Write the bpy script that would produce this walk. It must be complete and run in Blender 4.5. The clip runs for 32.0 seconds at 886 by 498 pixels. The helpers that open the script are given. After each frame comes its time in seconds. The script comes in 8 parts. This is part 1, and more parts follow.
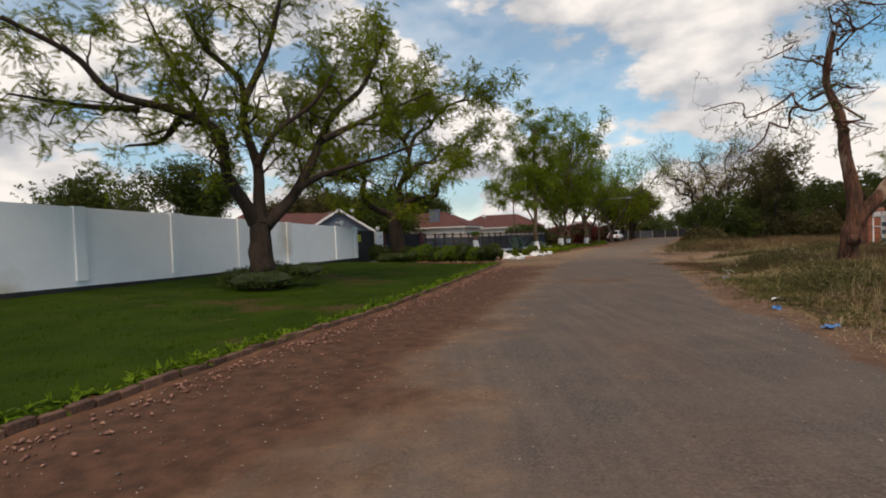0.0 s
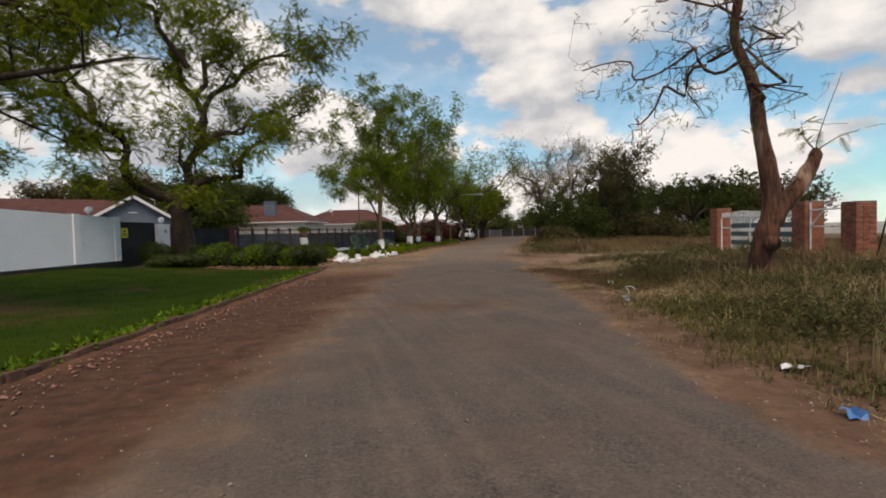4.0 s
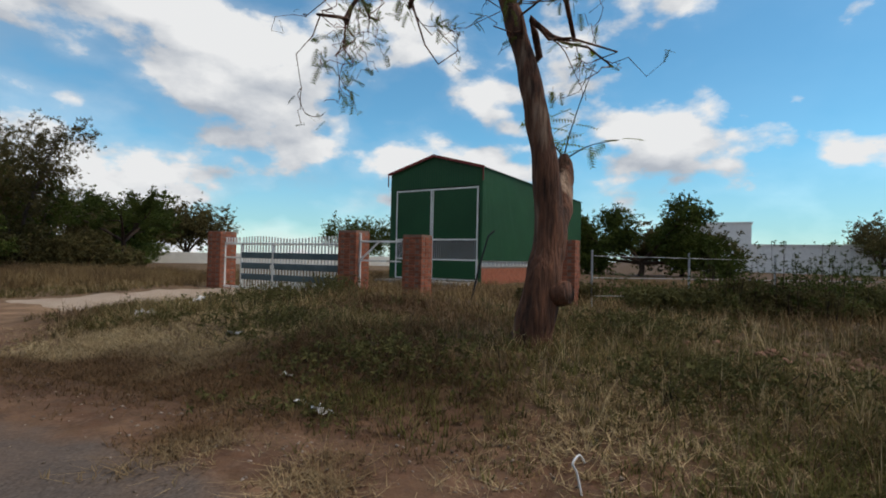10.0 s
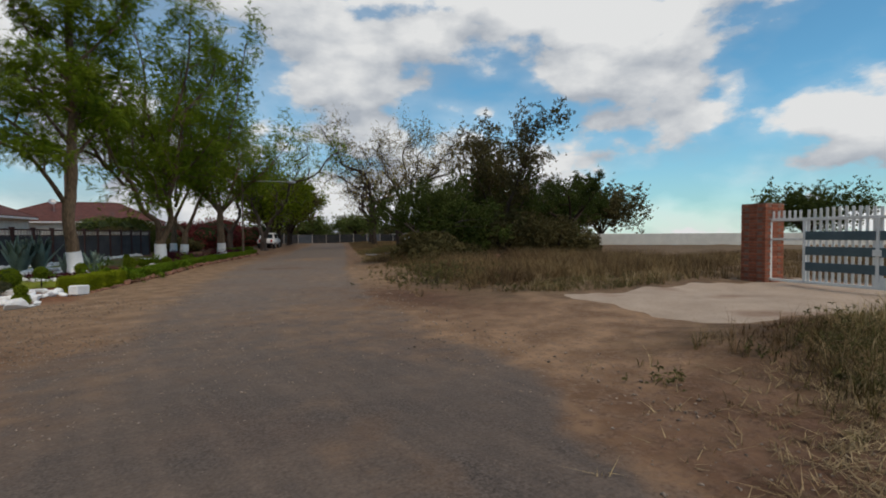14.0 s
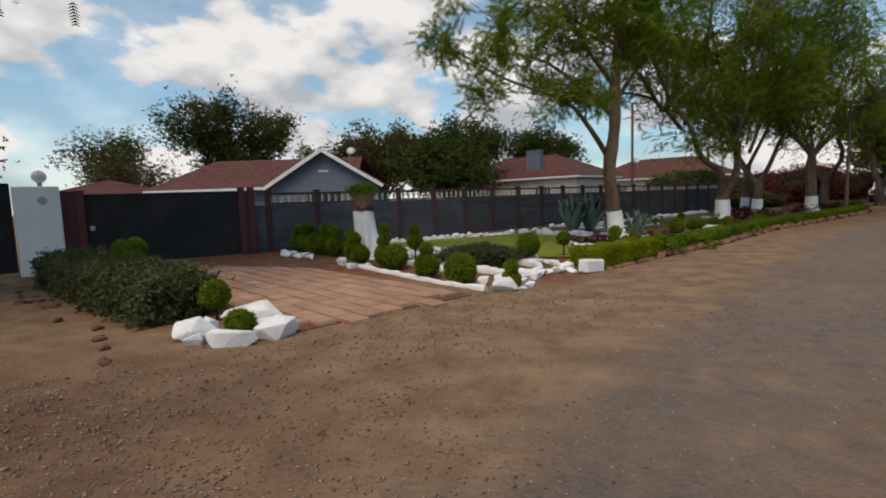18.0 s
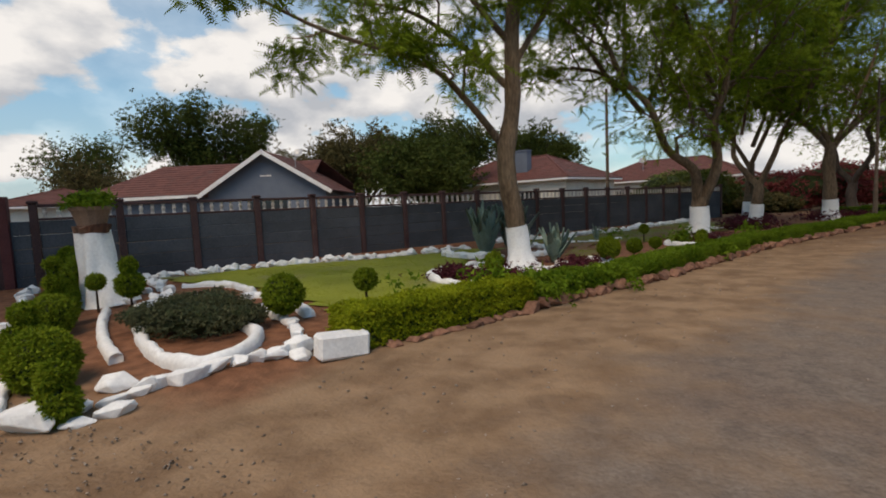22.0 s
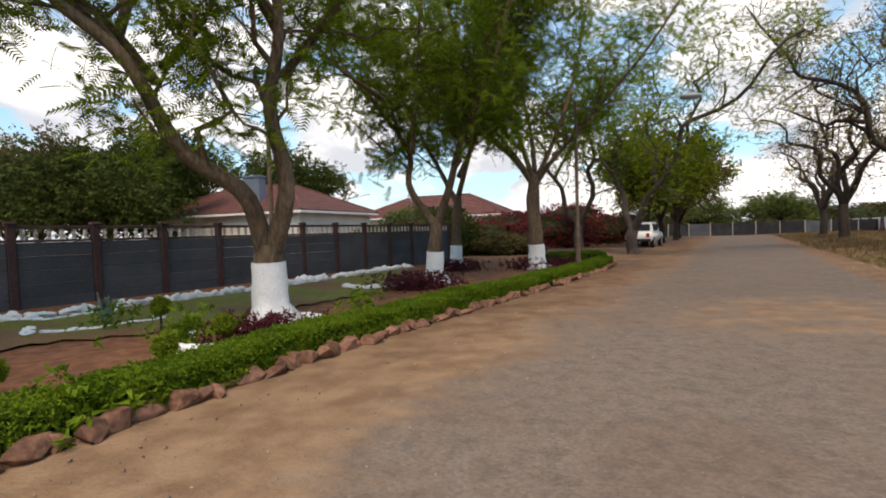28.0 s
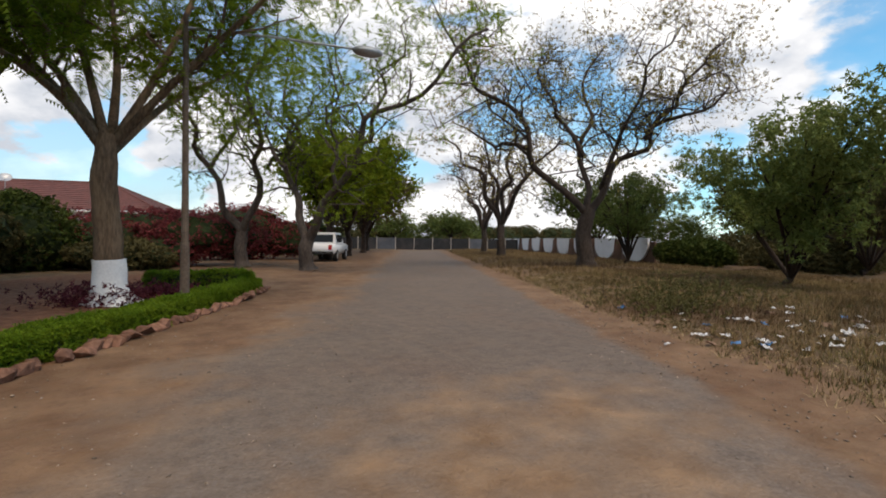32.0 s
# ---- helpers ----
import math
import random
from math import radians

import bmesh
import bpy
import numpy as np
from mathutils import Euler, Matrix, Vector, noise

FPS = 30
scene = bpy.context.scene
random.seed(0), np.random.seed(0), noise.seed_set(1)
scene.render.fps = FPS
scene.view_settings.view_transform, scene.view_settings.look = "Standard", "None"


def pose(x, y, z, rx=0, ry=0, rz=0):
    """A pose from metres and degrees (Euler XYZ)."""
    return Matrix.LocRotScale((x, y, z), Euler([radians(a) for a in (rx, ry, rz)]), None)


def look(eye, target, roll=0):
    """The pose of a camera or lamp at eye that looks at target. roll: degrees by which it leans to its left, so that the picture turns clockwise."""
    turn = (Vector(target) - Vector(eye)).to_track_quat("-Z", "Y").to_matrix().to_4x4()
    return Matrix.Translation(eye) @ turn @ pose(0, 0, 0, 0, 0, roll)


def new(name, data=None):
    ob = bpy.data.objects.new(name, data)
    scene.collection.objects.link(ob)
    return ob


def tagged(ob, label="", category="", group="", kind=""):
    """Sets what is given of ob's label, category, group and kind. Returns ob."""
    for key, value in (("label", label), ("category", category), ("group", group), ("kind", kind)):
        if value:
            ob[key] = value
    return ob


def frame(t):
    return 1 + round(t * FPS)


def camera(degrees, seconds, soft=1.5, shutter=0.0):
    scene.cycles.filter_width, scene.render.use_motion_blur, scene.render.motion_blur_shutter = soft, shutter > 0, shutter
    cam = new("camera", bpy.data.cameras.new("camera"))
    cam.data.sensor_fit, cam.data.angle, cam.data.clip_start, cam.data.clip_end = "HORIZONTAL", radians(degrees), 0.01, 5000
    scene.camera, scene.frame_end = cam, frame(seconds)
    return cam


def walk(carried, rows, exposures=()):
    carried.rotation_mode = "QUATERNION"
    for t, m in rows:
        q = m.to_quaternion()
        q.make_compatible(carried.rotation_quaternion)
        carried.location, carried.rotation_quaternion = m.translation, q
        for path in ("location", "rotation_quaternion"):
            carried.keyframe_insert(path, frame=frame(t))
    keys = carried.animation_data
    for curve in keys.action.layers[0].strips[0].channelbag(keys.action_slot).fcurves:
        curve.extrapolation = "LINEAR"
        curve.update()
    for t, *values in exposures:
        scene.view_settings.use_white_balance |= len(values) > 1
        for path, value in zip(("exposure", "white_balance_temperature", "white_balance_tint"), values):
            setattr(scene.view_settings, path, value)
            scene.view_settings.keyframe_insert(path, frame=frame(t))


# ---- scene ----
cam = camera(84.2, 32.0, soft=1.85)
PATH = [
    (0, (2.216, 3.602, 1.489), (2.174, 5.601, 1.446), -2.1),
    (0.5, (2.458, 4.38, 1.483), (2.544, 6.377, 1.425), -2.0),
    (1, (2.659, 5.158, 1.464), (2.893, 7.143, 1.384), -1.9),
    (1.5, (2.863, 5.89, 1.448), (3.243, 7.852, 1.357), -1.5),
    (2, (3.056, 6.616, 1.428), (3.541, 8.554, 1.335), -1.3),
    (2.5, (3.309, 7.349, 1.423), (3.861, 9.269, 1.329), -1.3),
    (4.5, (4.37, 10.636, 1.437), (4.878, 12.57, 1.387), -1.3),
    (5, (4.604, 11.438, 1.436), (5.066, 13.384, 1.417), -1.3),
    (5.5, (4.825, 12.216, 1.436), (5.277, 14.164, 1.449), -1.2),
    (6, (5.048, 12.998, 1.435), (5.62, 14.914, 1.473), -1.1),
    (6.5, (5.275, 13.772, 1.435), (6.165, 15.563, 1.478), -0.5),
    (7, (5.597, 14.537, 1.433), (6.92, 16.036, 1.471), 0.1),
    (7.5, (5.87, 15.218, 1.44), (7.495, 16.384, 1.455), 0.6),
    (8, (6.129, 15.893, 1.451), (7.906, 16.81, 1.455), 1.1),
    (8.5, (6.404, 16.596, 1.452), (8.257, 17.348, 1.447), 1.0),
    (9, (6.686, 17.32, 1.441), (8.597, 17.909, 1.446), 1.1),
    (9.5, (6.976, 18.08, 1.442), (8.928, 18.513, 1.466), 1.1),
    (10, (7.303, 18.826, 1.442), (9.275, 19.154, 1.479), 1.3),
    (10.5, (7.572, 19.627, 1.449), (9.546, 19.941, 1.505), 1.2),
    (11, (7.826, 20.4, 1.455), (9.794, 20.751, 1.523), 1.1),
    (11.5, (8.064, 21.217, 1.471), (10.009, 21.671, 1.558), 1.0),
    (12, (8.275, 22.005, 1.467), (10.176, 22.618, 1.557), 0.9),
    (12.5, (8.506, 22.838, 1.47), (10.318, 23.68, 1.555), 0.6),
    (13, (8.717, 23.629, 1.458), (10.383, 24.736, 1.496), 0.2),
    (13.5, (8.901, 24.385, 1.461), (10.368, 25.745, 1.447), 0.2),
    (14, (9.071, 25.106, 1.465), (10.3, 26.683, 1.406), -0.3),
    (14.5, (9.257, 25.839, 1.459), (10.267, 27.564, 1.389), -0.6),
    (16.5, (10.001, 28.74, 1.463), (10.034, 30.738, 1.375), -1.1),
    (17, (10.165, 29.443, 1.469), (9.854, 31.414, 1.34), -1.6),
    (17.5, (10.327, 30.147, 1.465), (9.734, 32.049, 1.298), -1.9),
    (18, (10.477, 30.856, 1.461), (9.688, 32.682, 1.261), -2.1),
    (18.5, (10.674, 31.548, 1.453), (9.773, 33.321, 1.243), -2.3),
    (19, (10.891, 32.24, 1.445), (9.938, 33.986, 1.237), -2.4),
    (19.5, (11.118, 32.951, 1.443), (10.156, 34.694, 1.256), -2.5),
    (20, (11.381, 33.641, 1.452), (10.415, 35.384, 1.281), -2.6),
    (20.5, (11.628, 34.36, 1.451), (10.677, 36.112, 1.291), -2.6),
    (21, (11.897, 35.084, 1.439), (10.962, 36.845, 1.272), -2.7),
    (21.5, (12.148, 35.808, 1.431), (11.247, 37.585, 1.255), -2.7),
    (22, (12.404, 36.532, 1.443), (11.532, 38.322, 1.265), -2.6),
    (22.5, (12.647, 37.273, 1.447), (11.815, 39.084, 1.282), -2.5),
    (23, (12.932, 38.016, 1.463), (12.147, 39.849, 1.317), -2.4),
    (23.5, (13.249, 38.753, 1.476), (12.526, 40.613, 1.334), -2.5),
    (24, (13.613, 39.475, 1.482), (12.947, 41.356, 1.338), -2.7),
    (24.5, (14.004, 40.211, 1.441), (13.383, 42.105, 1.28), -2.0),
    (26.5, (15.22, 42.963, 1.472), (14.676, 44.882, 1.318), -2.7),
    (27, (15.541, 43.672, 1.449), (15.061, 45.61, 1.328), -2.5),
    (27.5, (15.863, 44.379, 1.441), (15.499, 46.344, 1.353), -2.4),
    (28, (16.192, 45.074, 1.45), (16.03, 47.067, 1.383), -1.7),
    (28.5, (16.518, 45.785, 1.471), (16.633, 47.781, 1.412), -0.9),
    (29, (16.881, 46.53, 1.47), (17.308, 48.483, 1.404), -0.3),
    (29.5, (17.241, 47.295, 1.47), (17.923, 49.173, 1.382), 0.2),
    (30, (17.602, 48.014, 1.446), (18.456, 49.819, 1.337), 0.5),
    (30.5, (17.937, 48.732, 1.44), (18.872, 50.497, 1.335), 0.6),
    (31, (18.255, 49.435, 1.433), (19.228, 51.18, 1.347), 0.7),
    (31.5, (18.607, 50.142, 1.433), (19.582, 51.887, 1.372), 0.8),
    (32, (18.979, 50.862, 1.431), (19.96, 52.605, 1.392), 0.9),
]
walk(cam, [(t, look(eye, target, roll)) for t, eye, target, roll in PATH],
     [(0, 0.28, 7800, 16), (6, 0.22, 7700, 16), (8, 0.05, 7100, 12), (11, 0.12, 6950, 12), (13, -0.06, 6950, 11), (17, 0.15, 7300, 14), (20, 0.10, 7400, 14), (23, 0.32, 7600, 15), (26.5, 0.76, 7700, 16), (28.5, 0.88, 7500, 15), (30, 0.74, 7300, 14), (32, 0.62, 7200, 14)])

# ---- light ----
SUN_AZ, SUN_EL = radians(-86), radians(58)   # azimuth counted from +x towards +y
world = bpy.data.worlds.new("sky")
scene.world = world
world.use_nodes = True
wt = world.node_tree
wt.nodes.clear()


def wn(kind, **kw):
    n = wt.nodes.new(kind)
    for k, v in kw.items():
        n.inputs[k].default_value = v
    return n


sky = wn("ShaderNodeTexSky")
sky.sky_type, sky.sun_disc = "NISHITA", False
sky.sun_elevation, sky.sun_rotation = SUN_EL, math.pi / 2 - SUN_AZ
sky.air_density, sky.dust_density, sky.ozone_density = 1.0, 0.2, 4.0
coords = wn("ShaderNodeTexCoord")
split = wn("ShaderNodeSeparateXYZ")
wt.links.new(coords.outputs["Generated"], split.inputs[0])


def wmath(op, a, b=None):
    n = wt.nodes.new("ShaderNodeMath")
    n.operation = op
    for i, v in enumerate((a, b)):
        if v is None:
            continue
        if isinstance(v, (int, float)):
            n.inputs[i].default_value = v
        else:
            wt.links.new(v, n.inputs[i])
    return n.outputs[0]


rise = wmath("MAXIMUM", split.outputs[2], 0.0)


def cloud_noise(lift):
    """How thick the clouds are in a direction, or a little above it."""
    place = wn("ShaderNodeCombineXYZ")
    for i, v in enumerate((split.outputs[0], split.outputs[1], wmath("ADD", wmath("MULTIPLY", rise, 1.9), 1.35 + lift))):
        wt.links.new(v, place.inputs[i])
    heap = wn("ShaderNodeTexNoise", Scale=3.1, Detail=3.0, Roughness=0.5)
    fine = wn("ShaderNodeTexNoise", Scale=9.0, Detail=8.0, Roughness=0.58)
    puff = wn("ShaderNodeTexVoronoi", Scale=8.0, Detail=2.5, Roughness=0.5)
    puff.feature, puff.normalize = "SMOOTH_F1", True
    puff.inputs["Smoothness"].default_value = 0.35
    for n in (heap, fine, puff):
        wt.links.new(place.outputs[0], n.inputs["Vector"])
    t = wmath("ADD", heap.outputs["Fac"], wmath("MULTIPLY", wmath("SUBTRACT", fine.outputs["Fac"], 0.5), 0.34))
    return wmath("ADD", t, wmath("MULTIPLY", wmath("SUBTRACT", 0.42, puff.outputs["Distance"]), 0.20))


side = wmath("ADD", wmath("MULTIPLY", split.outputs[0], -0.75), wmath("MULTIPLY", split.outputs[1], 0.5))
here = cloud_noise(0.0)
low = wmath("SUBTRACT", 0.42, rise)
thick = wmath("ADD", here, wmath("ADD", wmath("MULTIPLY", side, 0.05), wmath("MULTIPLY", low, 0.26)))
cover = wn("ShaderNodeValToRGB")
cover.color_ramp.elements[0].position, cover.color_ramp.elements[1].position = 0.515, 0.585
wt.links.new(thick, cover.inputs[0])
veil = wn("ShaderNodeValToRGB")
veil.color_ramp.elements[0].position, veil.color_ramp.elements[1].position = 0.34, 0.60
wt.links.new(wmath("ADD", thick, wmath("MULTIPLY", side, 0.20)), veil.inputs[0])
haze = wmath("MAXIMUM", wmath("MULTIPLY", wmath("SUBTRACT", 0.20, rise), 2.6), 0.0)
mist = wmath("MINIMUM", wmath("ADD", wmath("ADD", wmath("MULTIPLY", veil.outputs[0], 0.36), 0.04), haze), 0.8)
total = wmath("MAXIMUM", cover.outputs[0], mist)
lit = wmath("ADD", wmath("MULTIPLY", wmath("SUBTRACT", here, cloud_noise(0.12)), 4.2), 0.62)
shade = wn("ShaderNodeValToRGB")
shade.color_ramp.elements[0].position, shade.color_ramp.elements[1].position = 0.12, 0.95
shade.color_ramp.elements[0].color = (0.48, 0.555, 0.66, 1)
shade.color_ramp.elements[1].color = (0.91, 0.97, 1.03, 1)
wt.links.new(lit, shade.inputs[0])
deep = wn("ShaderNodeMix")
deep.data_type, deep.blend_type = "RGBA", "MULTIPLY"
deep.inputs[0].default_value = 1.0
deep.inputs[7].default_value = (0.50, 0.98, 1.02, 1)
wt.links.new(sky.outputs[0], deep.inputs[6])
bg_sky = wn("ShaderNodeBackground", Strength=0.14)
bg_cloud = wn("ShaderNodeBackground", Strength=0.80)
wt.links.new(deep.outputs[2], bg_sky.inputs[0])
wt.links.new(shade.outputs[0], bg_cloud.inputs[0])
both = wn("ShaderNodeMixShader")
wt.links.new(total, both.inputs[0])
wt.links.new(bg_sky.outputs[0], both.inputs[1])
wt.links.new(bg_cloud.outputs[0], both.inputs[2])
wo = wn("ShaderNodeOutputWorld")
wt.links.new(both.outputs[0], wo.inputs[0])

sun = new("sun", bpy.data.lights.new("sun", "SUN"))
sun.data.energy, sun.data.angle, sun.data.color = 2.15, radians(35), (1.0, 0.86, 0.70)
sun.matrix_world = look((0, 0, 0), (-math.cos(SUN_AZ) * math.cos(SUN_EL), -math.sin(SUN_AZ) * math.cos(SUN_EL), -math.sin(SUN_EL)))

# ---- materials ----


def material(name, c1, c2, scale=4.0, rough=0.85, bump=0.3, fine=40.0, metal=0.0, c3=None, c3_at=0.62, island=0.0, bump_d=0.02, thin=0.0, per_object=0.0, zs=1.0):
    """Two colours mixed by coarse and fine noise, stains of a third, bump from the fine noise."""
    m = bpy.data.materials.new(name)
    m.use_nodes = True
    nt = m.node_tree
    bsdf = nt.nodes["Principled BSDF"]
    bsdf.inputs["Roughness"].default_value, bsdf.inputs["Metallic"].default_value = rough, metal
    bsdf.inputs["Specular IOR Level"].default_value = 0.04 if thin else 0.3
    geo = nt.nodes.new("ShaderNodeNewGeometry")
    n1 = nt.nodes.new("ShaderNodeTexNoise")
    n1.inputs["Scale"].default_value, n1.inputs["Detail"].default_value = scale, 5
    n2 = nt.nodes.new("ShaderNodeTexNoise")
    n2.inputs["Scale"].default_value, n2.inputs["Detail"].default_value = fine, 4
    grain = nt.nodes.new("ShaderNodeVectorMath")
    grain.operation = "MULTIPLY"
    grain.inputs[1].default_value = (1, 1, zs)
    nt.links.new(geo.outputs["Position"], grain.inputs[0])
    for n in (n1, n2):
        nt.links.new(grain.outputs[0], n.inputs["Vector"])
    add = nt.nodes.new("ShaderNodeMath")
    add.operation = "MULTIPLY_ADD"
    add.inputs[1].default_value, add.inputs[2].default_value = 0.5, 0.0
    nt.links.new(n2.outputs["Fac"], add.inputs[0])
    tot = nt.nodes.new("ShaderNodeMath")
    tot.operation = "MULTIPLY_ADD"
    tot.inputs[1].default_value = 0.5
    nt.links.new(n1.outputs["Fac"], tot.inputs[0])
    nt.links.new(add.outputs[0], tot.inputs[2])
    ramp = nt.nodes.new("ShaderNodeValToRGB")
    ramp.color_ramp.elements[0].position, ramp.color_ramp.elements[1].position = 0.38, 0.62
    ramp.color_ramp.elements[0].color, ramp.color_ramp.elements[1].color = (*c1, 1), (*c2, 1)
    nt.links.new(tot.outputs[0], ramp.inputs[0])
    col = ramp.outputs[0]
    if c3:
        n3 = nt.nodes.new("ShaderNodeTexNoise")
        n3.inputs["Scale"].default_value, n3.inputs["Detail"].default_value = scale * 0.45, 6
        off = nt.nodes.new("ShaderNodeVectorMath")
        off.inputs[1].default_value = (13.1, 7.7, 3.3)
        nt.links.new(grain.outputs[0], off.inputs[0])
        nt.links.new(off.outputs[0], n3.inputs["Vector"])
        r3 = nt.nodes.new("ShaderNodeValToRGB")
        r3.color_ramp.elements[0].position, r3.color_ramp.elements[1].position = c3_at, c3_at + 0.12
        nt.links.new(n3.outputs["Fac"], r3.inputs[0])
        mix = nt.nodes.new("ShaderNodeMix")
        mix.data_type = "RGBA"
        mix.inputs[7].default_value = (*c3, 1)
        nt.links.new(r3.outputs[0], mix.inputs[0])
        nt.links.new(col, mix.inputs[6])
        col = mix.outputs[2]
    if island or per_object:
        if island:
            src = geo.outputs["Random Per Island"]
        else:
            oi = nt.nodes.new("ShaderNodeObjectInfo")
            src = oi.outputs["Random"]
        mr = nt.nodes.new("ShaderNodeMapRange")
        v = island or per_object
        mr.inputs[3].default_value, mr.inputs[4].default_value = 1 - v, 1 + v
        nt.links.new(src, mr.inputs[0])
        hsv = nt.nodes.new("ShaderNodeHueSaturation")
        nt.links.new(mr.outputs[0], hsv.inputs["Value"])
        nt.links.new(col, hsv.inputs["Color"])
        col = hsv.outputs[0]
    nt.links.new(col, bsdf.inputs["Base Color"])
    if bump:
        bp = nt.nodes.new("ShaderNodeBump")
        bp.inputs["Strength"].default_value, bp.inputs["Distance"].default_value = bump, bump_d
        nt.links.new(tot.outputs[0], bp.inputs["Height"])
        nt.links.new(bp.outputs[0], bsdf.inputs["Normal"])
    if thin:
        tr = nt.nodes.new("ShaderNodeBsdfTranslucent")
        nt.links.new(col, tr.inputs[0])
        ms = nt.nodes.new("ShaderNodeMixShader")
        ms.inputs[0].default_value = thin
        nt.links.new(bsdf.outputs[0], ms.inputs[1])
        nt.links.new(tr.outputs[0], ms.inputs[2])
        nt.links.new(ms.outputs[0], nt.nodes["Material Output"].inputs[0])
    return m


M_redsoil = material("red_soil", (0.10, 0.045, 0.028), (0.17, 0.08, 0.048), 1.5, 0.95, 0.8, 18, bump_d=0.03)
M_lawn = material("lawn_green", (0.015, 0.032, 0.002), (0.034, 0.056, 0.004), 0.9, 0.9, 0.8, 45, c3=(0.075, 0.048, 0.022), c3_at=0.56, thin=0.06)
M_blade = material("grass_blade_green", (0.022, 0.05, 0.001), (0.05, 0.092, 0.003), 1.2, 0.7, 0.0, island=0.3, thin=0.3)
M_dry = material("dry_grass", (0.17, 0.12, 0.058), (0.31, 0.235, 0.118), 0.8, 0.85, 0.0, island=0.35, c3=(0.09, 0.10, 0.03), c3_at=0.5, thin=0.25)
M_weed = material("weed_leaf", (0.07, 0.068, 0.026), (0.145, 0.132, 0.052), 1.5, 0.75, 0.0, island=0.35, thin=0.25)
M_bark = material("bark_brown", (0.018, 0.011, 0.008), (0.055, 0.034, 0.023), 3, 0.92, 1.0, 22, bump_d=0.06, zs=0.28)
M_barkred = material("bark_red_stripped", (0.035, 0.018, 0.012), (0.16, 0.066, 0.038), 6, 0.85, 1.0, 18, c3=(0.36, 0.25, 0.18), c3_at=0.57, bump_d=0.12, zs=0.18)
M_barkrow = material("bark_row_trees", (0.075, 0.048, 0.03), (0.20, 0.135, 0.085), 3, 0.92, 1.0, 22, bump_d=0.06, zs=0.28)
M_barkbare = material("bark_dark_bare", (0.022, 0.015, 0.011), (0.07, 0.05, 0.038), 3, 0.92, 1.0, 20, bump_d=0.06, zs=0.28)
M_barkgrey = material("bark_grey", (0.045, 0.033, 0.027), (0.11, 0.085, 0.07), 3, 0.92, 1.0, 20, bump_d=0.06, zs=0.28)
M_leaf = material("leaf_jacaranda", (0.082, 0.112, 0.007), (0.19, 0.225, 0.02), 0.6, 0.6, 0.0, island=0.4, thin=0.48)
M_leafrow = material("leaf_row_trees", (0.088, 0.14, 0.010), (0.20, 0.268, 0.027), 0.6, 0.6, 0.0, island=0.4, thin=0.54)
M_leafdark = material("leaf_dark", (0.03, 0.046, 0.010), (0.08, 0.10, 0.024), 0.6, 0.6, 0.0, island=0.35, thin=0.25)
M_leafmid = material("leaf_mid_green", (0.06, 0.085, 0.02), (0.15, 0.185, 0.055), 0.6, 0.6, 0.0, island=0.35, thin=0.35)
M_leafolive = material("leaf_olive", (0.055, 0.050, 0.020), (0.135, 0.112, 0.048), 0.6, 0.7, 0.0, island=0.35, thin=0.3)
M_leafyellow = material("leaf_yellowing", (0.16, 0.14, 0.035), (0.30, 0.23, 0.07), 0.6, 0.7, 0.0, island=0.35, thin=0.35)
M_hedge = material("hedge_leaf", (0.062, 0.118, 0.008), (0.16, 0.235, 0.02), 2.0, 0.5, 0.0, island=0.35, thin=0.3)
M_topiary = material("topiary_leaf", (0.085, 0.13, 0.008), (0.20, 0.25, 0.022), 2.0, 0.5, 0.0, island=0.3, thin=0.3)
# near-black green: the shade inside foliage, put into the colour of a solid core
M_shadecore = material("foliage_shade", (0.012, 0.02, 0.006), (0.03, 0.045, 0.012), 8, 0.9, 0.5)
M_maroon = material("maroon_leaf", (0.05, 0.012, 0.018), (0.13, 0.035, 0.045), 3, 0.6, 0.0, island=0.35, thin=0.25)
M_bougain = material("bougainvillea_bract", (0.12, 0.025, 0.03), (0.26, 0.06, 0.06), 1, 0.7, 0.0, island=0.35, thin=0.3)
M_agave = material("agave_leaf", (0.13, 0.19, 0.15), (0.24, 0.31, 0.25), 3, 0.5, 0.2, 30)
M_whitepaint = material("white_limewash", (0.66, 0.66, 0.66), (0.82, 0.82, 0.81), 2.5, 0.8, 0.6, 25, c3=(0.5, 0.42, 0.35), c3_at=0.66)
M_wallwhite = material("white_plaster", (0.72, 0.73, 0.75), (0.82, 0.82, 0.83), 0.8, 0.8, 0.2, 30, c3=(0.55, 0.50, 0.44), c3_at=0.62)
M_plinth = material("dark_plinth", (0.015, 0.015, 0.016), (0.035, 0.034, 0.034), 3, 0.8, 0.3)
M_steelblack = material("black_steel", (0.010, 0.011, 0.013), (0.022, 0.023, 0.026), 1.5, 0.75, 0.1, 30, c3=(0.03, 0.028, 0.03), c3_at=0.55)
M_gatepost = material("oxide_red_post", (0.07, 0.018, 0.02), (0.12, 0.035, 0.036), 2, 0.7, 0.2)
M_panel = material("charcoal_concrete_panel", (0.045, 0.052, 0.065), (0.08, 0.088, 0.105), 1.2, 0.8, 0.25, 30, c3=(0.11, 0.085, 0.07), c3_at=0.66, per_object=0.12)
M_post = material("maroon_concrete_post", (0.05, 0.026, 0.028), (0.09, 0.05, 0.05), 2, 0.8, 0.25, 30, per_object=0.15)
M_brick = material("red_brick", (0.20, 0.062, 0.035), (0.34, 0.115, 0.065), 6, 0.9, 0.5, 50, per_object=0.25)
M_mortar = material("mortar", (0.17, 0.095, 0.07), (0.24, 0.15, 0.115), 6, 0.95, 0.5, 60)
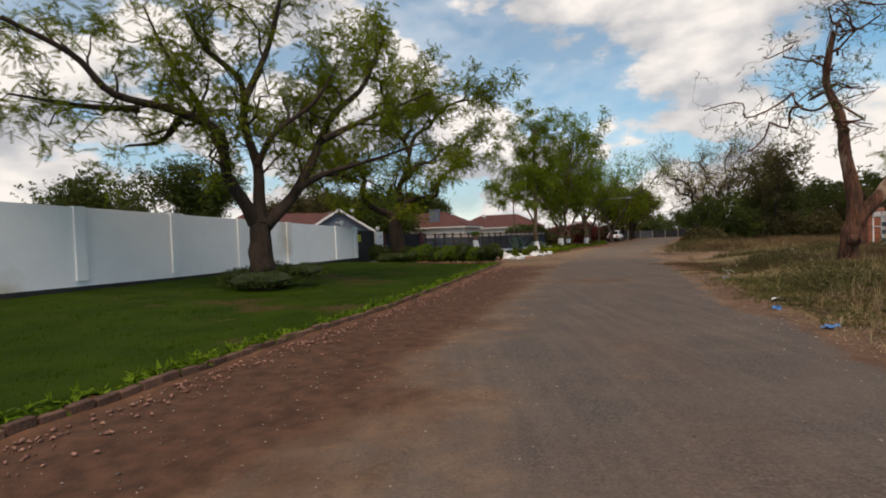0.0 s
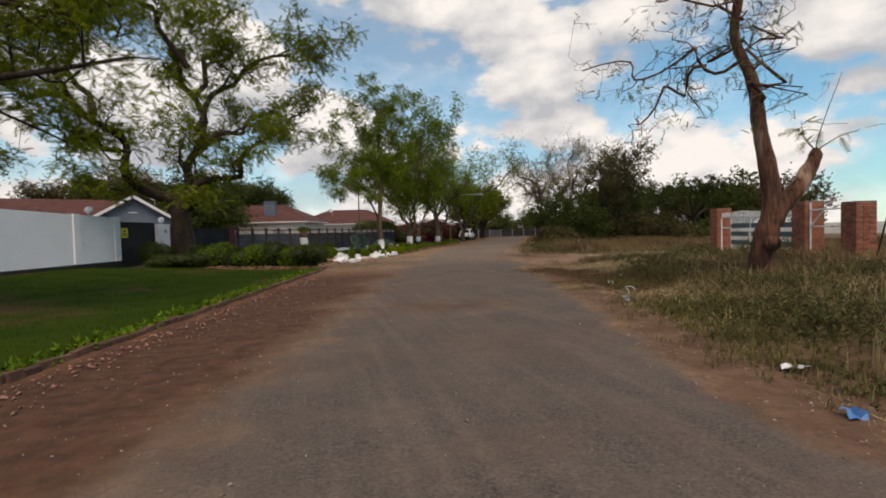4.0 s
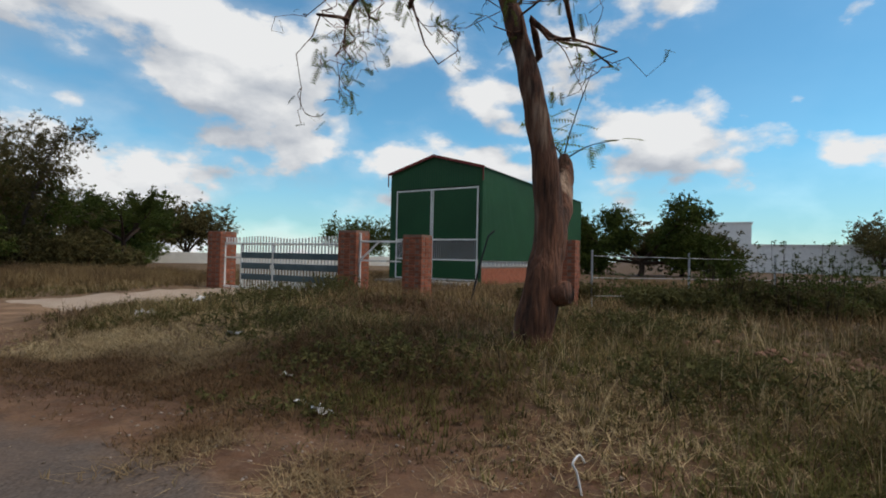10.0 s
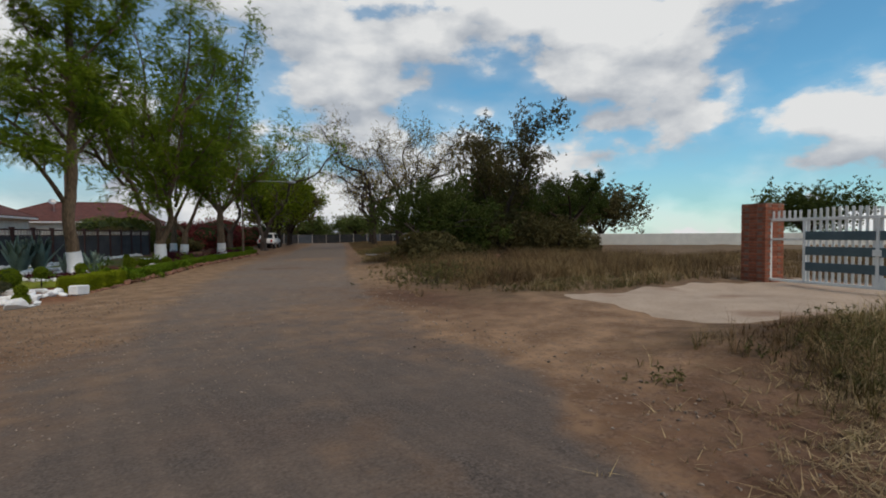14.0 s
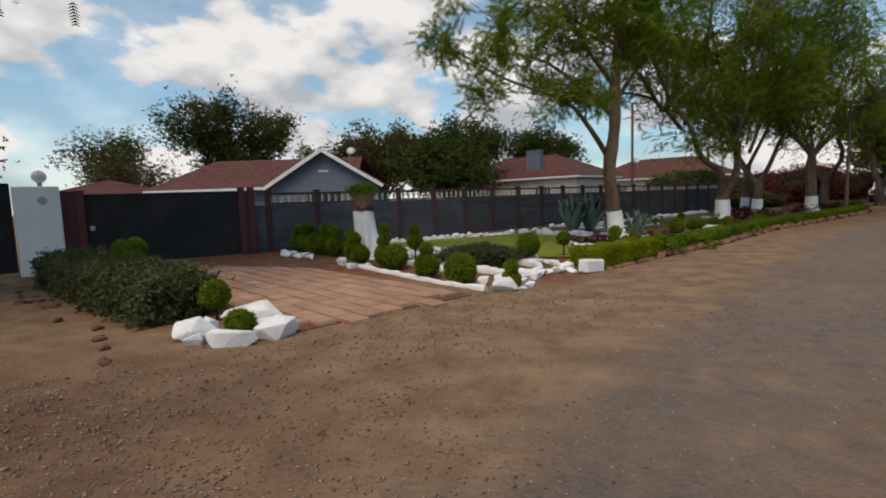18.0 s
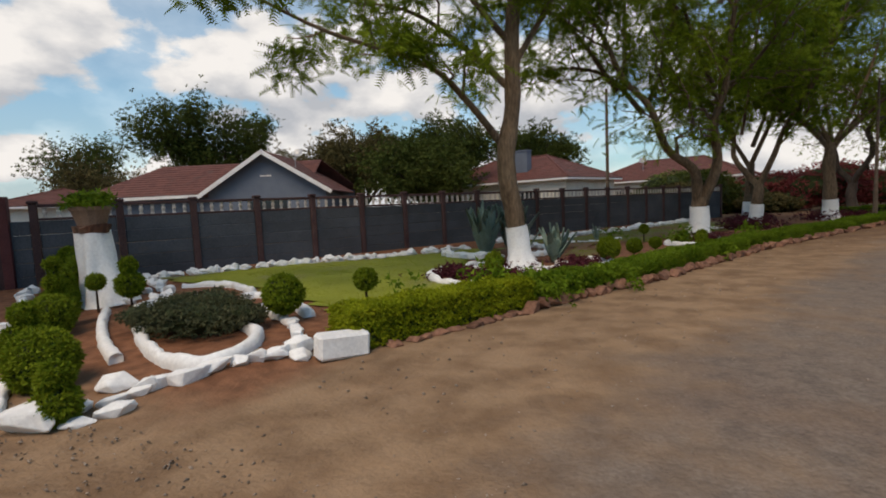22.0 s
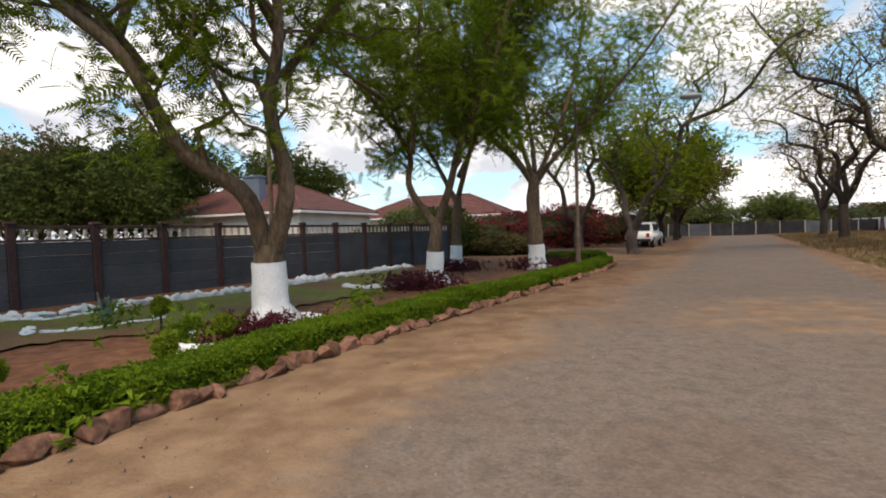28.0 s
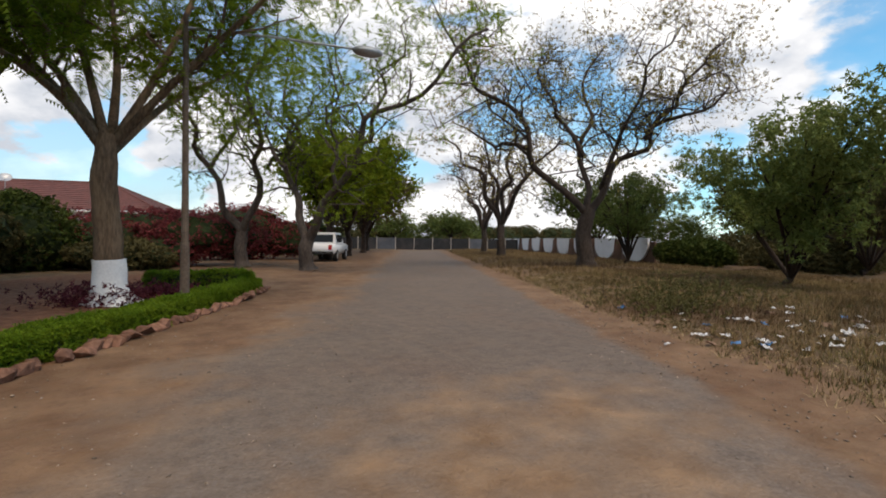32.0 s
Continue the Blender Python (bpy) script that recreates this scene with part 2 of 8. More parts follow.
M_gatewhite = material("gate_white_paint", (0.62, 0.63, 0.60), (0.78, 0.78, 0.76), 3, 0.55, 0.15, 40, c3=(0.30, 0.20, 0.13), c3_at=0.68)
M_gateblue = material("gate_blue_grey_sheet", (0.055, 0.09, 0.105), (0.085, 0.125, 0.14), 2, 0.5, 0.1, 30)
M_green = material("shed_green_sheet", (0.006, 0.052, 0.018), (0.011, 0.075, 0.027), 0.5, 0.6, 0.05, 20)
M_redtrim = material("shed_red_trim", (0.14, 0.02, 0.018), (0.2, 0.035, 0.03), 2, 0.6, 0.1)
M_rooftile = material("red_roof_tile", (0.085, 0.032, 0.027), (0.15, 0.058, 0.046), 2, 0.8, 0.4, 20, c3=(0.09, 0.05, 0.042), c3_at=0.6)
M_bluewall = material("blue_grey_plaster", (0.10, 0.125, 0.17), (0.14, 0.165, 0.21), 1, 0.8, 0.2, 30)
M_cream = material("cream_plaster", (0.55, 0.53, 0.48), (0.68, 0.66, 0.6), 1, 0.8, 0.2, 30)
M_fascia = material("white_fascia", (0.62, 0.62, 0.62), (0.74, 0.74, 0.74), 2, 0.6, 0.1)
M_concrete = material("grey_concrete", (0.25, 0.23, 0.21), (0.38, 0.35, 0.32), 1.5, 0.9, 0.4, 30)
M_paver = material("sandstone_paver", (0.30, 0.165, 0.105), (0.45, 0.27, 0.18), 2.5, 0.9, 0.5, 30, per_object=0.14)
M_rock = material("rough_rock", (0.10, 0.048, 0.032), (0.25, 0.128, 0.084), 3, 0.9, 0.8, 18, per_object=0.3, bump_d=0.04)
M_glass = material("dark_window_glass", (0.02, 0.025, 0.03), (0.03, 0.035, 0.04), 1, 0.08, 0.0)
M_yellow = material("yellow_sign", (0.75, 0.62, 0.03), (0.82, 0.68, 0.05), 3, 0.5, 0.0)
M_globe = material("white_globe", (0.7, 0.7, 0.68), (0.8, 0.8, 0.78), 5, 0.3, 0.0)
M_terracotta = material("terracotta_pot", (0.16, 0.10, 0.07), (0.26, 0.16, 0.11), 4, 0.85, 0.4)
M_metalgrey = material("galvanised_metal", (0.28, 0.29, 0.30), (0.4, 0.41, 0.42), 3, 0.45, 0.1, 30, metal=0.5)
M_wood = material("weathered_pole", (0.09, 0.065, 0.05), (0.16, 0.12, 0.09), 4, 0.9, 0.6, 30)
M_carwhite = material("car_white", (0.7, 0.7, 0.7), (0.75, 0.75, 0.75), 1, 0.25, 0.0)
M_carred = material("car_red", (0.35, 0.008, 0.012), (0.4, 0.012, 0.016), 1, 0.25, 0.0)
M_rubber = material("tyre_rubber", (0.015, 0.015, 0.015), (0.025, 0.025, 0.025), 6, 0.85, 0.2)
M_litterw = material("litter_white_plastic", (0.55, 0.55, 0.56), (0.75, 0.75, 0.75), 6, 0.5, 0.2)
M_litterb = material("litter_blue_plastic", (0.05, 0.16, 0.36), (0.09, 0.24, 0.48), 6, 0.4, 0.2)
M_litterc = material("litter_clear_plastic", (0.20, 0.23, 0.27), (0.34, 0.37, 0.42), 6, 0.3, 0.2)
M_stripe = material("red_glass_light", (0.35, 0.01, 0.01), (0.4, 0.02, 0.02), 3, 0.3, 0.0)

# ---- mesh helpers ----
rng = np.random.default_rng(7)


def np_mesh(name, verts, faces):
    """A mesh from arrays: verts (n, 3), faces (m, k)."""
    verts, faces = np.asarray(verts, np.float32), np.asarray(faces, np.int32)
    me = bpy.data.meshes.new(name)
    me.vertices.add(len(verts))
    me.vertices.foreach_set("co", verts.ravel())
    m, k = faces.shape
    me.loops.add(m * k)
    me.loops.foreach_set("vertex_index", faces.ravel())
    me.polygons.add(m)
    me.polygons.foreach_set("loop_start", np.arange(0, m * k, k, dtype=np.int32))
    me.update(calc_edges=True)
    me.validate()
    return me


def part(name, geo, mat, parent=None, label="", smooth=False, at=None):
    """Links a bmesh or mesh as one object under its thing."""
    if isinstance(geo, bmesh.types.BMesh):
        me = bpy.data.meshes.new(name)
        bmesh.ops.recalc_face_normals(geo, faces=geo.faces)
        geo.to_mesh(me)
        geo.free()
    else:
        me = geo
    if mat and not me.materials:
        me.materials.append(mat)
    if smooth:
        me.polygons.foreach_set("use_smooth", [True] * len(me.polygons))
    ob = new(name, me)
    if parent:
        ob.parent = parent
    if at is not None:
        ob.matrix_basis = at
    if label:
        tagged(ob, label)
    return ob


def thing(name, x, y, z, rz, label, category, group="", kind=""):
    e = new(name)
    e.matrix_basis = pose(x, y, z, 0, 0, rz)
    return tagged(e, label, category, group, kind)


def box(bm, lo, hi, m=None, bevel=0.0):
    """A box between two corners, its edges bevelled."""
    c = [(a + b) / 2 for a, b in zip(lo, hi)]
    s = [abs(b - a) for a, b in zip(lo, hi)]
    mm = Matrix.Translation(c) @ Matrix.Diagonal((*s, 1))
    r = bmesh.ops.create_cube(bm, size=1, matrix=(m @ mm) if m else mm)
    if bevel:
        vs = r["verts"]
        es = list({e for v in vs for e in v.link_edges})
        bmesh.ops.bevel(bm, geom=es, offset=bevel, segments=1, affect="EDGES", profile=0.5)
    return bm


def boxes(*args, bevel=0.0):
    bm = bmesh.new()
    for lo, hi in args:
        box(bm, lo, hi, bevel=bevel)
    return bm


def prism(points, z0, z1, m=None):
    """An upright prism over a plan outline."""
    bm = bmesh.new()
    vs = [bm.verts.new((x, y, z0)) for x, y in points]
    f = bm.faces.new(vs)
    up_ = bmesh.ops.extrude_face_region(bm, geom=[f])
    bmesh.ops.translate(bm, verts=[v for v in up_["geom"] if isinstance(v, bmesh.types.BMVert)], vec=(0, 0, z1 - z0))
    if m:
        bmesh.ops.transform(bm, matrix=m, verts=bm.verts)
    return bm


def cyl(bm, x, y, z0, z1, r0, r1=None, n=12):
    r1 = r0 if r1 is None else r1
    bmesh.ops.create_cone(bm, cap_ends=True, segments=n, radius1=r0, radius2=r1, depth=z1 - z0, matrix=Matrix.Translation((x, y, (z0 + z1) / 2)))
    return bm


def ball(bm, x, y, z, r, sub=2, sz=1.0):
    bmesh.ops.create_icosphere(bm, subdivisions=sub, radius=r, matrix=Matrix.Translation((x, y, z)) @ Matrix.Diagonal((1, 1, sz, 1)))
    return bm


def stone_mesh(name, seed, flat=0.6, sub=2):
    r = np.random.default_rng(seed * 7 + 1)
    bm = bmesh.new()
    for k in range(16 if sub > 1 else 9):
        d = r.normal(size=3)
        d /= np.linalg.norm(d)
        d *= 0.5 * r.uniform(0.8, 1.1) * (0.6 + 0.4 / np.abs(d).max())
        bm.verts.new((d[0], d[1], max(d[2] * flat, -0.33 * flat)))
    hull = bmesh.ops.convex_hull(bm, input=bm.verts)
    bmesh.ops.delete(bm, geom=[g for g in hull["geom_interior"] if isinstance(g, bmesh.types.BMVert)], context="VERTS")
    if sub > 1:
        bmesh.ops.bevel(bm, geom=bm.edges[:], offset=0.022, segments=1, affect="EDGES", profile=0.5)
        bmesh.ops.triangulate(bm, faces=[f for f in bm.faces if len(f.verts) > 4])
    me = bpy.data.meshes.new(name)
    bm.to_mesh(me)
    bm.free()
    return me


def tube(path, radii, sides):
    """Verts and quads of a tapered tube along a path."""
    p = np.asarray(path, float)
    r = np.asarray(radii, float)
    n = len(p)
    t = np.gradient(p, axis=0)
    t /= np.linalg.norm(t, axis=1)[:, None] + 1e-9
    ref = np.array([0.0, 0.0, 1.0]) if abs(t[0, 2]) < 0.8 else np.array([1.0, 0.0, 0.0])
    a = np.cross(t, ref)
    a /= np.linalg.norm(a, axis=1)[:, None] + 1e-9
    b = np.cross(t, a)
    th = np.linspace(0, 2 * np.pi, sides, endpoint=False)
    v = p[:, None] + r[:, None, None] * (np.cos(th)[None, :, None] * a[:, None] + np.sin(th)[None, :, None] * b[:, None])
    i = np.arange(n - 1)[:, None] * sides
    j = np.arange(sides)[None]
    k = (j + 1) % sides
    f = np.stack([i + j, i + k, i + sides + k, i + sides + j], -1).reshape(-1, 4)
    return v.reshape(-1, 3), f


def merge(pieces):
    vs, fs, n = [], [], 0
    for v, f in pieces:
        vs.append(v)
        fs.append(f + n)
        n += len(v)
    return np.concatenate(vs), np.concatenate(fs)


def rotations(n, r, droop=0.5):
    """n turns: a random heading, a random droop, a random twist; columns are the axes."""
    yaw, dip, tw = r.uniform(0, 2 * np.pi, n), r.normal(-0.15, droop, n), r.uniform(-0.8, 0.8, n)
    x = np.stack([np.cos(yaw) * np.cos(dip), np.sin(yaw) * np.cos(dip), np.sin(dip)], -1)
    side = np.stack([-np.sin(yaw), np.cos(yaw), 0 * yaw], -1)
    u = np.cross(x, side)
    y = side * np.cos(tw)[:, None] + u * np.sin(tw)[:, None]
    return x, y, np.cross(x, y)


def strew(template, places, sizes, r, droop=0.5):
    """Copies of a leaf template (q, corners, 3) at places, as one array mesh."""
    n = len(places)
    x, y, z = rotations(n, r, droop)
    t = template.reshape(-1, 3)
    v = places[:, None] + sizes[:, None, None] * (t[None, :, 0, None] * x[:, None] + t[None, :, 1, None] * y[:, None] + t[None, :, 2, None] * z[:, None])
    v = v.reshape(-1, 3)
    return v, np.arange(len(v)).reshape(-1, template.shape[1])


def frond(pairs=8, leaf=0.22, wide=0.045):
    """A feathery leaf, 1 long: pointed leaflets in pairs along a bent rib."""
    q = []
    for i in range(pairs):
        s = 0.10 + 0.84 * i / (pairs - 1)
        dz = -0.18 * s * s
        ll = leaf * (1.15 - 0.7 * abs(s - 0.45))
        for sgn in (-1, 1):
            q.append([(s - wide, 0, dz), (s + wide, 0, dz), (s + ll * 0.55, sgn * ll, dz - 0.05)])
    return np.array(q)


LEAF = np.array([[(0, 0, 0), (0.5, -0.28, 0.06), (1, 0, 0), (0.5, 0.28, 0.06)]], float)
FROND, FROND_S = frond(), frond(5, 0.26, 0.08)


def spray(k, r, wide=0.2):
    """A sprig: k pointed leaves round a point, 1 across."""
    q = []
    for _ in range(k):
        d = r.normal(size=3)
        d /= np.linalg.norm(d)
        s = np.cross(d, r.normal(size=3))
        s /= np.linalg.norm(s)
        o = d * 0.10
        q.append([o + s * wide * 0.5, o + d * 0.44, o - s * wide * 0.5])
    return np.array(q)


SPRAY, SPRAY_FAR = spray(8, rng, 0.21), spray(4, rng, 0.36)


def smooth_path(pts, n):
    """A curve through the points, by Catmull-Rom."""
    p = np.asarray(pts, float)
    if len(p) < 3:
        return p[0] + np.linspace(0, 1, n)[:, None] * (p[-1] - p[0])
    e = np.concatenate([[2 * p[0] - p[1]], p, [2 * p[-1] - p[-2]]])
    u = np.linspace(0, len(p) - 1 - 1e-6, n)
    i = u.astype(int)
    f = (u - i)[:, None]
    a, b, c, d = e[i], e[i + 1], e[i + 2], e[i + 3]
    return 0.5 * (2 * b + (c - a) * f + (2 * a - 5 * b + 4 * c - d) * f**2 + (3 * b - a - 3 * c + d) * f**3)


def grow(r, limbs, twig_len, levels, gap, up_pull, out, wild=0.16):
    """Side branches from limbs (path, r0, r1); leaf places are added to out."""
    pieces, todo = [], [(p, a, b, levels) for p, a, b in limbs]
    while todo:
        p, r0, r1, lv = todo.pop()
        n = len(p)
        rad = r0 + (r1 - r0) * np.linspace(0, 1, n) ** 0.8
        pieces.append(tube(p, rad, 8 if r0 > 0.08 else 5 if r0 > 0.025 else 3))
        length = np.linalg.norm(np.diff(p, axis=0), axis=1).sum()
        if lv <= 0:
            out.append(p[1:])
            continue
        k = max(2, int(length * 0.72 / gap))
        for s in np.linspace(0.28, 1.0, k) + r.uniform(-0.04, 0.04, k):
            s = min(max(s, 0.15), 1.0)
            i = min(int(s * (n - 1)), n - 2)
            o = p[i] + (p[i + 1] - p[i]) * (s * (n - 1) - i)
            d = p[i + 1] - p[i]
            d = d / (np.linalg.norm(d) + 1e-9)
            q = r.normal(size=3)
            q -= d * (q @ d)
            q /= np.linalg.norm(q) + 1e-9
            w = d * r.uniform(0.35, 0.9) + q * r.uniform(0.6, 1.0) + np.array([0, 0, up_pull])
            w /= np.linalg.norm(w)
            ln = twig_len * (0.62 ** (levels - lv)) * r.uniform(0.6, 1.25) * (1.15 - 0.4 * s)
            m = 5
            bend = r.normal(0, wild, (m, 3)) * ln * np.linspace(0, 1, m)[:, None]
            path = o + np.linspace(0, 1, m)[:, None] * w * ln + bend
            rr = max(0.006, min(rad[i] * 0.6, 0.028 * ln + 0.006))
            todo.append((path, rr, max(0.004, rr * 0.35), lv - 1))
    return pieces


def tree(name, x, y, z, label, limbs, right=(1, 0), r0=0.3, seed=1, bark=None, leaves=None, leaf_size=0.4, leaf_n=2500, template=None, twig=1.6, levels=2, gap=0.55,
         depth=0.8, up_pull=0.25, group="", band=0.0, flare=0.0, limb=0.8, wild=0.16, droop=0.5, taper=0.3, spread=0.15, bare=0.0):
    """A tree: limbs drawn as (sideways, up) in a plane, spread in depth; side branches and leaves grown."""
    r = np.random.default_rng(seed)
    rv = np.array([right[0], right[1], 0.0])
    dv = np.array([-right[1], right[0], 0.0])
    main = []
    for k, l in enumerate(limbs):
        a = np.asarray(l, float)
        if a.shape[1] == 2:
            q = r.uniform(-1, 1) * depth if k else 0.0
            s0 = 0.0 if k else 1.0
            run = np.concatenate([[0], np.cumsum(np.linalg.norm(np.diff(a, axis=0), axis=1))])
            dep = q * run * (1 - s0) + r.normal(0, 0.04, len(a)) * (run > 0)
        else:
            dep = a[:, 2]
        pts = a[:, 0, None] * rv + dep[:, None] * dv + a[:, 1, None] * np.array([0, 0, 1.0])
        main.append((pts, k))
    trunk_top = main[0][0][-1]
    lim = []
    for pts, k in main:
        path = smooth_path(pts, max(6, 4 * len(pts)))
        if wild > 0.2 and k:
            u = np.linspace(0, 1, len(path))[:, None]
            path = path + 0.28 * np.sin(u * np.array([17.0, 15, 13]) + r.uniform(0, 6, 3)) * np.minimum(u * 3, 1)
        if k == 0:
            rb, rt = r0, r0 * (0.78 if len(main) > 1 else taper)
            if len(pts) > 5:
                rt = r0 * taper
            rad = rb + (rt - rb) * np.linspace(0, 1, len(path))
            rad[:2] *= (1.35, 1.12)
            rad *= 1 + flare * np.exp(-((path[:, 2] - 0.5) / 0.75) ** 2)
            trunk_tube = (path, rad)
            if len(pts) > 5:
                lim.append((path[len(path) // 2:], rad[len(path) // 2], rt))
        else:
            # a limb leaves the nearest point of an earlier one
            d0 = np.linalg.norm(trunk_tube[0] - path[0], axis=1)
            i = int(d0.argmin())
            ra = min(trunk_tube[1][i], r0) * (limb if d0[i] < 1.0 else 0.42)
            lim.append((path, ra, max(0.02, ra * 0.22)))
    spots = []
    pieces = grow(r, lim, twig, levels, gap, up_pull, spots, wild) if lim else []
    v, f = tube(trunk_tube[0], trunk_tube[1], 22)
    vn = np.array([noise.noise(Vector(c * 2.3)) + 0.7 * noise.noise(Vector((c[0] * 8, c[1] * 8, c[2] * 1.1))) for c in v])
    c = np.repeat(trunk_tube[0], 22, axis=0)
    v = c + (v - c) * (1 + 0.22 * vn)[:, None]
    pieces.append((v, f))
    e = thing(name, x, y, z, 0, label, "tree", group)
    part("trunk", np_mesh("trunk", *merge(pieces)), bark or M_bark, e, smooth=True)
    if leaf_n and spots:
        pts = np.concatenate(spots)
        if bare:
            pts = pts[r.random(len(pts)) > bare]
        pick = pts[r.integers(0, len(pts), leaf_n)] + r.normal(0, spread, (leaf_n, 3))
        t = FROND if template is None else template
        cv, cf = strew(t, pick, leaf_size * r.uniform(0.65, 1.25, leaf_n), r, droop)
        part("crown", np_mesh("crown", cv, cf), leaves or M_leaf, e)
    if band:
        zz = trunk_tube[0][:, 2]
        n = max(3, int((zz < band).sum()))
        hs = np.linspace(0.0, band, 7)
        pc = np.stack([np.interp(hs, zz, trunk_tube[0][:, i]) for i in range(3)], -1)
        rc = np.interp(hs, zz, trunk_tube[1]) * 1.0 + 0.035
        v, f = tube(pc, rc, 22)
        c = np.repeat(pc, 22, axis=0)
        vn = np.array([noise.noise(Vector(q * 2.3)) for q in v])
        foot_ = np.exp(-(v[:, 2] / (0.22 * band)) ** 2)
        vr = np.array([noise.noise(Vector((q[0] * 9, q[1] * 9, 0.3))) for q in v])
        v = c + (v - c) * (1 + 0.2 * vn + foot_ * (0.3 + 0.9 * vr))[:, None]
        part("painted_band", np_mesh("painted_band", v, f), M_whitepaint, e, "white limewashed lower trunk", smooth=True)
    return e


def free_limbs(r, h, spread, n, fork):
    """Limbs of a tree that no view shows closely."""
    out = [[(0, 0), (r.uniform(-0.1, 0.1), fork * 0.5), (r.uniform(-0.2, 0.2), fork)]]
    for k in range(n):
        a = (k + 0.5) / n * 2 - 1 + r.uniform(-0.15, 0.15)
        s = a * spread
        out.append([(out[0][2][0], fork * 0.95), (s * 0.3, fork + (h - fork) * 0.35), (s * 0.65, fork + (h - fork) * 0.62), (s, h * (1 - 0.22 * abs(a)))])
    return out


def bush(name, x, y, z, sx, sy, sz, label, mat, n, leaf=0.09, seed=1, template=None, core=True, group="", category="bush", wood=False, lift=0.45, cmat=None, lumps=7, parent=None):
    """A leafy mass: leaves all round an uneven core, coloured dark as the shade within."""
    r = np.random.default_rng(seed)
    e = parent or thing(name, x, y, z, 0, label, category, group)
    cs = [(0, 0, sz * lift, 1.0)] + [(r.uniform(-0.5, 0.5) * sx, r.uniform(-0.5, 0.5) * sy, sz * r.uniform(lift * 0.6, 0.72), r.uniform(0.45, 0.7)) for _ in range(lumps)]
    pts = []
    w = np.array([c[3] ** 2 for c in cs])
    for c, m in zip(cs, r.multinomial(n, w / w.sum())):
        d = r.normal(size=(m, 3))
        d /= np.linalg.norm(d, axis=1)[:, None]
        rad = r.uniform(0.72, 1.06, m) ** 0.7
        pts.append(np.array(c[:3]) + d * rad[:, None] * np.array([sx * 0.55, sy * 0.55, sz * (1 - lift)]) * c[3])
    pts = np.concatenate(pts)
    pts = pts[pts[:, 2] > 0.03]
    cv, cf = strew(LEAF if template is None else template, pts, leaf * r.uniform(0.6, 1.3, len(pts)), r, 0.7)
    part("foliage", np_mesh("foliage", cv, cf), mat, e)
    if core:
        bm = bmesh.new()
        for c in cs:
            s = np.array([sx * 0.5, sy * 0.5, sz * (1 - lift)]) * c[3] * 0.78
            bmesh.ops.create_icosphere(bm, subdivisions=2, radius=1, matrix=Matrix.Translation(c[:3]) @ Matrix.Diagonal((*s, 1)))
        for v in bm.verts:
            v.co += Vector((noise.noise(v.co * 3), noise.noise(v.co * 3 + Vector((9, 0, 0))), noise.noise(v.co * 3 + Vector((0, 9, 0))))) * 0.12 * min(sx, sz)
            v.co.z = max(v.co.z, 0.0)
        part("shade_core", bm, cmat or M_shadecore, e)
    if wood:
        pc = []
        for _ in range(14):
            a = r.uniform(0, 6.28)
            tip = np.array([math.cos(a) * sx * 0.45, math.sin(a) * sy * 0.45, sz * r.uniform(0.5, 0.95)]) * r.uniform(0.6, 1)
            p = smooth_path([np.array([r.uniform(-.1, .1), r.uniform(-.1, .1), 0]), tip * 0.4 + r.normal(0, 0.1, 3), tip], 6)
            pc.append(tube(p, np.linspace(0.05, 0.012, 6) * (sz / 3), 5))
        tagged(part("brushwood", np_mesh("brushwood", *merge(pc)), M_bark, e), kind="stuff")
    return e


def tufts(name, pts, h, w, mat, label, per=6, seed=3, lean=0.5, parent=None, kind="stuff", simple=False):
    """Grass: tapered blades in tufts, all one object."""
    r = np.random.default_rng(seed)
    pts = np.repeat(np.asarray(pts, float), per, axis=0)
    n = len(pts)
    pts[:, :2] += r.normal(0, w * 3, (n, 2))
    a = r.uniform(0, 2 * np.pi, n)
    hh = np.repeat(np.asarray(h) * np.ones(n // per), per) * r.uniform(0.45, 1.2, n)
    l = np.abs(r.normal(0, lean, n)) * hh
    dx, dy = np.cos(a), np.sin(a)
    px, py = -dy * w * 0.5, dx * w * 0.5
    b0 = pts + np.stack([px, py, 0 * px - 0.01], -1)
    b1 = pts - np.stack([px, py, 0 * px + 0.01], -1)
    m0 = pts + np.stack([dx * l * 0.35 - px * 0.8, dy * l * 0.35 - py * 0.8, hh * 0.6], -1)
    m1 = pts + np.stack([dx * l * 0.35 + px * 0.8, dy * l * 0.35 + py * 0.8, hh * 0.6], -1)
    t0 = pts + np.stack([dx * l, dy * l, hh], -1)
    if simple:
        v, f = np.stack([b0, b1, t0], 1).reshape(-1, 3), np.arange(n * 3).reshape(-1, 3)
    else:
        v = np.stack([b0, b1, m0, m1, t0], 1).reshape(-1, 3)
        i = np.arange(n)[:, None] * 5
        f = np.concatenate([i + np.array([[0, 1, 2]]), i + np.array([[0, 2, 3]]), i + np.array([[3, 2, 4]])])
    ob = part(name, np_mesh(name, v, f), mat, parent)
    return tagged(ob, label, "grass", kind=kind)


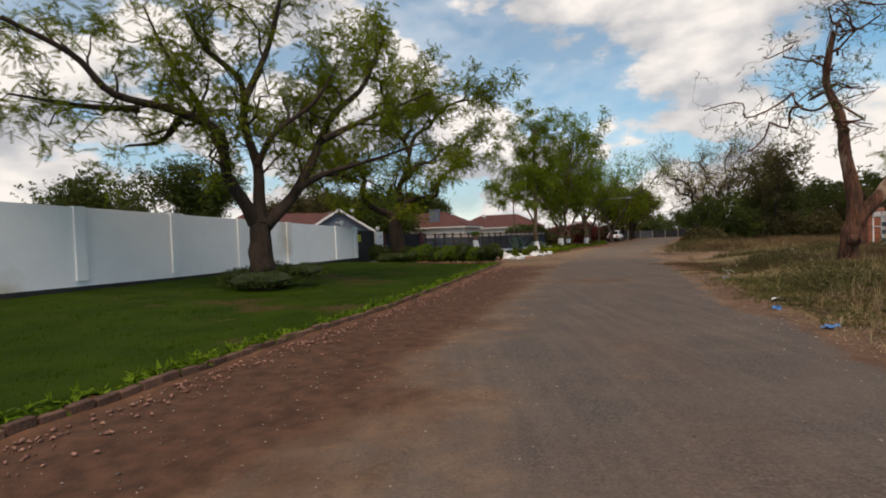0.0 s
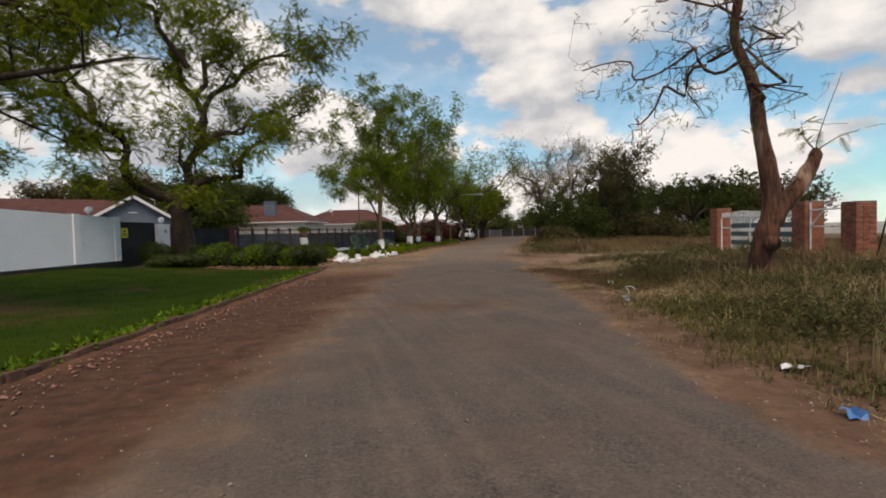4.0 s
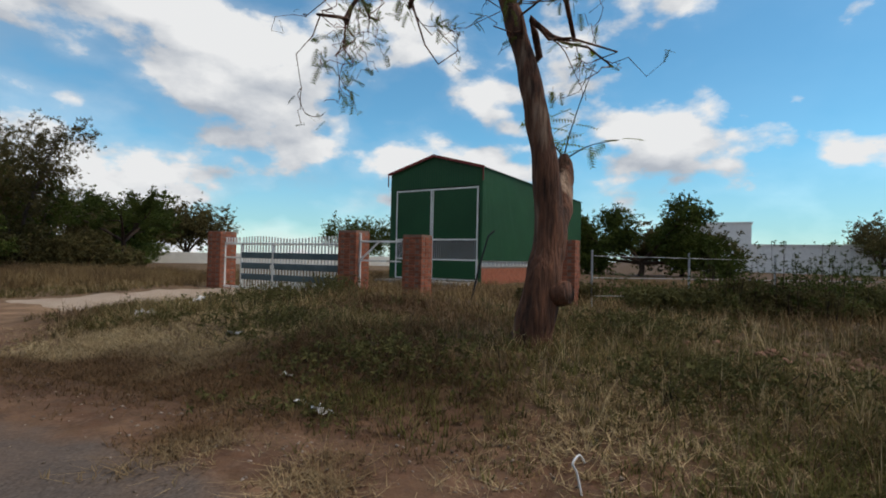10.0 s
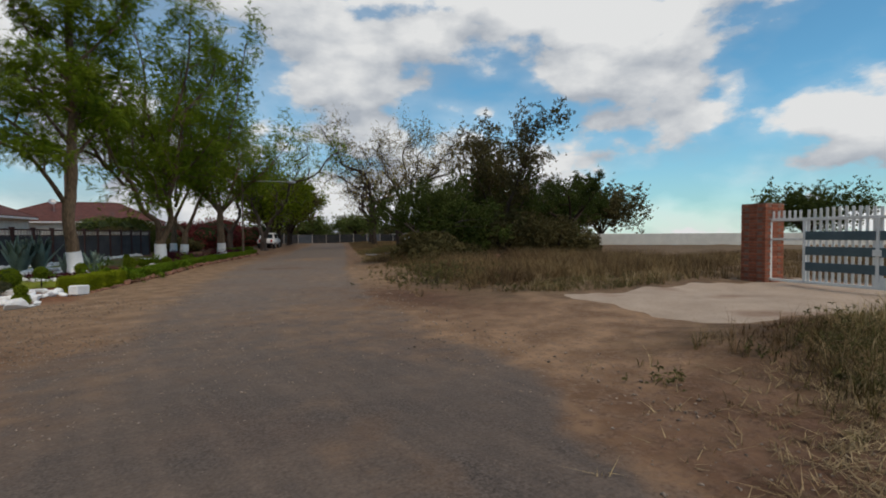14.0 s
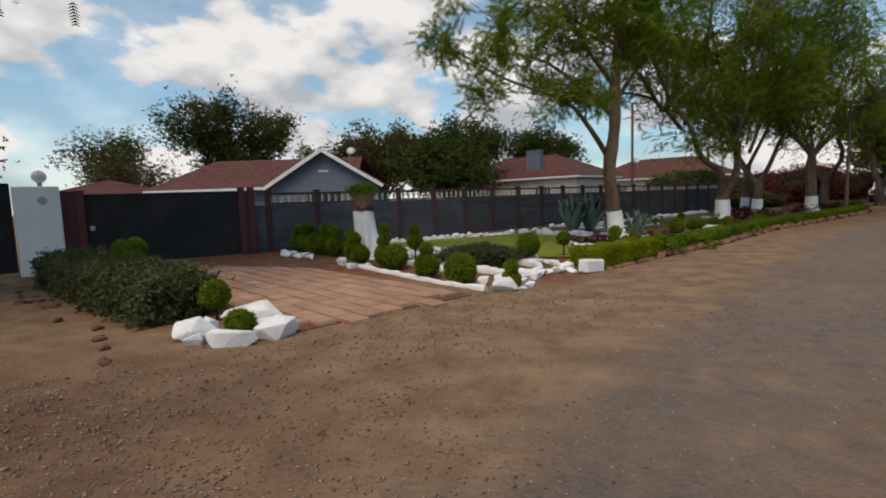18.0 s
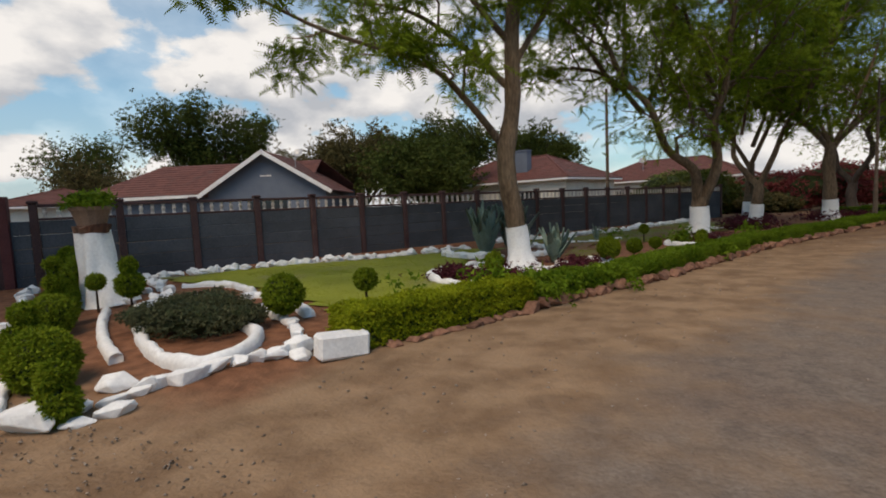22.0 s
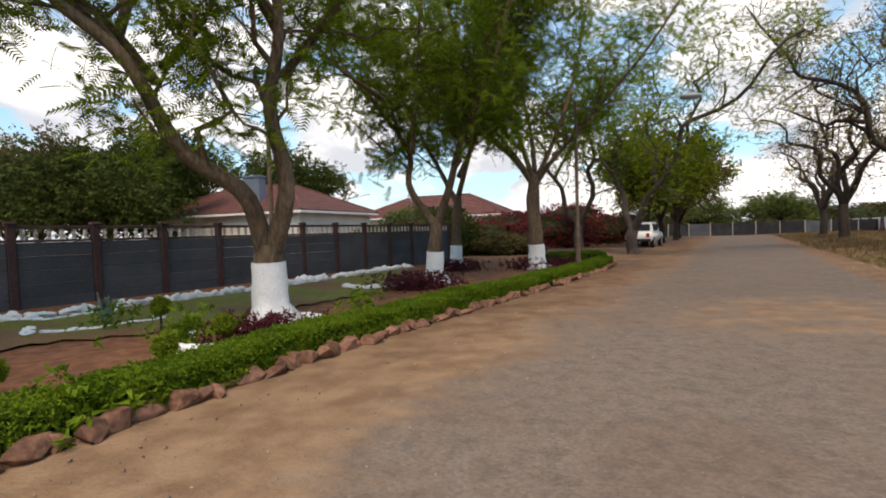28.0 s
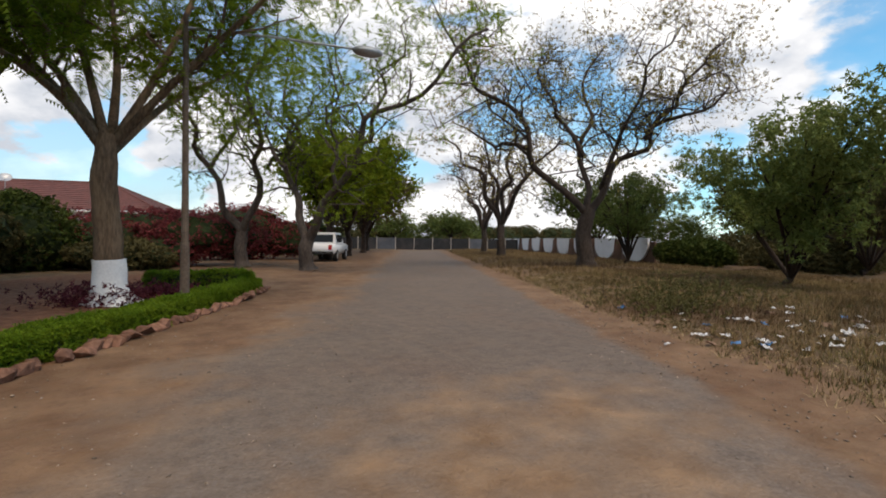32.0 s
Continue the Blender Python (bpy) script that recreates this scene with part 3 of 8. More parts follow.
# ---- plan ----
R_EDGE = [(-60, -11), (-20, -1.2), (8.7, 6.6), (12.1, 7.6), (15.9, 9.0), (22.5, 11.3), (33.8, 14.4), (38.4, 16.2), (44.9, 19.0), (54.2, 24.0), (58.5, 26.1), (71.4, 32.4), (87.2, 40.2), (104, 48.5)]
L_EDGE = [(-60, -17.5), (-20, -6.2), (6.4, 1.1), (10.8, 2.2), (16.4, 3.7), (22.2, 5.2), (28.2, 6.9), (31.5, 7.7), (33.2, 9.0), (35.5, 9.8), (38, 10.7), (41, 11.8), (45.2, 13.7), (51.3, 16.6), (57.4, 19.6), (65.8, 23.9), (79.6, 30.8), (86.3, 34), (104, 42.5)]
KERB = [(-40, -14.5), (-10, -6.3), (7.4, -1.5), (11.2, -0.35), (14.3, 0.75), (19, 1.95), (28.5, 4.4), (30.1, 4.8)]
HEDGE = [(40.4, 9.2), (41.9, 9.95), (43.1, 10.45), (45.2, 11.55), (47.3, 12.5), (48.7, 13.05), (50.4, 13.8), (51.4, 14.25), (53.6, 15.42), (56.8, 17.2), (62.1, 20.0), (64.6, 21.0)]
W1, W1_END = (math.sin(radians(17)), math.cos(radians(17))), (-3.96, 34.55)
DW, DW_P = (math.sin(radians(28)), math.cos(radians(28))), (8.24, 57.6)


def ex(table, y):
    t = np.array(table, float)
    return np.interp(y, t[:, 0], t[:, 1])


def lerp01(v, a, b):
    s = np.clip((v - a) / (b - a), 0, 1)
    return s * s * (3 - 2 * s)


def nz(x, y, s, k=0.0):
    """Cheap smooth waves, for ground and edges."""
    return (np.sin(x * s + 1.3 * y * s + k) + np.sin(-1.7 * x * s + 0.6 * y * s + 2 * k) + np.sin(0.5 * x * s - 2.1 * y * s + 3.1 * k)) / 3


DRIVE_C, DRIVE_D = (19.5, 29.6), (0.96, -0.27)   # driveway to the white gate


def height(x, y):
    """The ground's height."""
    x, y = np.asarray(x, float), np.asarray(y, float)
    dr = (x - ex(R_EDGE, y)) * 0.93
    on_drive = np.exp(-(((x - DRIVE_C[0]) * -DRIVE_D[1] + (y - DRIVE_C[1]) * DRIVE_D[0] * 1.0) / 2.6) ** 4) * (x < 28)
    verge = 0.30 * lerp01(dr, 0.5, 3.6) * (1 - 0.8 * on_drive) * (1 - 0.8 * lerp01(dr, 9, 14)) * (1 - 0.55 * lerp01(y, 24, 34))
    verge = verge + 0.05 * nz(x, y, 1.1) * lerp01(dr, 0.6, 2)
    dk = (ex(KERB, y) - x) * 0.96
    lawn = (0.06 + 0.24 * lerp01(dk, 2, 9)) * lerp01(dk, 0.0, 0.25) * (1 - lerp01(y, 31.5, 35))
    dh = (ex(HEDGE, y) - x) * 0.9
    gard = 0.10 * lerp01(dh, 0, 0.4) * lerp01(y, 38.6, 40.5) * (1 - lerp01(y, 64.5, 66))
    return np.where(dr > 0, verge, 0) + np.where(dk > 0, lawn, 0) + gard * (y > 38)


def axis_steps(lo, a, b, hi, fine):
    """Coordinates that are close together from a to b and wider outside."""
    mid = np.arange(a, b + fine / 2, fine)
    left, right = [a], [mid[-1]]
    st = fine
    while left[-1] > lo:
        st *= 1.35
        left.append(left[-1] - st)
    st = fine
    while right[-1] < hi:
        st *= 1.35
        right.append(right[-1] + st)
    return np.array(left[:0:-1] + list(mid) + right[1:])


def sheet(name, xs, ys, z, keep=None):
    gx, gy = np.meshgrid(xs, ys)
    zz = z(gx, gy)
    v = np.stack([gx, gy, zz], -1).reshape(-1, 3)
    nx = len(xs)
    i = (np.arange(len(ys) - 1)[:, None] * nx + np.arange(nx - 1)[None]).ravel()
    f = np.stack([i, i + 1, i + nx + 1, i + nx], -1)
    if keep is not None:
        c = v[f].mean(1)
        f = f[keep(c[:, 0], c[:, 1])]
        used = np.unique(f)
        remap = -np.ones(len(v), int)
        remap[used] = np.arange(len(used))
        v, f = v[used], remap[f]
    return np_mesh(name, v, f)


ground = part("ground", sheet("ground", axis_steps(-2500, -16, 42, 2500, 0.4), axis_steps(-2500, -4, 92, 2500, 0.4), lambda x, y: height(x, y)), None, smooth=True)
tagged(ground, "bare reddish-brown earth ground beside the road", "ground", kind="structure")


def ground_material():
    """Earth by the road, brown litter and dry turf beyond it."""
    m = bpy.data.materials.new("earth")
    m.use_nodes = True
    nt = m.node_tree
    b = nt.nodes["Principled BSDF"]
    b.inputs["Roughness"].default_value, b.inputs["Specular IOR Level"].default_value = 0.95, 0.15
    geo = nt.nodes.new("ShaderNodeNewGeometry")

    def noise_(s, d=6, off=0.0):
        n = nt.nodes.new("ShaderNodeTexNoise")
        n.inputs["Scale"].default_value, n.inputs["Detail"].default_value = s, d
        o = nt.nodes.new("ShaderNodeVectorMath")
        o.inputs[1].default_value = (off, off * 0.7, 0)
        nt.links.new(geo.outputs["Position"], o.inputs[0])
        nt.links.new(o.outputs[0], n.inputs["Vector"])
        return n.outputs["Fac"]

    def ramp(fac, a, b_, ca, cb):
        r = nt.nodes.new("ShaderNodeValToRGB")
        r.color_ramp.elements[0].position, r.color_ramp.elements[1].position = a, b_
        r.color_ramp.elements[0].color, r.color_ramp.elements[1].color = (*ca, 1), (*cb, 1)
        nt.links.new(fac, r.inputs[0])
        return r.outputs[0]

    def mix(fac, a, b_):
        x = nt.nodes.new("ShaderNodeMix")
        x.data_type = "RGBA"
        nt.links.new(fac, x.inputs[0])
        nt.links.new(a, x.inputs[6])
        nt.links.new(b_, x.inputs[7])
        return x.outputs[2]

    def attr(name):
        a = nt.nodes.new("ShaderNodeAttribute")
        a.attribute_name = name
        return a.outputs["Fac"]

    def ragged(name, scale, off):
        """A soft mask broken up by noise along its edges."""
        a = attr(name)

        def op(kind, p, q):
            n = nt.nodes.new("ShaderNodeMath")
            n.operation = kind
            for k, v in enumerate((p, q)):
                if isinstance(v, float):
                    n.inputs[k].default_value = v
                else:
                    nt.links.new(v, n.inputs[k])
            return n.outputs[0]
        edge = op("MULTIPLY", op("MULTIPLY", a, op("SUBTRACT", 1.0, a)), 5.5)
        return ramp(op("ADD", a, op("MULTIPLY", edge, op("SUBTRACT", noise_(scale, 12, off), 0.5))), 0.12, 0.88, (0, 0, 0), (1, 1, 1))

    sand = ramp(noise_(1.6, 12), 0.40, 0.60, (0.155, 0.089, 0.05), (0.30, 0.184, 0.108))
    grit = ramp(noise_(26, 9), 0.36, 0.66, (0.12, 0.07, 0.045), (0.29, 0.194, 0.128))
    earth = mix(ramp(noise_(7, 6, 4), 0.44, 0.6, (0, 0, 0), (0.75, 0.75, 0.75)), sand, grit)
    red = ramp(noise_(5, 5, 9), 0.35, 0.65, (0.044, 0.02, 0.013), (0.098, 0.044, 0.027))
    pale = ramp(noise_(2.2, 12, 7), 0.38, 0.62, (0.175, 0.110, 0.066), (0.31, 0.208, 0.130))
    earth = mix(attr("dust"), earth, pale)
    # red earth, and the tree shade painted on the far left shoulder
    earth = mix(attr("red"), earth, red)
    turf = ramp(noise_(3, 6, 2), 0.35, 0.65, (0.055, 0.036, 0.021), (0.14, 0.092, 0.053))
    turf = mix(attr("dust"), turf, ramp(noise_(9, 6, 3), 0.35, 0.65, (0.08, 0.052, 0.03), (0.19, 0.134, 0.078)))
    earth = mix(ragged("turf", 3.0, 21), earth, turf)
    soil = ramp(noise_(6, 6, 5), 0.35, 0.65, (0.125, 0.054, 0.029), (0.235, 0.105, 0.058))
    earth = mix(attr("soil"), earth, soil)
    asphalt = ramp(noise_(48, 8), 0.34, 0.66, (0.054, 0.043, 0.037), (0.135, 0.108, 0.091))
    asphalt = mix(ramp(noise_(1.1, 6, 1), 0.42, 0.62, (0, 0, 0), (0.8, 0.8, 0.8)), asphalt, ramp(noise_(40, 4, 3), 0.3, 0.7, (0.085, 0.063, 0.05), (0.16, 0.122, 0.097)))
    asphalt = mix(attr("dust"), asphalt, ramp(noise_(34, 9, 2), 0.32, 0.68, (0.155, 0.122, 0.10), (0.25, 0.203, 0.17)))
    turn = nt.nodes.new("ShaderNodeMapping")
    turn.inputs["Rotation"].default_value = (0, 0, radians(22))
    turn.inputs["Scale"].default_value = (5.5, 0.22, 1)
    nt.links.new(geo.outputs["Position"], turn.inputs["Vector"])
    lines = nt.nodes.new("ShaderNodeTexNoise")
    lines.inputs["Scale"].default_value, lines.inputs["Detail"].default_value = 1.0, 5
    nt.links.new(turn.outputs[0], lines.inputs["Vector"])
    asphalt = mix(ramp(lines.outputs["Fac"], 0.46, 0.70, (0, 0, 0), (0.3, 0.3, 0.3)), asphalt, ramp(noise_(30, 4, 6), 0.3, 0.7, (0.15, 0.105, 0.08), (0.25, 0.185, 0.142)))
    asphalt = mix(ramp(noise_(0.45, 5, 8), 0.52, 0.66, (0, 0, 0), (0.25, 0.25, 0.25)), asphalt, ramp(noise_(20, 4, 6), 0.3, 0.7, (0.10, 0.055, 0.036), (0.19, 0.11, 0.075)))
    asphalt = mix(ramp(noise_(5.5, 7, 11), 0.45, 0.68, (0, 0, 0), (0.45, 0.45, 0.45)), asphalt, ramp(noise_(60, 5, 2), 0.35, 0.65, (0.06, 0.047, 0.04), (0.12, 0.096, 0.082)))
    col = mix(ragged("asphalt", 2.4, 13), earth, asphalt)
    nt.links.new(col, b.inputs["Base Color"])
    bp = nt.nodes.new("ShaderNodeBump")
    bp.inputs["Strength"].default_value, bp.inputs["Distance"].default_value = 0.5, 0.11
    grain = nt.nodes.new("ShaderNodeMath")
    grain.operation = "MULTIPLY"
    grain.inputs[1].default_value = 0.3
    nt.links.new(noise_(31, 6, 2), grain.inputs[0])
    s = nt.nodes.new("ShaderNodeMath")
    nt.links.new(noise_(2.3, 12), s.inputs[0])
    nt.links.new(grain.outputs[0], s.inputs[1])
    nt.links.new(s.outputs[0], bp.inputs["Height"])
    nt.links.new(bp.outputs[0], b.inputs["Normal"])
    return m


M_earth = ground_material()


def paint_ground(me):
    """Where asphalt, red earth, turf and garden soil lie, as soft masks; red also holds painted tree shade."""
    n = len(me.vertices)
    co = np.empty(n * 3, np.float32)
    me.vertices.foreach_get("co", co)
    x, y = co.reshape(-1, 3)[:, 0].astype(float), co.reshape(-1, 3)[:, 1].astype(float)
    w = 0.35 * nz(x, y, 0.9) + 0.22 * nz(x, y, 2.3, 1) + 0.1 * nz(x, y, 6.1, 2)
    dl, dr = (x - ex(L_EDGE, y)) * 0.93 + w * 1.3, (ex(R_EDGE, y) - x) * 0.93 + w * 0.5
    cross = lerp01(y, 24, 30) * (1 - lerp01(y, 34, 40))
    a = lerp01(dl, -0.6, 1.5 - 0.3 * lerp01(y, 28, 33)) * lerp01(dr - 0.5 * (1 - lerp01(y, 26, 29)) * lerp01(y, 10, 14), -0.1, 0.35)
    streak = lerp01(nz(x * 2.2, y * 0.5, 1.0, 4) + 0.4 * nz(x, y, 3.0), 0.42, 0.95) * 0.55 * (1 - 0.6 * lerp01(y, 38, 46))
    a *= 1 - streak * 0.35
    a *= 1 - 0.30 * lerp01(y, 27, 31) * (1 - lerp01(y, 42, 48)) * (0.8 + 0.6 * nz(x, y, 0.8, 2))
    for px, py, pr in ((6.5, 18.8, 1.1), (20.6, 52.6, 1.4), (21.6, 54.0, 1.2), (16.6, 46.5, 1.0), (13.5, 34.0, 1.2)):
        a *= 1 - 0.85 * np.exp(-(((x - px) / (pr * 1.5)) ** 2 + ((y - py) / pr) ** 2) ** 1.5) * (0.6 + 0.4 * nz(x, y, 3.3))
    a *= (y < 106) * (y > -70)
    kx = ex(KERB, y)
    red = lerp01(x, kx - 0.5, kx + 0.2) * (1 - lerp01(dl, -0.6, 1.3)) * (1 - lerp01(y, 25, 31)) * 0.9
    red = np.maximum(red, 0.8 * np.exp(-((x - 15.6) ** 2 / 2.2 + (y - 34.6) ** 2 / 7)))
    red = np.maximum(red, 0.55 * np.exp(-((x - 6.6) ** 2 / 5 + (y - 32.6) ** 2 / 3)))
    red = np.maximum(red, 0.55 * np.exp(-((x - 11.0) ** 2 / 1.6 + (y - 23.0) ** 2 / 14)))
    for px, py, pr in ((6.5, 18.8, 1.0), (16.6, 46.5, 0.9)):
        red = np.maximum(red, 0.8 * np.exp(-(((x - px) / (pr * 1.6)) ** 2 + ((y - py) / pr) ** 2)))
    out = (x - ex(R_EDGE, y)) * 0.93
    red = np.maximum(red, 0.6 * lerp01(out, -0.9, -0.2) * (1 - lerp01(y, 26, 29)))
    red = np.maximum(red, 0.45 * lerp01(out, -0.9, -0.2) * lerp01(y, 42, 50) * (0.8 + 0.4 * nz(x, y, 1.7, 5)))
    # shade of the row trees on the left shoulder, painted in as darker earth
    red = np.maximum(red, 0.5 * lerp01(y, 47, 56) * (1 - lerp01(dl, -0.5, 0.9)) * (0.8 + 0.4 * nz(x, y, 1.4, 6)))
    turf = lerp01(out + 0.9 * w, 0.7, 2.4) * (0.72 + 0.28 * nz(x, y, 1.3, 8)) * (1 - 0.9 * np.exp(-(((x - DRIVE_C[0]) * 0.27 + (y - DRIVE_C[1]) * 0.96) / 2.2) ** 4) * (x < 27))
    wl = W1_END[0] - (W1_END[1] - y) * W1[0] / W1[1]
    dl_ = DW_P[0] + (y - DW_P[1]) * DW[0] / DW[1]
    mid = lerp01(y, 34.5, 41.5)
    behind = lerp01(wl * (1 - mid) + dl_ * mid - x + 0.4 * w, -0.2, 0.5)
    turf = np.maximum(turf, np.maximum(behind * (0.6 + 0.3 * nz(x, y, 0.5, 3)), lerp01(y, 100, 112)))
    dh = (ex(HEDGE, y) - x)
    soil = lerp01(dh, -0.3, 0.1) * lerp01(y, 38.4, 39.4) * (1 - lerp01(y, 70, 73))
    soil = np.maximum(soil, lerp01(kx - x, -0.15, 0.1) * (y < 31.5))
    soil, red = soil * (1 - behind), red * (1 - behind)
    for key, val in (("dust", np.clip(0.75 * lerp01(y, 26, 41) * (1 - 0.45 * lerp01(y, 50, 57)) + 0.15 * w, 0, 0.85)), ("asphalt", a), ("red", np.clip(red, 0, 1)), ("turf", np.clip(turf, 0, 1)), ("soil", np.clip(soil, 0, 1))):
        at = me.attributes.new(key, "FLOAT", "POINT")
        at.data.foreach_set("value", np.asarray(val, np.float32))


paint_ground(ground.data)
ground.data.materials.append(M_earth)


def road_mesh():
    ys = np.concatenate([np.arange(-60, -2, 1.5), np.arange(-2, 66, 0.2), np.arange(66, 106, 0.6)])
    us = np.linspace(0, 1, 44)
    x = (ex(L_EDGE, ys) - 1.0)[:, None] + us[None] * (ex(R_EDGE, ys) + 0.35 - ex(L_EDGE, ys) + 1.0)[:, None]
    y = np.repeat(ys[:, None], len(us), 1)
    wear = 0.006 * nz(x, y, 0.8) + 0.004 * nz(x, y, 2.7, 1)
    v = np.stack([x, y, 0.014 + wear], -1).reshape(-1, 3)
    nx = len(us)
    i = (np.arange(len(ys) - 1)[:, None] * nx + np.arange(nx - 1)[None]).ravel()
    return np_mesh("road", v, np.stack([i, i + 1, i + nx + 1, i + nx], -1))


road = part("road", road_mesh(), M_earth, smooth=True)
paint_ground(road.data)
tagged(road, "worn grey-brown asphalt road with dusty earth drifts", "road", kind="structure")

# loose gravel and chips on the road and its shoulders
sm = [stone_mesh("chip", k, 0.6, 1) for k in range(3)]


def gravel(name, xs, ys, size, mat, label, seed):
    r = np.random.default_rng(seed)
    n = len(xs)
    t = np.array([v.co[:] for v in sm[0].vertices])
    tf = np.array([p.vertices[:] for p in sm[0].polygons if len(p.vertices) == 3])
    s = size * r.uniform(0.4, 1.3, n) ** 1.6
    a = r.uniform(0, 6.28, n)
    c, d = np.cos(a), np.sin(a)
    sx = r.uniform(0.7, 1.3, n)
    v = np.stack([(t[None, :, 0] * sx[:, None] * c[:, None] - t[None, :, 1] * d[:, None]) * s[:, None] + xs[:, None],
                  (t[None, :, 0] * sx[:, None] * d[:, None] + t[None, :, 1] * c[:, None]) * s[:, None] + ys[:, None],
                  (t[None, :, 2] + 0.1) * s[:, None] + height(xs, ys)[:, None] + 0.012], -1)
    f = tf[None] + (np.arange(n) * len(t))[:, None, None]
    return tagged(part(name, np_mesh(name, v.reshape(-1, 3), f.reshape(-1, tf.shape[1])), mat), label, "gravel", kind="stuff")


r_ = np.random.default_rng(11)
gy = r_.uniform(2, 62, 5200)
gx = ex(L_EDGE, gy) + r_.normal(-0.4, 1.3, 5200)
gx2 = ex(R_EDGE, gy) + r_.normal(0.1, 0.5, 5200)
M_chip = material("stone_chips", (0.15, 0.115, 0.09), (0.28, 0.22, 0.175), 5, 0.9, 0.3, island=0.5)
M_brickchip = material("brick_chips", (0.18, 0.085, 0.06), (0.34, 0.18, 0.13), 5, 0.9, 0.3, island=0.4)
k_ = gx > np.where(gy < 31, ex(KERB, gy) + 0.25, np.where(gy > 38.5, ex(HEDGE, gy) + 0.4, 8.2))
gravel("road_gravel", gx[k_], gy[k_], 0.025, M_chip, "loose pale gravel scattered on the dirt shoulder", 1)
gravel("verge_gravel", gx2, gy, 0.03, M_chip, "loose gravel along the road edge", 2)
by = r_.uniform(4, 27, 1500)
gravel("brick_rubble", ex(KERB, by) + 0.25 + np.abs(r_.normal(0, 0.35, 1500)), by, 0.048, M_brickchip, "broken red brick chips along the kerb", 3)
cy_ = r_.uniform(0, 60, 9000)
cx_ = ex(L_EDGE, cy_) + r_.uniform(-0.4, 5.6, 9000)
gravel("asphalt_chips", cx_, cy_, 0.013, M_chip, "small stone chips on worn asphalt", 4)

py_ = r_.uniform(29.5, 38.5, 7000)
px_ = 4.6 + (py_ - 30.5) * 0.35 + np.abs(r_.normal(0, 3.6, 7000))
gravel("pebbles", px_, py_, 0.024, M_chip, "scattered pebbles on the dirt before the drive", 5)
q_ = np.concatenate([r_.normal(0, 1, (n_, 2)) * (a_, b_) + (x_, y_) for x_, y_, a_, b_, n_ in ((7.2, 32.5, 0.9, 0.45, 1300), (8.6, 33.1, 0.9, 0.6, 700), (6.2, 33.2, 0.6, 0.4, 400), (8.6, 35.6, 0.7, 0.8, 300), (9.4, 31.2, 1.2, 0.8, 700))])
gravel("loose_gravel", q_[:, 0], q_[:, 1], 0.02, material("gravel_pale", (0.16, 0.12, 0.09), (0.30, 0.235, 0.18), 5, 0.9, 0.3, island=0.5), "pale loose gravel washed together on the dirt", 12)
# concrete apron at the white gate
def apron_mesh():
    u, w = np.meshgrid(np.linspace(-3.4, 6.4, 70), np.linspace(-2.9, 2.6, 44), indexing="ij")
    x, y = DRIVE_C[0] + 0.8 + u * DRIVE_D[0] + w * 0.27, DRIVE_C[1] + u * DRIVE_D[1] + w * 0.96
    rim = np.minimum(np.minimum(u + 3.4, 6.4 - u), np.minimum(w + 2.9, 2.6 - w)) + 0.3 * nz(x, y, 1.7, 2) + 0.2 * nz(x, y, 4.1)
    z = height(x, y) + 0.018 - 0.07 * (1 - lerp01(rim, 0.0, 0.8)) + 0.004 * nz(x, y, 5)
    i = (np.arange(69)[:, None] * 44 + np.arange(43)[None]).ravel()
    return np_mesh("driveway_apron", np.stack([x, y, z], -1).reshape(-1, 3), np.stack([i, i + 44, i + 45, i + 1], -1))


apron = part("driveway_apron", apron_mesh(), material("beige_concrete", (0.30, 0.225, 0.165), (0.42, 0.325, 0.245), 1.2, 0.9, 0.5, 24, c3=(0.23, 0.14, 0.09), c3_at=0.56), smooth=True)
tagged(apron, "pale beige concrete driveway apron before the white gate", "driveway", kind="structure")


def lawn(name, outline, label, step=0.3, lift=0.03, mat=None):
    """A turf sheet inside a plan outline."""
    o = np.array(outline)

    def inside(px, py):
        c = np.zeros(px.shape, bool)
        j = len(o) - 1
        for i in range(len(o)):
            xi, yi, xj, yj = *o[i], *o[j]
            c ^= ((yi > py) != (yj > py)) & (px < (xj - xi) * (py - yi) / (yj - yi + 1e-12) + xi)
            j = i
        return c
    xs = np.arange(o[:, 0].min(), o[:, 0].max() + step, step)
    ys = np.arange(o[:, 1].min(), o[:, 1].max() + step, step)
    ob = part(name, sheet(name, xs, ys, lambda x, y: height(x, y) + lift + 0.012 * nz(x, y, 2.5), inside), mat or M_lawn, smooth=True)
    tagged(ob, label, "lawn", kind="structure")
    return inside


def scatter(inside, lo, hi, n, seed):
    r = np.random.default_rng(seed)
    p = r.uniform(lo, hi, (n, 2))
    p = p[inside(p[:, 0], p[:, 1])]
    return np.column_stack([p, height(p[:, 0], p[:, 1])])


# ---- the white wall and its lawn ----
def wall_pt(s):
    return W1_END[0] - W1[0] * s, W1_END[1] - W1[1] * s


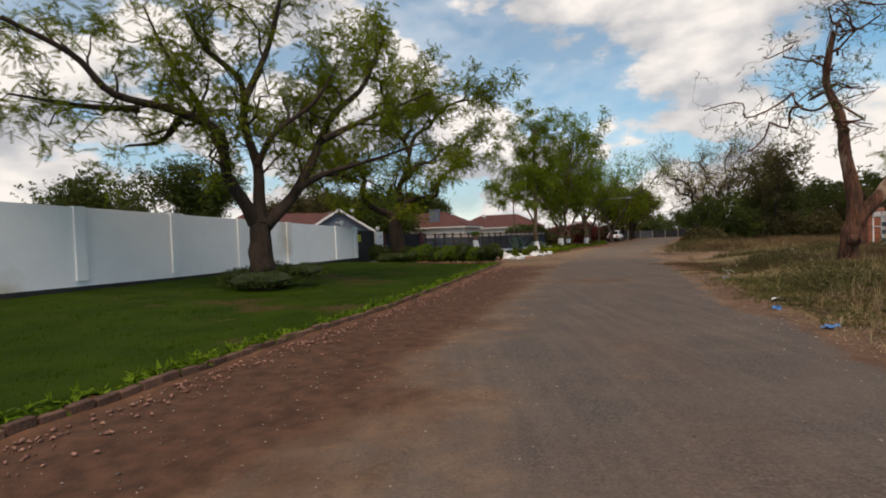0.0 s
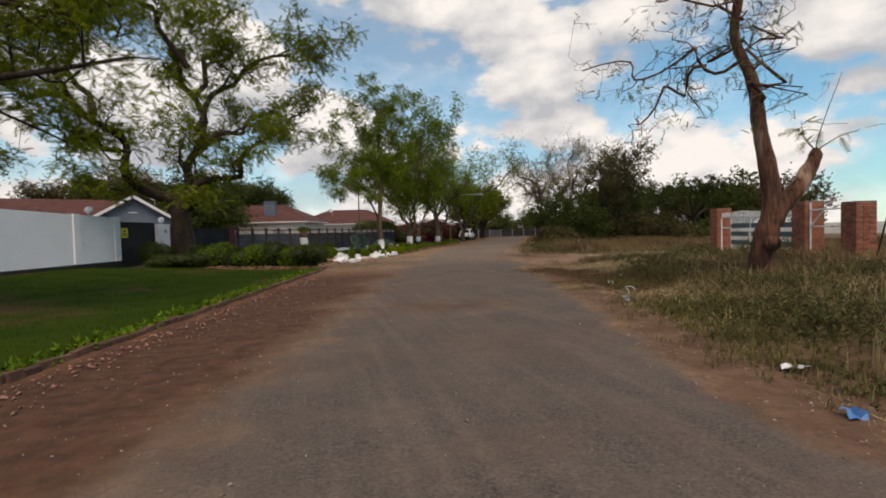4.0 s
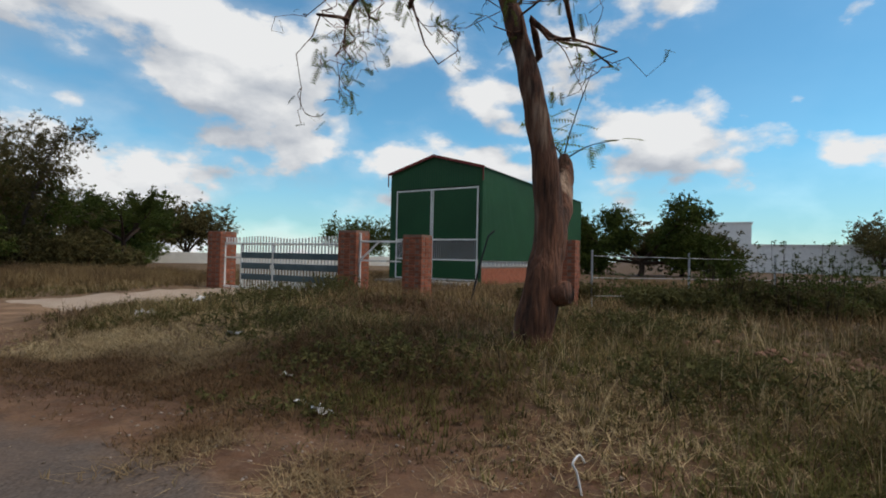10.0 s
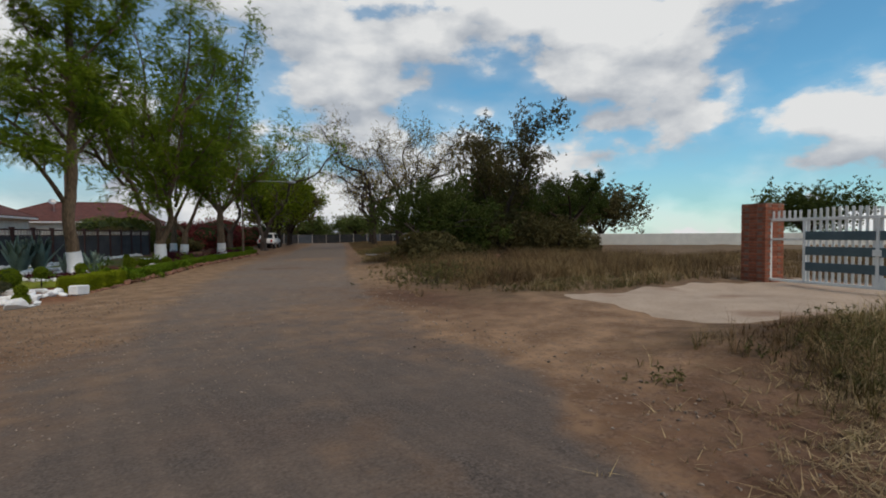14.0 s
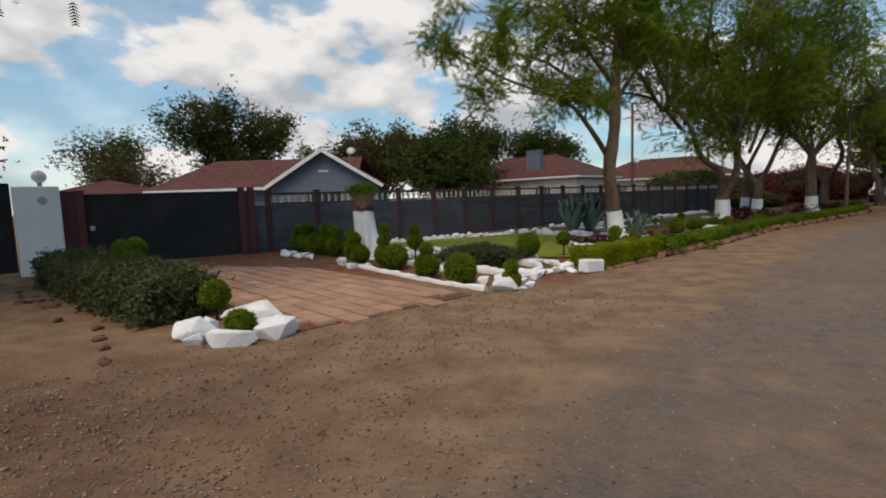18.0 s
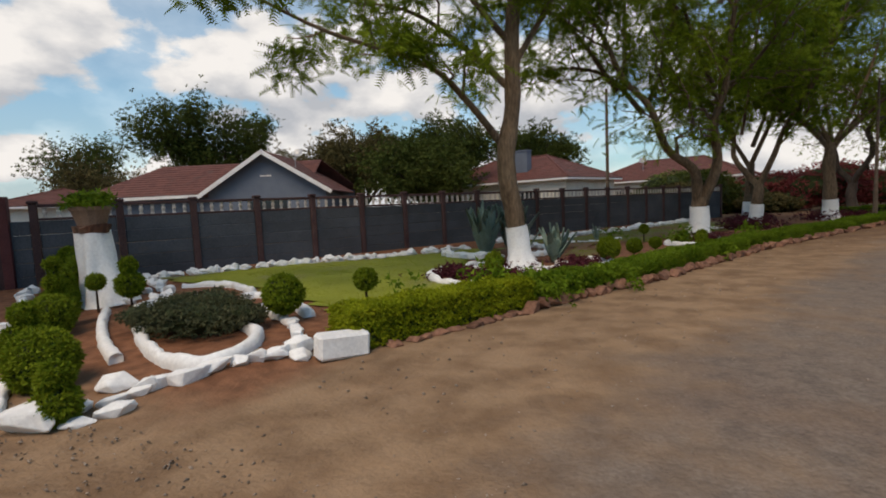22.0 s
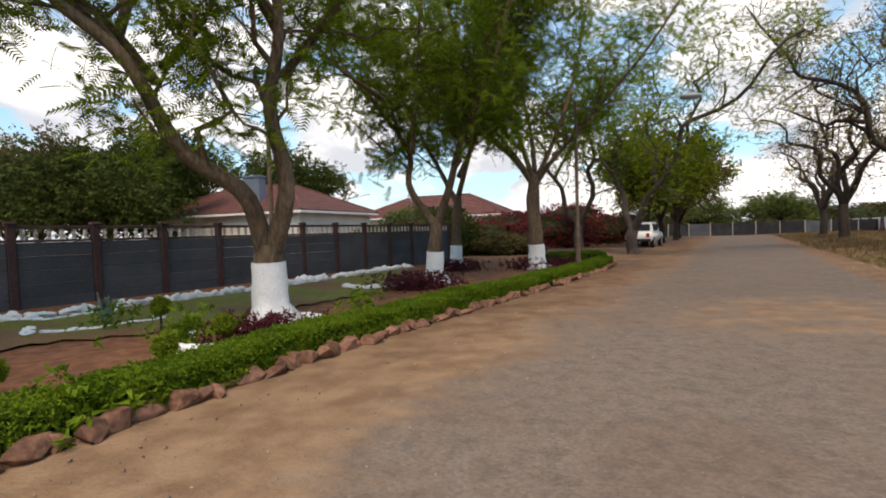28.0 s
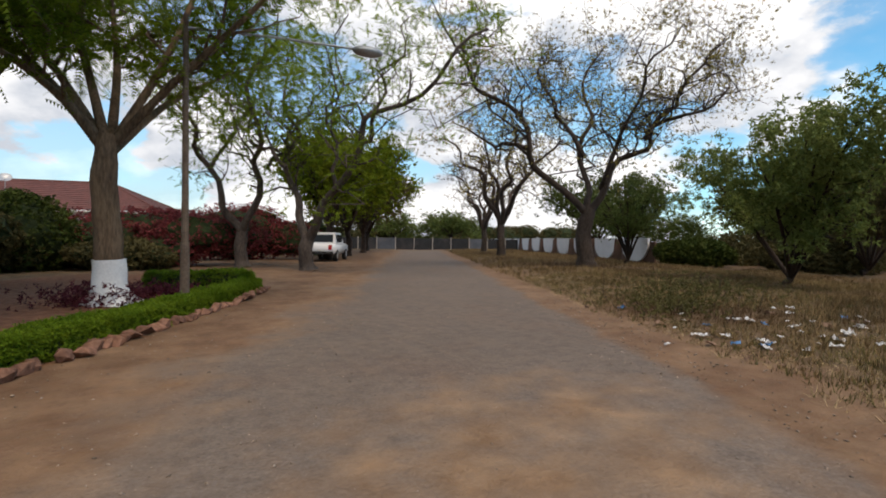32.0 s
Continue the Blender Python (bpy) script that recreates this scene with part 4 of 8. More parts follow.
LAWN1 = [(ex(KERB, y) - 0.12, y) for y in (-30, -10, 0, 7.4, 11.2, 14.3, 19, 24, 28.5, 29.6)] + [(2.6, 30.3), (-1.2, 32.2), (-3.4, 33.6)] + [(wall_pt(s)[0] + 0.2, wall_pt(s)[1]) for s in (1, 20, 65)]
in1 = lawn("lawn", LAWN1, "mown green lawn with bare patches beside the white wall")
g1 = scatter(in1, (-16, 3), (6, 34), 60000, 21)
bare = np.zeros(len(g1))
for px, py, sx, sy in ((-2.5, 12.3, 0.75, 0.3), (-1.9, 12.8, 0.5, 0.2), (-2.75, 10.9, 0.45, 0.22), (-4.6, 14.6, 0.7, 0.25), (-0.9, 15.4, 0.5, 0.25)):
    bare = np.maximum(bare, np.exp(-((g1[:, 0] - px) / sx) ** 2 - ((g1[:, 1] - py) / sy) ** 2))
    q = np.random.default_rng(int(py * 10)).normal(0, 0.5, (700, 2)) * (sx, sy) + (px, py)
    gravel("bare_soil", q[:, 0], q[:, 1], 0.03, M_redsoil, "crumbs of bare brown soil in a worn patch of the lawn", int(py * 10))
g1 = g1[bare < np.random.default_rng(5).uniform(0.15, 0.7, len(g1))]
near = np.hypot(g1[:, 0] - 3, g1[:, 1] - 10) < 26
tufts("lawn_grass", g1[near][:34000] + (0, 0, 0.02), 0.042, 0.012, M_blade, "short green lawn grass", per=4, lean=0.5, simple=True)
# fresh weeds along the kerb
ky = rng.uniform(2, 29.5, 900)
kp = np.column_stack([ex(KERB, ky) - np.abs(rng.normal(0.12, 0.1, 900)), ky])
kp = np.column_stack([kp, height(kp[:, 0], kp[:, 1])])
wv, wf = strew(SPRAY, kp + (0, 0, 0.06), 0.22 * rng.uniform(0.5, 1.3, 900), rng, 0.6)
tagged(part("kerb_weeds", np_mesh("kerb_weeds", wv, wf), M_hedge), "bright green weeds growing along the lawn kerb", "weeds", kind="stuff")

kerb = thing("brick_kerb", 0, 0, 0, 0, "low earthy brick kerb along the lawn edge", "kerb", kind="structure")
bme = boxes(((-0.11, -0.05, -0.04), (0.11, 0.05, 0.07)), bevel=0.008)
b_me = bpy.data.meshes.new("kerb_brick")
bme.to_mesh(b_me)
bme.free()
b_me.materials.append(material("kerb_brick_earthy", (0.075, 0.04, 0.028), (0.15, 0.08, 0.055), 5, 0.95, 0.6, 40, per_object=0.25))
for k, y in enumerate(np.arange(5.0, 29.6, 0.235)):
    sl = math.degrees(math.atan2(ex(KERB, y + 0.3) - ex(KERB, y - 0.3), 0.6))
    part("brick", b_me, None, kerb, at=pose(float(ex(KERB, y)) + rng.uniform(-0.02, 0.02), y, 0.02 + rng.uniform(-0.02, 0.015), rng.uniform(-4, 4), rng.uniform(-5, 5), 90 - sl + rng.uniform(-5, 5)))

wall = thing("boundary_wall_white", 0, 0, 0, 0, "long white plastered garden wall with dark plinth", "wall", kind="structure")


def strip_wall(a, b, t, za, zb, ta, tb):
    """An upright wall from a to b: thickness t, feet za, zb and tops ta, tb."""
    bm = bmesh.new()
    d = Vector((b[0] - a[0], b[1] - a[1], 0)).normalized()
    n = Vector((d.y, -d.x, 0)) * t / 2
    vs = []
    for p, z0, z1 in ((a, za, ta), (b, zb, tb)):
        for sgn in (-1, 1):
            for z in (z0, z1):
                vs.append(bm.verts.new(Vector((p[0], p[1], z)) + n * sgn))
    for q in ((0, 1, 3, 2), (4, 6, 7, 5), (0, 4, 5, 1), (2, 3, 7, 6), (1, 5, 7, 3), (0, 2, 6, 4)):
        bm.faces.new([vs[i] for i in q])
    return bm


def top1(s):
    return 2.36 + 0.0266 * min(s, 22)


def foot1(s):
    return 0.17 + 0.009 * min(s, 22)


P_S = [0.0, 2.3, 6.9, 10.3, 13.7, 17.1, 20.5, 23.9, 27.3, 34, 41, 48, 60]
for s0, s1 in zip(P_S, P_S[1:]):
    q0, q1 = (0.30 - 0.012 * min(q, 14) for q in (s0, s1))
    part("wall_panel", strip_wall(wall_pt(s0), wall_pt(s1), 0.2, foot1(s0) + q0, foot1(s1) + q1, top1(s0), top1(s1)), M_wallwhite, wall)
    part("plinth", strip_wall(wall_pt(s0), wall_pt(s1), 0.26, foot1(s0) - 0.4, foot1(s1) - 0.4, foot1(s0) + q0, foot1(s1) + q1), M_plinth, wall, "black bitumen plinth")
    part("pilaster", strip_wall(wall_pt(s0), wall_pt(s0 + 0.33), 0.34, foot1(s0) + 0.30, foot1(s0) + 0.30, top1(s0) + 0.03, top1(s0) + 0.03), M_wallwhite, wall)


def globe_lamp(x, y, z, label):
    e = thing("globe_lamp", x, y, z, 0, label, "lamp", "globe lamps")
    part("stem", cyl(bmesh.new(), 0, 0, 0, 0.12, 0.05), M_metalgrey, e)
    part("globe", ball(bmesh.new(), 0, 0, 0.24, 0.15, 3), M_globe, e, smooth=True)
    return e


globe_lamp(*wall_pt(1.6), 2.40, "round white globe lamp on the white wall")

# black gate with its yellow sign
GA, GB = W1_END, (-3.25, 37.42)


def sheet_gate(name, a, b, z0, z1, label, sign=None):
    ln = math.hypot(b[0] - a[0], b[1] - a[1])
    e = thing(name, a[0], a[1], 0, math.degrees(math.atan2(b[1] - a[1], b[0] - a[0])), label, "gate")
    n = max(2, round(ln / 0.16))
    for k in range(n):
        u0, u1 = 0.05 + (ln - 0.1) * k / n, 0.05 + (ln - 0.1) * (k + 1) / n
        part("sheet_strip", boxes(((u0, -0.012 - 0.003 * (k % 2), z0 + 0.05), (u1, 0.0, z1 - 0.04))), M_steelblack, e)
    part("frame", boxes(((0.0, -0.03, z0), (0.06, 0.03, z1)), ((ln - 0.06, -0.03, z0), (ln, 0.03, z1)), ((0.06, -0.03, z1 - 0.06), (ln - 0.06, 0.03, z1)), ((0.06, -0.03, z0), (ln - 0.06, 0.03, z0 + 0.06)), bevel=0.005), M_steelblack, e)
    return e


gate1 = sheet_gate("black_gate", GA, GB, 0.12, 2.2, "tall black sheet-steel gate with yellow warning sign")
part("warning_sign", boxes(((0.25, -0.045, 1.48), (0.72, -0.032, 1.92)), bevel=0.004), M_yellow, gate1, "yellow warning sign plate")
bm = boxes(((0.34, -0.05, 1.56), (0.62, -0.047, 1.60)), ((0.34, -0.05, 1.64), (0.62, -0.047, 1.68)), ((0.42, -0.05, 1.72), (0.54, -0.047, 1.84)))
part("sign_print", bm, M_plinth, gate1, "black print bars")
pillar = thing("white_gate_pillar", -3.08, 37.86, 0, 65, "white plastered gate pillar with house number", "pillar")
part("shaft", boxes(((-0.44, -0.2, 0), (0.44, 0.2, 2.12)), bevel=0.02), M_wallwhite, pillar)
bm = bmesh.new()
bmesh.ops.create_cone(bm, cap_ends=True, segments=24, radius1=0.09, radius2=0.09, depth=0.02, matrix=pose(0.1, -0.21, 1.78, 90, 0, 0))
part("number_plate", bm, M_metalgrey, pillar, "round grey number plate")
globe_lamp(-3.05, 37.95, 2.12, "round white globe lamp on the gate pillar")

# the paved drive's gate
GC, GD = (-2.72, 38.62), (-0.32, 41.5)
gate2 = sheet_gate("black_drive_gate", GC, GD, 0.12, 1.92, "wide black sheet-steel sliding driveway gate")
part("latch_plate", boxes(((0.16, -0.06, 1.0), (0.26, -0.032, 1.12)), bevel=0.006), M_metalgrey, gate2, "grey latch plate")
sp = thing("gate_side_panel", 0, 0, 0, 0, "narrow oxide-red steel panel between pillar and gate", "gate")
part("panel", strip_wall((-2.96, 38.02), (-2.76, 38.54), 0.06, 0.0, 0.0, 2.0, 2.0), M_gatepost, sp)
for x, y in (GC, GD, (-0.18, 41.72)):
    p = thing("gate_post", x, y, 0, 50, "dark oxide-red steel gate post", "post", "red gate posts")
    part("post", boxes(((-0.09, -0.09, -0.1), (0.09, 0.09, 2.02)), bevel=0.01), M_gatepost, p)
part("threshold", strip_wall((-2.6, 38.55), (-0.3, 41.35), 0.22, -0.05, -0.05, 0.07, 0.07), M_concrete, tagged(thing("gate_track", 0, 0, 0, 0, "pale concrete strip under the drive gate", "kerb", kind="structure")))

# ---- the charcoal precast wall ----
dura = thing("boundary_wall_charcoal", 0, 0, 0, 0, "charcoal precast concrete panel wall with maroon posts and baluster top", "wall", kind="structure")
D_ANG = math.degrees(math.atan2(DW[1], DW[0]))
BAY = 1.54


def mesh_of(bm, mat):
    me = bpy.data.meshes.new("piece")
    bmesh.ops.recalc_face_normals(bm, faces=bm.faces)
    bm.to_mesh(me)
    bm.free()
    me.materials.append(mat)
    return me


post_me = mesh_of(boxes(((-0.075, -0.075, -0.2), (0.075, 0.075, 1.86)), bevel=0.012), M_post)
cap_me = mesh_of(boxes(((-0.1, -0.1, 1.86), (0.1, 0.1, 1.93)), bevel=0.02), M_post)
panel_me = mesh_of(boxes(((0.08, -0.03, 0.0), (BAY - 0.08, 0.03, 0.292)), bevel=0.012), M_panel)
rail_me = mesh_of(boxes(((0.08, -0.035, 1.50), (BAY - 0.08, 0.035, 1.555)), ((0.08, -0.035, 1.78), (BAY - 0.08, 0.035, 1.85)), bevel=0.008), M_post)
bm = bmesh.new()
for z0, z1, ra, rb in ((1.555, 1.60, 0.05, 0.03), (1.60, 1.68, 0.03, 0.05), (1.68, 1.74, 0.05, 0.028), (1.74, 1.78, 0.028, 0.05)):
    cyl(bm, 0, 0, z0, z1, ra, rb, 8)
bal_me = mesh_of(bm, material("baluster_grey", (0.36, 0.33, 0.31), (0.52, 0.48, 0.46), 4, 0.85, 0.3, per_object=0.2))
part("post", post_me, None, dura, at=pose(DW_P[0] - DW[0] * 18.1, DW_P[1] - DW[1] * 18.1, 0, 0, 0, D_ANG))
part("end_panel", boxes(*(((0.08, -0.03, 0.02 + j * 0.296), (0.53, 0.03, 0.312 + j * 0.296)) for j in range(5)), bevel=0.012), M_panel, dura, at=pose(DW_P[0] - DW[0] * 18.1, DW_P[1] - DW[1] * 18.1, 0, 0, 0, D_ANG))
for k in range(21):
    s = -17.49 + k * BAY
    x, y = DW_P[0] + DW[0] * s, DW_P[1] + DW[1] * s
    part("post", post_me, None, dura, at=pose(x, y, 0, 0, 0, D_ANG))
    part("post_cap", cap_me, None, dura, at=pose(x, y, 0, 0, 0, D_ANG))
    if k == 20:
        break
    for j in range(5):
        part("panel", panel_me, None, dura, at=pose(x, y, 0.02 + j * 0.296, rng.uniform(-0.5, 0.5), 0, D_ANG))
    part("rail", rail_me, None, dura, at=pose(x, y, 0, 0, 0, D_ANG))
    for j in range(6):
        u = 0.08 + (BAY - 0.16) * (j + 0.5) / 6
        part("baluster", bal_me, None, dura, at=pose(x + DW[0] * u, y + DW[1] * u, 0, 0, 0, D_ANG))

# ---- garden before the charcoal wall ----
def dpt(s, off):
    """A point at s along the charcoal wall, off metres towards the road."""
    return DW_P[0] + DW[0] * s + DW[1] * off, DW_P[1] + DW[1] * s - DW[0] * off


LAWN2 = [dpt(-15.5, 1.3), dpt(-13, 1.4), dpt(-11.4, 1.8), dpt(-9.5, 2.35), dpt(-7.6, 2.5), dpt(-6.9, 3.2), (7.4, 47.6), (8.3, 46.6), (8.0, 45.2), (8.3, 44.3), (9.2, 43.8), (10.6, 44.2), (9.9, 43.0), (9.2, 41.7), (8.2, 41.6), (6.6, 42.6), (4.6, 43.0)]
in2 = lawn("garden_lawn", LAWN2, "smooth light green garden lawn", 0.25, 0.03, material("lawn_light", (0.145, 0.165, 0.010), (0.23, 0.25, 0.022), 0.9, 0.9, 0.8, 50, c3=(0.17, 0.16, 0.06), c3_at=0.6))
M_blade_light = material("grass_blade_light", (0.17, 0.20, 0.012), (0.28, 0.31, 0.028), 1.2, 0.7, 0.0, island=0.3, thin=0.3)
tufts("garden_lawn_grass", scatter(in2, (0, 40), (13, 60), 34000, 22)[:16000] + (0, 0, 0.02), 0.032, 0.011, M_blade_light, "short light green garden grass", per=4, seed=5, simple=True)
LAWN3 = [dpt(-5.4, 1.6), dpt(-4, 1.95), dpt(-1.7, 2.15), dpt(0.7, 2.3), dpt(4, 1.9), dpt(7.5, 1.6), (14.6, 60.3), (14.0, 56.6), (13.3, 55.5), (12.6, 54.0), (11.9, 52.7), (11.5, 51.75), (10.64, 51.4), (9.96, 50.86), (10.5, 49.6), (10.9, 48.6), (10.6, 47.6), (9.9, 48.4), (9.8, 50.2), (8.4, 51.2)]
in3 = lawn("back_lawn", LAWN3, "patchy yellowish-green garden lawn", 0.25, 0.03, material("lawn_patchy", (0.115, 0.115, 0.016), (0.175, 0.165, 0.03), 0.9, 0.9, 0.8, 50, c3=(0.17, 0.082, 0.042), c3_at=0.47))
tufts("back_lawn_grass", scatter(in3, (6, 47), (18, 66), 26000, 23)[:9000] + (0, 0, 0.02), 0.03, 0.010, M_blade_light, "sparse green grass between flower beds", per=4, seed=6, simple=True)

def round_stone(k):
    bm = bmesh.new()
    bmesh.ops.create_icosphere(bm, subdivisions=3, radius=0.45)
    o = Vector((k * 5.1, 0, 0))
    for v in bm.verts:
        c = v.co.copy()
        v.co *= 1 + 0.55 * noise.noise(c * 2.2 + o) + 0.3 * noise.noise(c * 6 + o)
        v.co.z = max(v.co.z * 0.85, -0.28)
    me = bpy.data.meshes.new("stone")
    bm.to_mesh(me)
    bm.free()
    return me


ST = [round_stone(k) for k in range(7)]
for m in ST:
    m.materials.append(M_whitepaint)
KB = []
for k in range(7):
    bm = boxes(((-0.5, -0.42, -0.25), (0.5, 0.42, 0.5)), bevel=0.16)
    r = np.random.default_rng(700 + k)
    for v in bm.verts:
        v.co += Vector(r.normal(0, 0.045, 3))
    me = bpy.data.meshes.new("kerb_stone")
    bm.to_mesh(me)
    bm.free()
    me.materials.append(M_whitepaint)
    KB.append(me)
RK = [stone_mesh("rock", 40 + k, 0.7) for k in range(7)]
for m in RK:
    m.materials.append(M_rock)


WR = [stone_mesh("white_rock", 90 + k, 0.85) for k in range(7)]
for m in WR:
    m.materials.append(M_whitepaint)


def kerb_band(name, pts, w, h, label, closed=False, seed=1):
    """A moulded, whitewashed kerb that winds along a line, lumpy by hand."""
    n = 16 * len(pts)
    p = np.array([(x, y, 0.0) for x, y in pts + ([pts[0]] if closed else [])])
    p = smooth_path(p, n)
    t = np.gradient(p, axis=0)
    t /= np.linalg.norm(t, axis=1)[:, None] + 1e-9
    side_ = np.stack([t[:, 1], -t[:, 0], 0 * t[:, 0]], -1)
    prof = [(-0.5, -0.3), (-0.52, 0.45), (-0.36, 0.86), (-0.1, 1.0), (0.15, 0.98), (0.38, 0.84), (0.53, 0.4), (0.5, -0.3)]
    ww = np.array([w * (1 + 0.35 * noise.noise(Vector((q[0] * 2.6, q[1] * 2.6, seed)))) for q in p])
    hh = np.array([h * (1 + 0.4 * noise.noise(Vector((q[0] * 3.1, q[1] * 3.1, seed + 7)))) for q in p])
    z0 = height(p[:, 0], p[:, 1])
    rows = np.stack([p + side_ * (a * ww)[:, None] + np.stack([0 * hh, 0 * hh, z0 + b * hh], -1) for a, b in prof], 1)
    rows += 0.012 * np.array([[noise.noise(Vector(q * 11)) for q in row] for row in rows])[:, :, None]
    m = len(prof)
    i = (np.arange(n - 1)[:, None] * m + np.arange(m - 1)[None]).ravel()
    f = [np.stack([i, i + m, i + m + 1, i + 1], -1)]
    for b in (0, (n - 1) * m):
        f.append(np.array([[b, b + 1, b + 6, b + 7], [b + 1, b + 2, b + 5, b + 6], [b + 2, b + 3, b + 4, b + 5]]))
    e = thing(name, 0, 0, 0, 0, label, "edging", kind="structure")
    return part("band", np_mesh("band", rows.reshape(-1, 3), np.concatenate(f)), M_whitepaint, e, smooth=True)


def stone_row(name, pts, size, label, meshes=None, gap=0.72, jit=0.04, closed=False, zlift=0.0, tall=1.0, seed=1):
    """Stones set end to end along a line."""
    r = np.random.default_rng(seed)
    p = np.array(pts + ([pts[0]] if closed else []), float)
    seg = np.linalg.norm(np.diff(p, axis=0), axis=1)
    run = np.concatenate([[0], np.cumsum(seg)])
    e = thing(name, 0, 0, 0, 0, label, "edging", kind="structure")
    if name.startswith("white_kerb"):
        meshes, gap, size = KB, 0.9, size * 0.72
    s = 0.0
    while s < run[-1]:
        sz = size * r.uniform(0.7, 1.3)
        x, y = np.interp(s + sz / 2, run, p[:, 0]), np.interp(s + sz / 2, run, p[:, 1])
        x2, y2 = np.interp(s + sz / 2 + 0.05, run, p[:, 0]), np.interp(s + sz / 2 + 0.05, run, p[:, 1])
        a = math.degrees(math.atan2(y2 - y, x2 - x)) + r.uniform(-14, 14)
        x, y = x + r.normal(0, jit), y + r.normal(0, jit)
        hgt = size * tall * r.uniform(0.7, 1.2)
        m = pose(x, y, float(height(x, y)) + 0.2 * hgt + zlift, r.uniform(-8, 8), r.uniform(-8, 8), a) @ Matrix.Diagonal((sz * (1.0 if meshes is KB else 1.2), size * r.uniform(0.7, 1.05), hgt, 1))
        part("stone", (meshes or ST)[int(r.integers(7))], None, e, at=m)
        s += sz * gap
    return e


stone_row("white_stone_border", [dpt(-15.6, 1.1), dpt(-13, 1.2), dpt(-11.4, 1.6), dpt(-9.5, 2.15), dpt(-7.6, 2.3)], 0.25, "row of white painted stones between lawn and wall bed", jit=0.07, seed=2)
stone_row("white_stone_border", [dpt(-5.9, 1.15), dpt(-5, 1.4), dpt(-4, 1.75), dpt(-1.7, 1.95), dpt(0.7, 2.1), dpt(4, 1.7), dpt(8.2, 1.2)], 0.25, "row of white painted stones along the wall bed", jit=0.07, seed=21)
stone_row("white_stone_border", [dpt(s, 1.35) for s in np.arange(2.5, 8.5, 0.5)], 0.24, "second row of white painted stones", jit=0.12, seed=3)
stone_row("white_stone_border", [(0.75, 41.65), (1.7, 41.15), (2.6, 40.72)], 0.28, "white painted stones beside the drive", WR, tall=0.9, seed=4)
kerb_band("white_drive_kerb", [(4.5, 39.88), (5.4, 39.42), (6.0, 39.14), (6.65, 38.8), (7.3, 38.48), (8.05, 38.14)], 0.08, 0.075, "low whitewashed kerb along the drive bed", seed=5)
kerb_band("white_bed_kerb", [(4.9, 40.7), (5.8, 40.12), (6.8, 39.6), (7.4, 39.35)], 0.11, 0.10, "whitewashed kerb between flower bed and oval bed", seed=6)
kerb_band("white_bed_kerb", [(8.15, 41.3), (7.4, 41.8), (6.69, 42.15), (6.25, 42.2), (6.3, 41.9)], 0.13, 0.11, "curved whitewashed kerb beside the hedge end", seed=7)
kerb_band("white_bed_kerb", [(5.94, 42.45), (5.13, 42.85), (4.46, 42.95), (3.9, 42.66)], 0.12, 0.10, "curved whitewashed kerb of the planter bed", seed=9)
stone_row("white_kerb_stones", [(7.2, 41.45), (7.86, 41.04), (8.3, 40.83), (8.8, 40.4)], 0.22, "irregular white painted stones beside the oval bed", WR, tall=0.8, seed=8, jit=0.03)
kerb_band("white_kerb_ring", [(6.5, 40.15), (7.3, 39.72), (8.0, 39.47), (8.42, 39.5), (8.54, 39.85), (8.3, 40.3), (7.6, 40.68), (6.8, 41.1), (6.1, 41.15), (5.95, 40.75)], 0.12, 0.12, "oval whitewashed ring kerb round a shrub", closed=True, seed=8)
stone_row("white_stone_pile", [(1.3, 43.4), (2.75, 42.75), (3.94, 42.15), (5.07, 41.35), (5.14, 41.05), (5.46, 41.4), (5.56, 41.6), (5.75, 41.85), (6.3, 41.6)], 0.24, "heap of white painted stones behind the planter stump", WR, jit=0.14, seed=9)
for x, y, sx, sy, sz, m, a in ((8.32, 38.22, 0.62, 0.42, 0.5, 0, 24), (7.85, 38.62, 0.38, 0.3, 0.34, 1, 70), (8.62, 38.62, 0.42, 0.26, 0.2, 2, 55), (8.1, 38.95, 0.5, 0.34, 0.34, 3, 30), (8.42, 38.98, 0.36, 0.26, 0.28, 4, 80), (8.58, 39.28, 0.66, 0.36, 0.27, 5, 62), (8.72, 39.7, 0.34, 0.22, 0.18, 6, 60), (8.9, 39.92, 0.42, 0.26, 0.22, 0, 58), (8.97, 40.2, 0.42, 0.36, 0.34, 2, 10), (8.55, 38.4, 0.36, 0.2, 0.14, 3, 40),
                           (4.05, 39.95, 0.42, 0.3, 0.42, 4, 10), (4.5, 39.72, 0.46, 0.34, 0.26, 5, 30), (4.75, 39.98, 0.36, 0.26, 0.14, 6, 0)):
    ob = part("white_boulder", WR[m], None, at=pose(x, y, float(height(x, y)) + 0.18 * sz, 0, 0, a) @ Matrix.Diagonal((sx * 0.68, sy * 0.68, sz * 0.8, 1)))
    tagged(ob, "white painted angular rock edging the corner bed", "stone", "white boulders")
stone_row("white_corner_stones", [(8.3, 38.42), (8.4, 38.8), (8.5, 39.15), (8.7, 39.55), (8.93, 40.0), (9.05, 40.2)], 0.24, "close row of whitewashed rocks along the corner bed", WR, tall=0.75, gap=0.85, seed=24)
blk = tagged(part("white_block", boxes(((-0.26, -0.11, 0), (0.26, 0.11, 0.25)), bevel=0.03), M_whitepaint, at=pose(9.4, 40.32, 0.0, 0, 4, 58)), "white painted square-cut stone block by the hedge", "stone")

